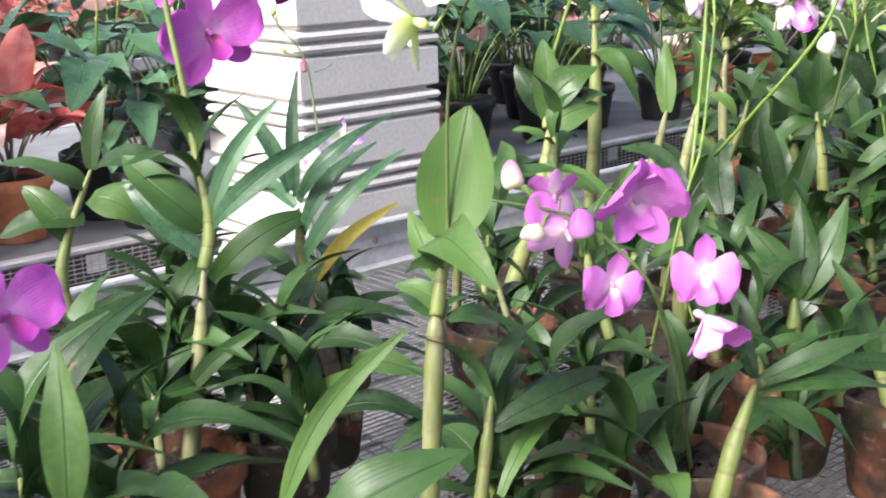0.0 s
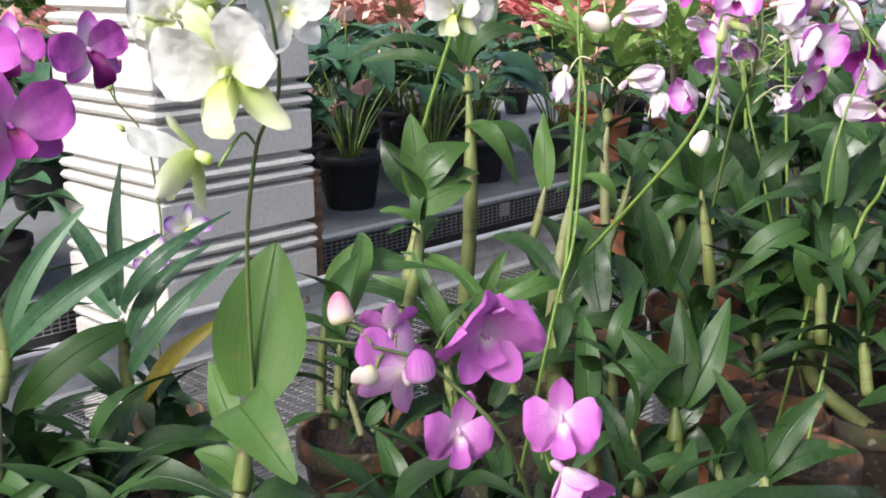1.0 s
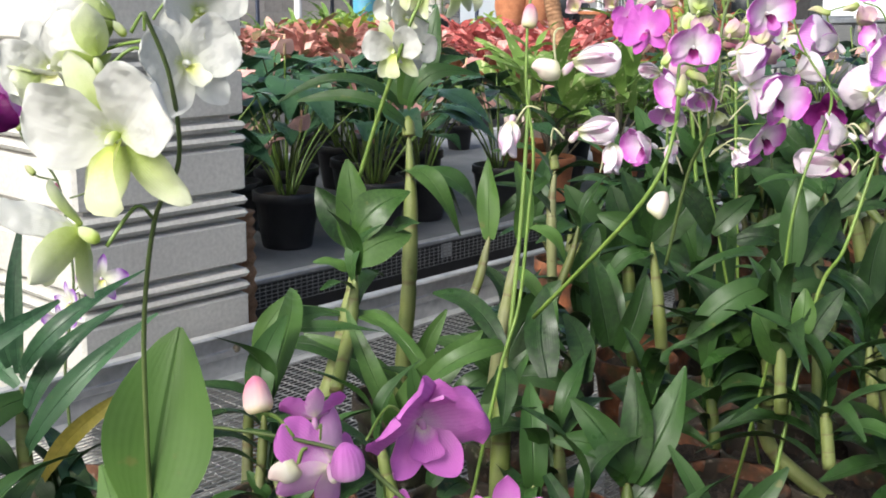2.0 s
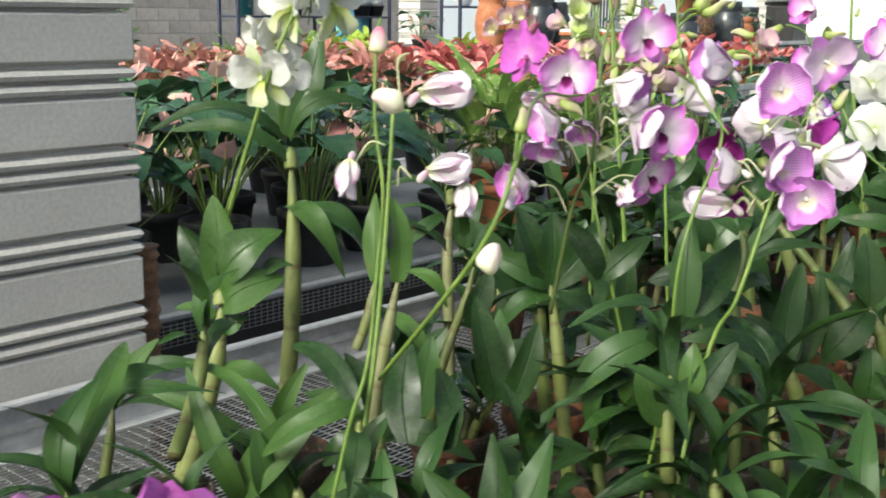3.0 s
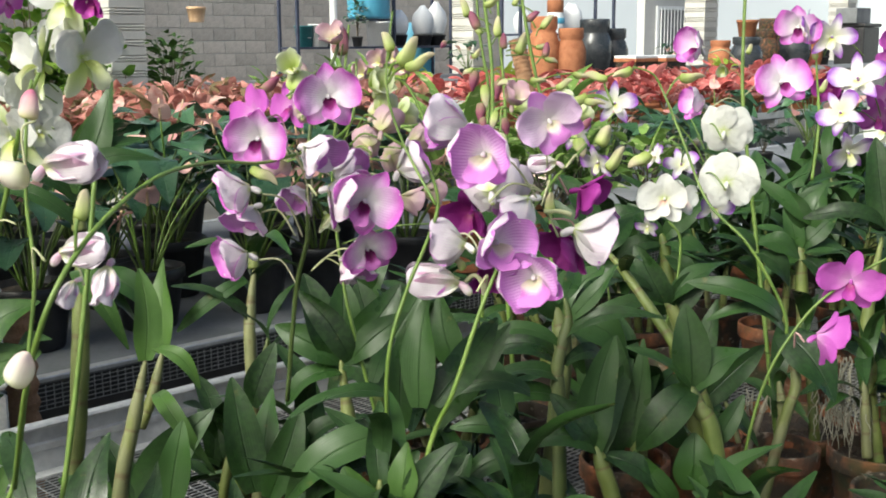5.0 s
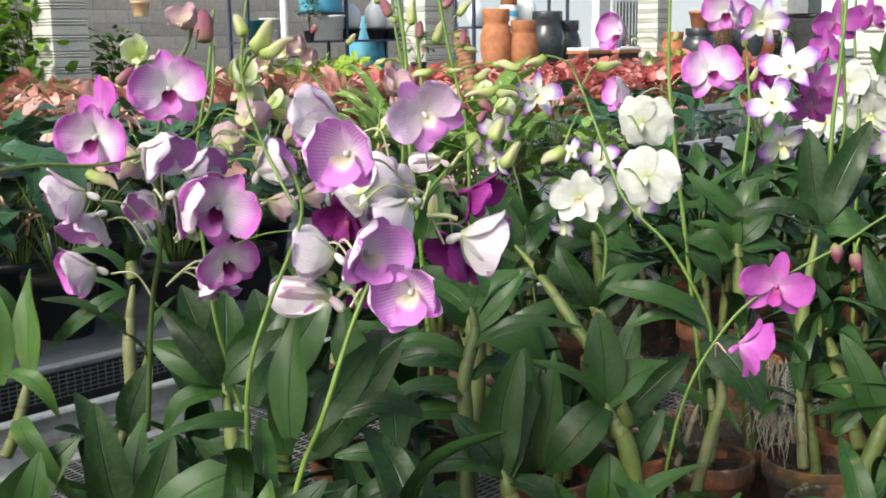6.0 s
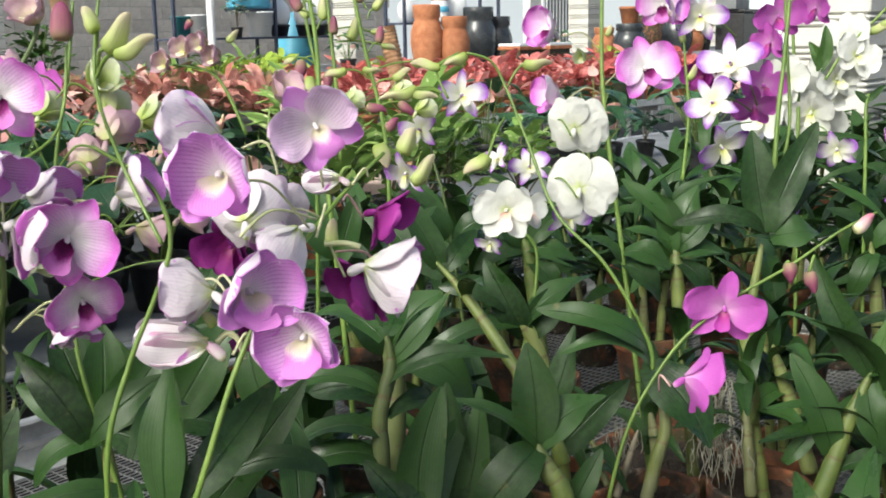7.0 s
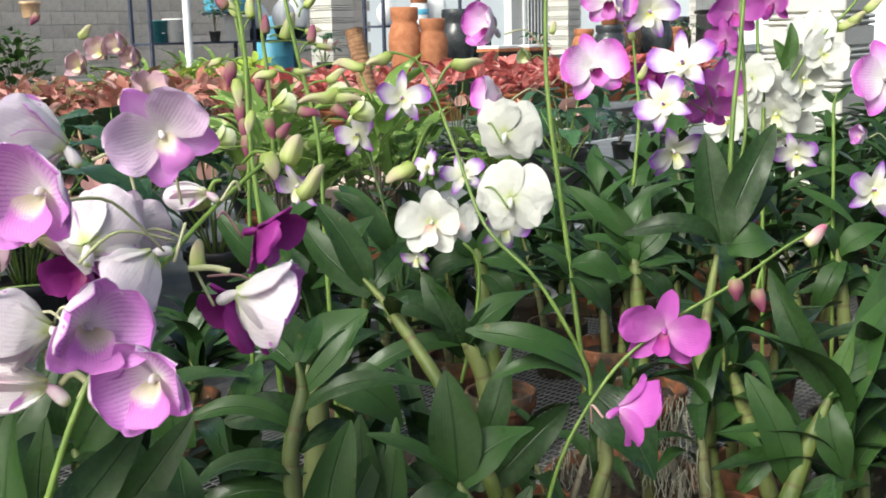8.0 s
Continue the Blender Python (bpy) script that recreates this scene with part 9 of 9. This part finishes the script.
# more on the far table, and the white house beyond
for u, v, k in ((6.3, 5.7, 0.9), (10.0, 6.0, 0.8), (13.4, 5.9, 1.0), (14.6, 6.1, 0.9)):
    c = copy_thing(dark[1], plot(u, v, 1.001, 40 * u))
    c.scale = (k, k, k)
for u, v in ((8.75, 5.6), (9.15, 5.5)):
    single("tray", boxes((-0.2, 0.2, -0.14, 0.14, 0, 0.03), bevel=0.008), M_WHITEPLASTIC, plot(u, v, 1.182), "white plastic tray on a planter box", "tray", "trays")
for i in range(6):
    urn(11.4 + 0.62 * i, 6.25 - 0.25 * (i % 2), 0.15 + 0.03 * (i % 3), 0.36 + 0.14 * (i % 3), (M_TERRA, M_DARKGLAZE, M_TERRA_OLD)[i % 3], "clay garden pot on a display table")
house = thing("far_house", plot(20.5, 13.2), "white rendered house with barred windows beyond the nursery", "house")
part("wall", boxes((-1.1, 1.0, 0, 0.2, 0, 2.7)), M_PLASTER, house)
part("roof", boxes((-1.3, 1.2, -0.3, 3.0, 2.7, 2.85)), M_NAVY, house)
for x in (-0.1,):
    win = part("window", boxes((x - 0.6, x + 0.6, -0.05, -0.004, 0.9, 2.1), bevel=0.01), M_WHITEPLASTIC, house)
    part("pane", boxes((x - 0.52, x + 0.52, -0.062, -0.052, 0.98, 2.02)), M_BOARD, win)
    for i in range(9):
        part("bar", boxes((x - 0.5 + 0.125 * i, x - 0.48 + 0.125 * i, -0.09, -0.07, 0.95, 2.05)), M_WHITEPLASTIC, win)
hang = thing("hanging_pot", plot(4.19, 6.88, 1.55), "peach plastic pot hanging on wires", "hanging pot")
part("pot", lathe(pot_profile(0.085, 0.13), 22), M_PEACH, hang)
for a in (0, 2.1, 4.2):
    part("wire", tube([(0.08 * math.cos(a), 0.08 * math.sin(a), 0.12), (0, 0, 0.6), (0, 0, 1.5)], [0.003, 0.003], 5, 4), M_STEEL, hang)

# blocks of the far wall
for row in range(3, 12):
    for i in range(29):
        b = new("block", block_shape)
        b.parent = wall
        b.matrix_basis = pose(4.2 + 0.4 * i + 0.2 * (row % 2) - 0.02, 0, row * 0.2)
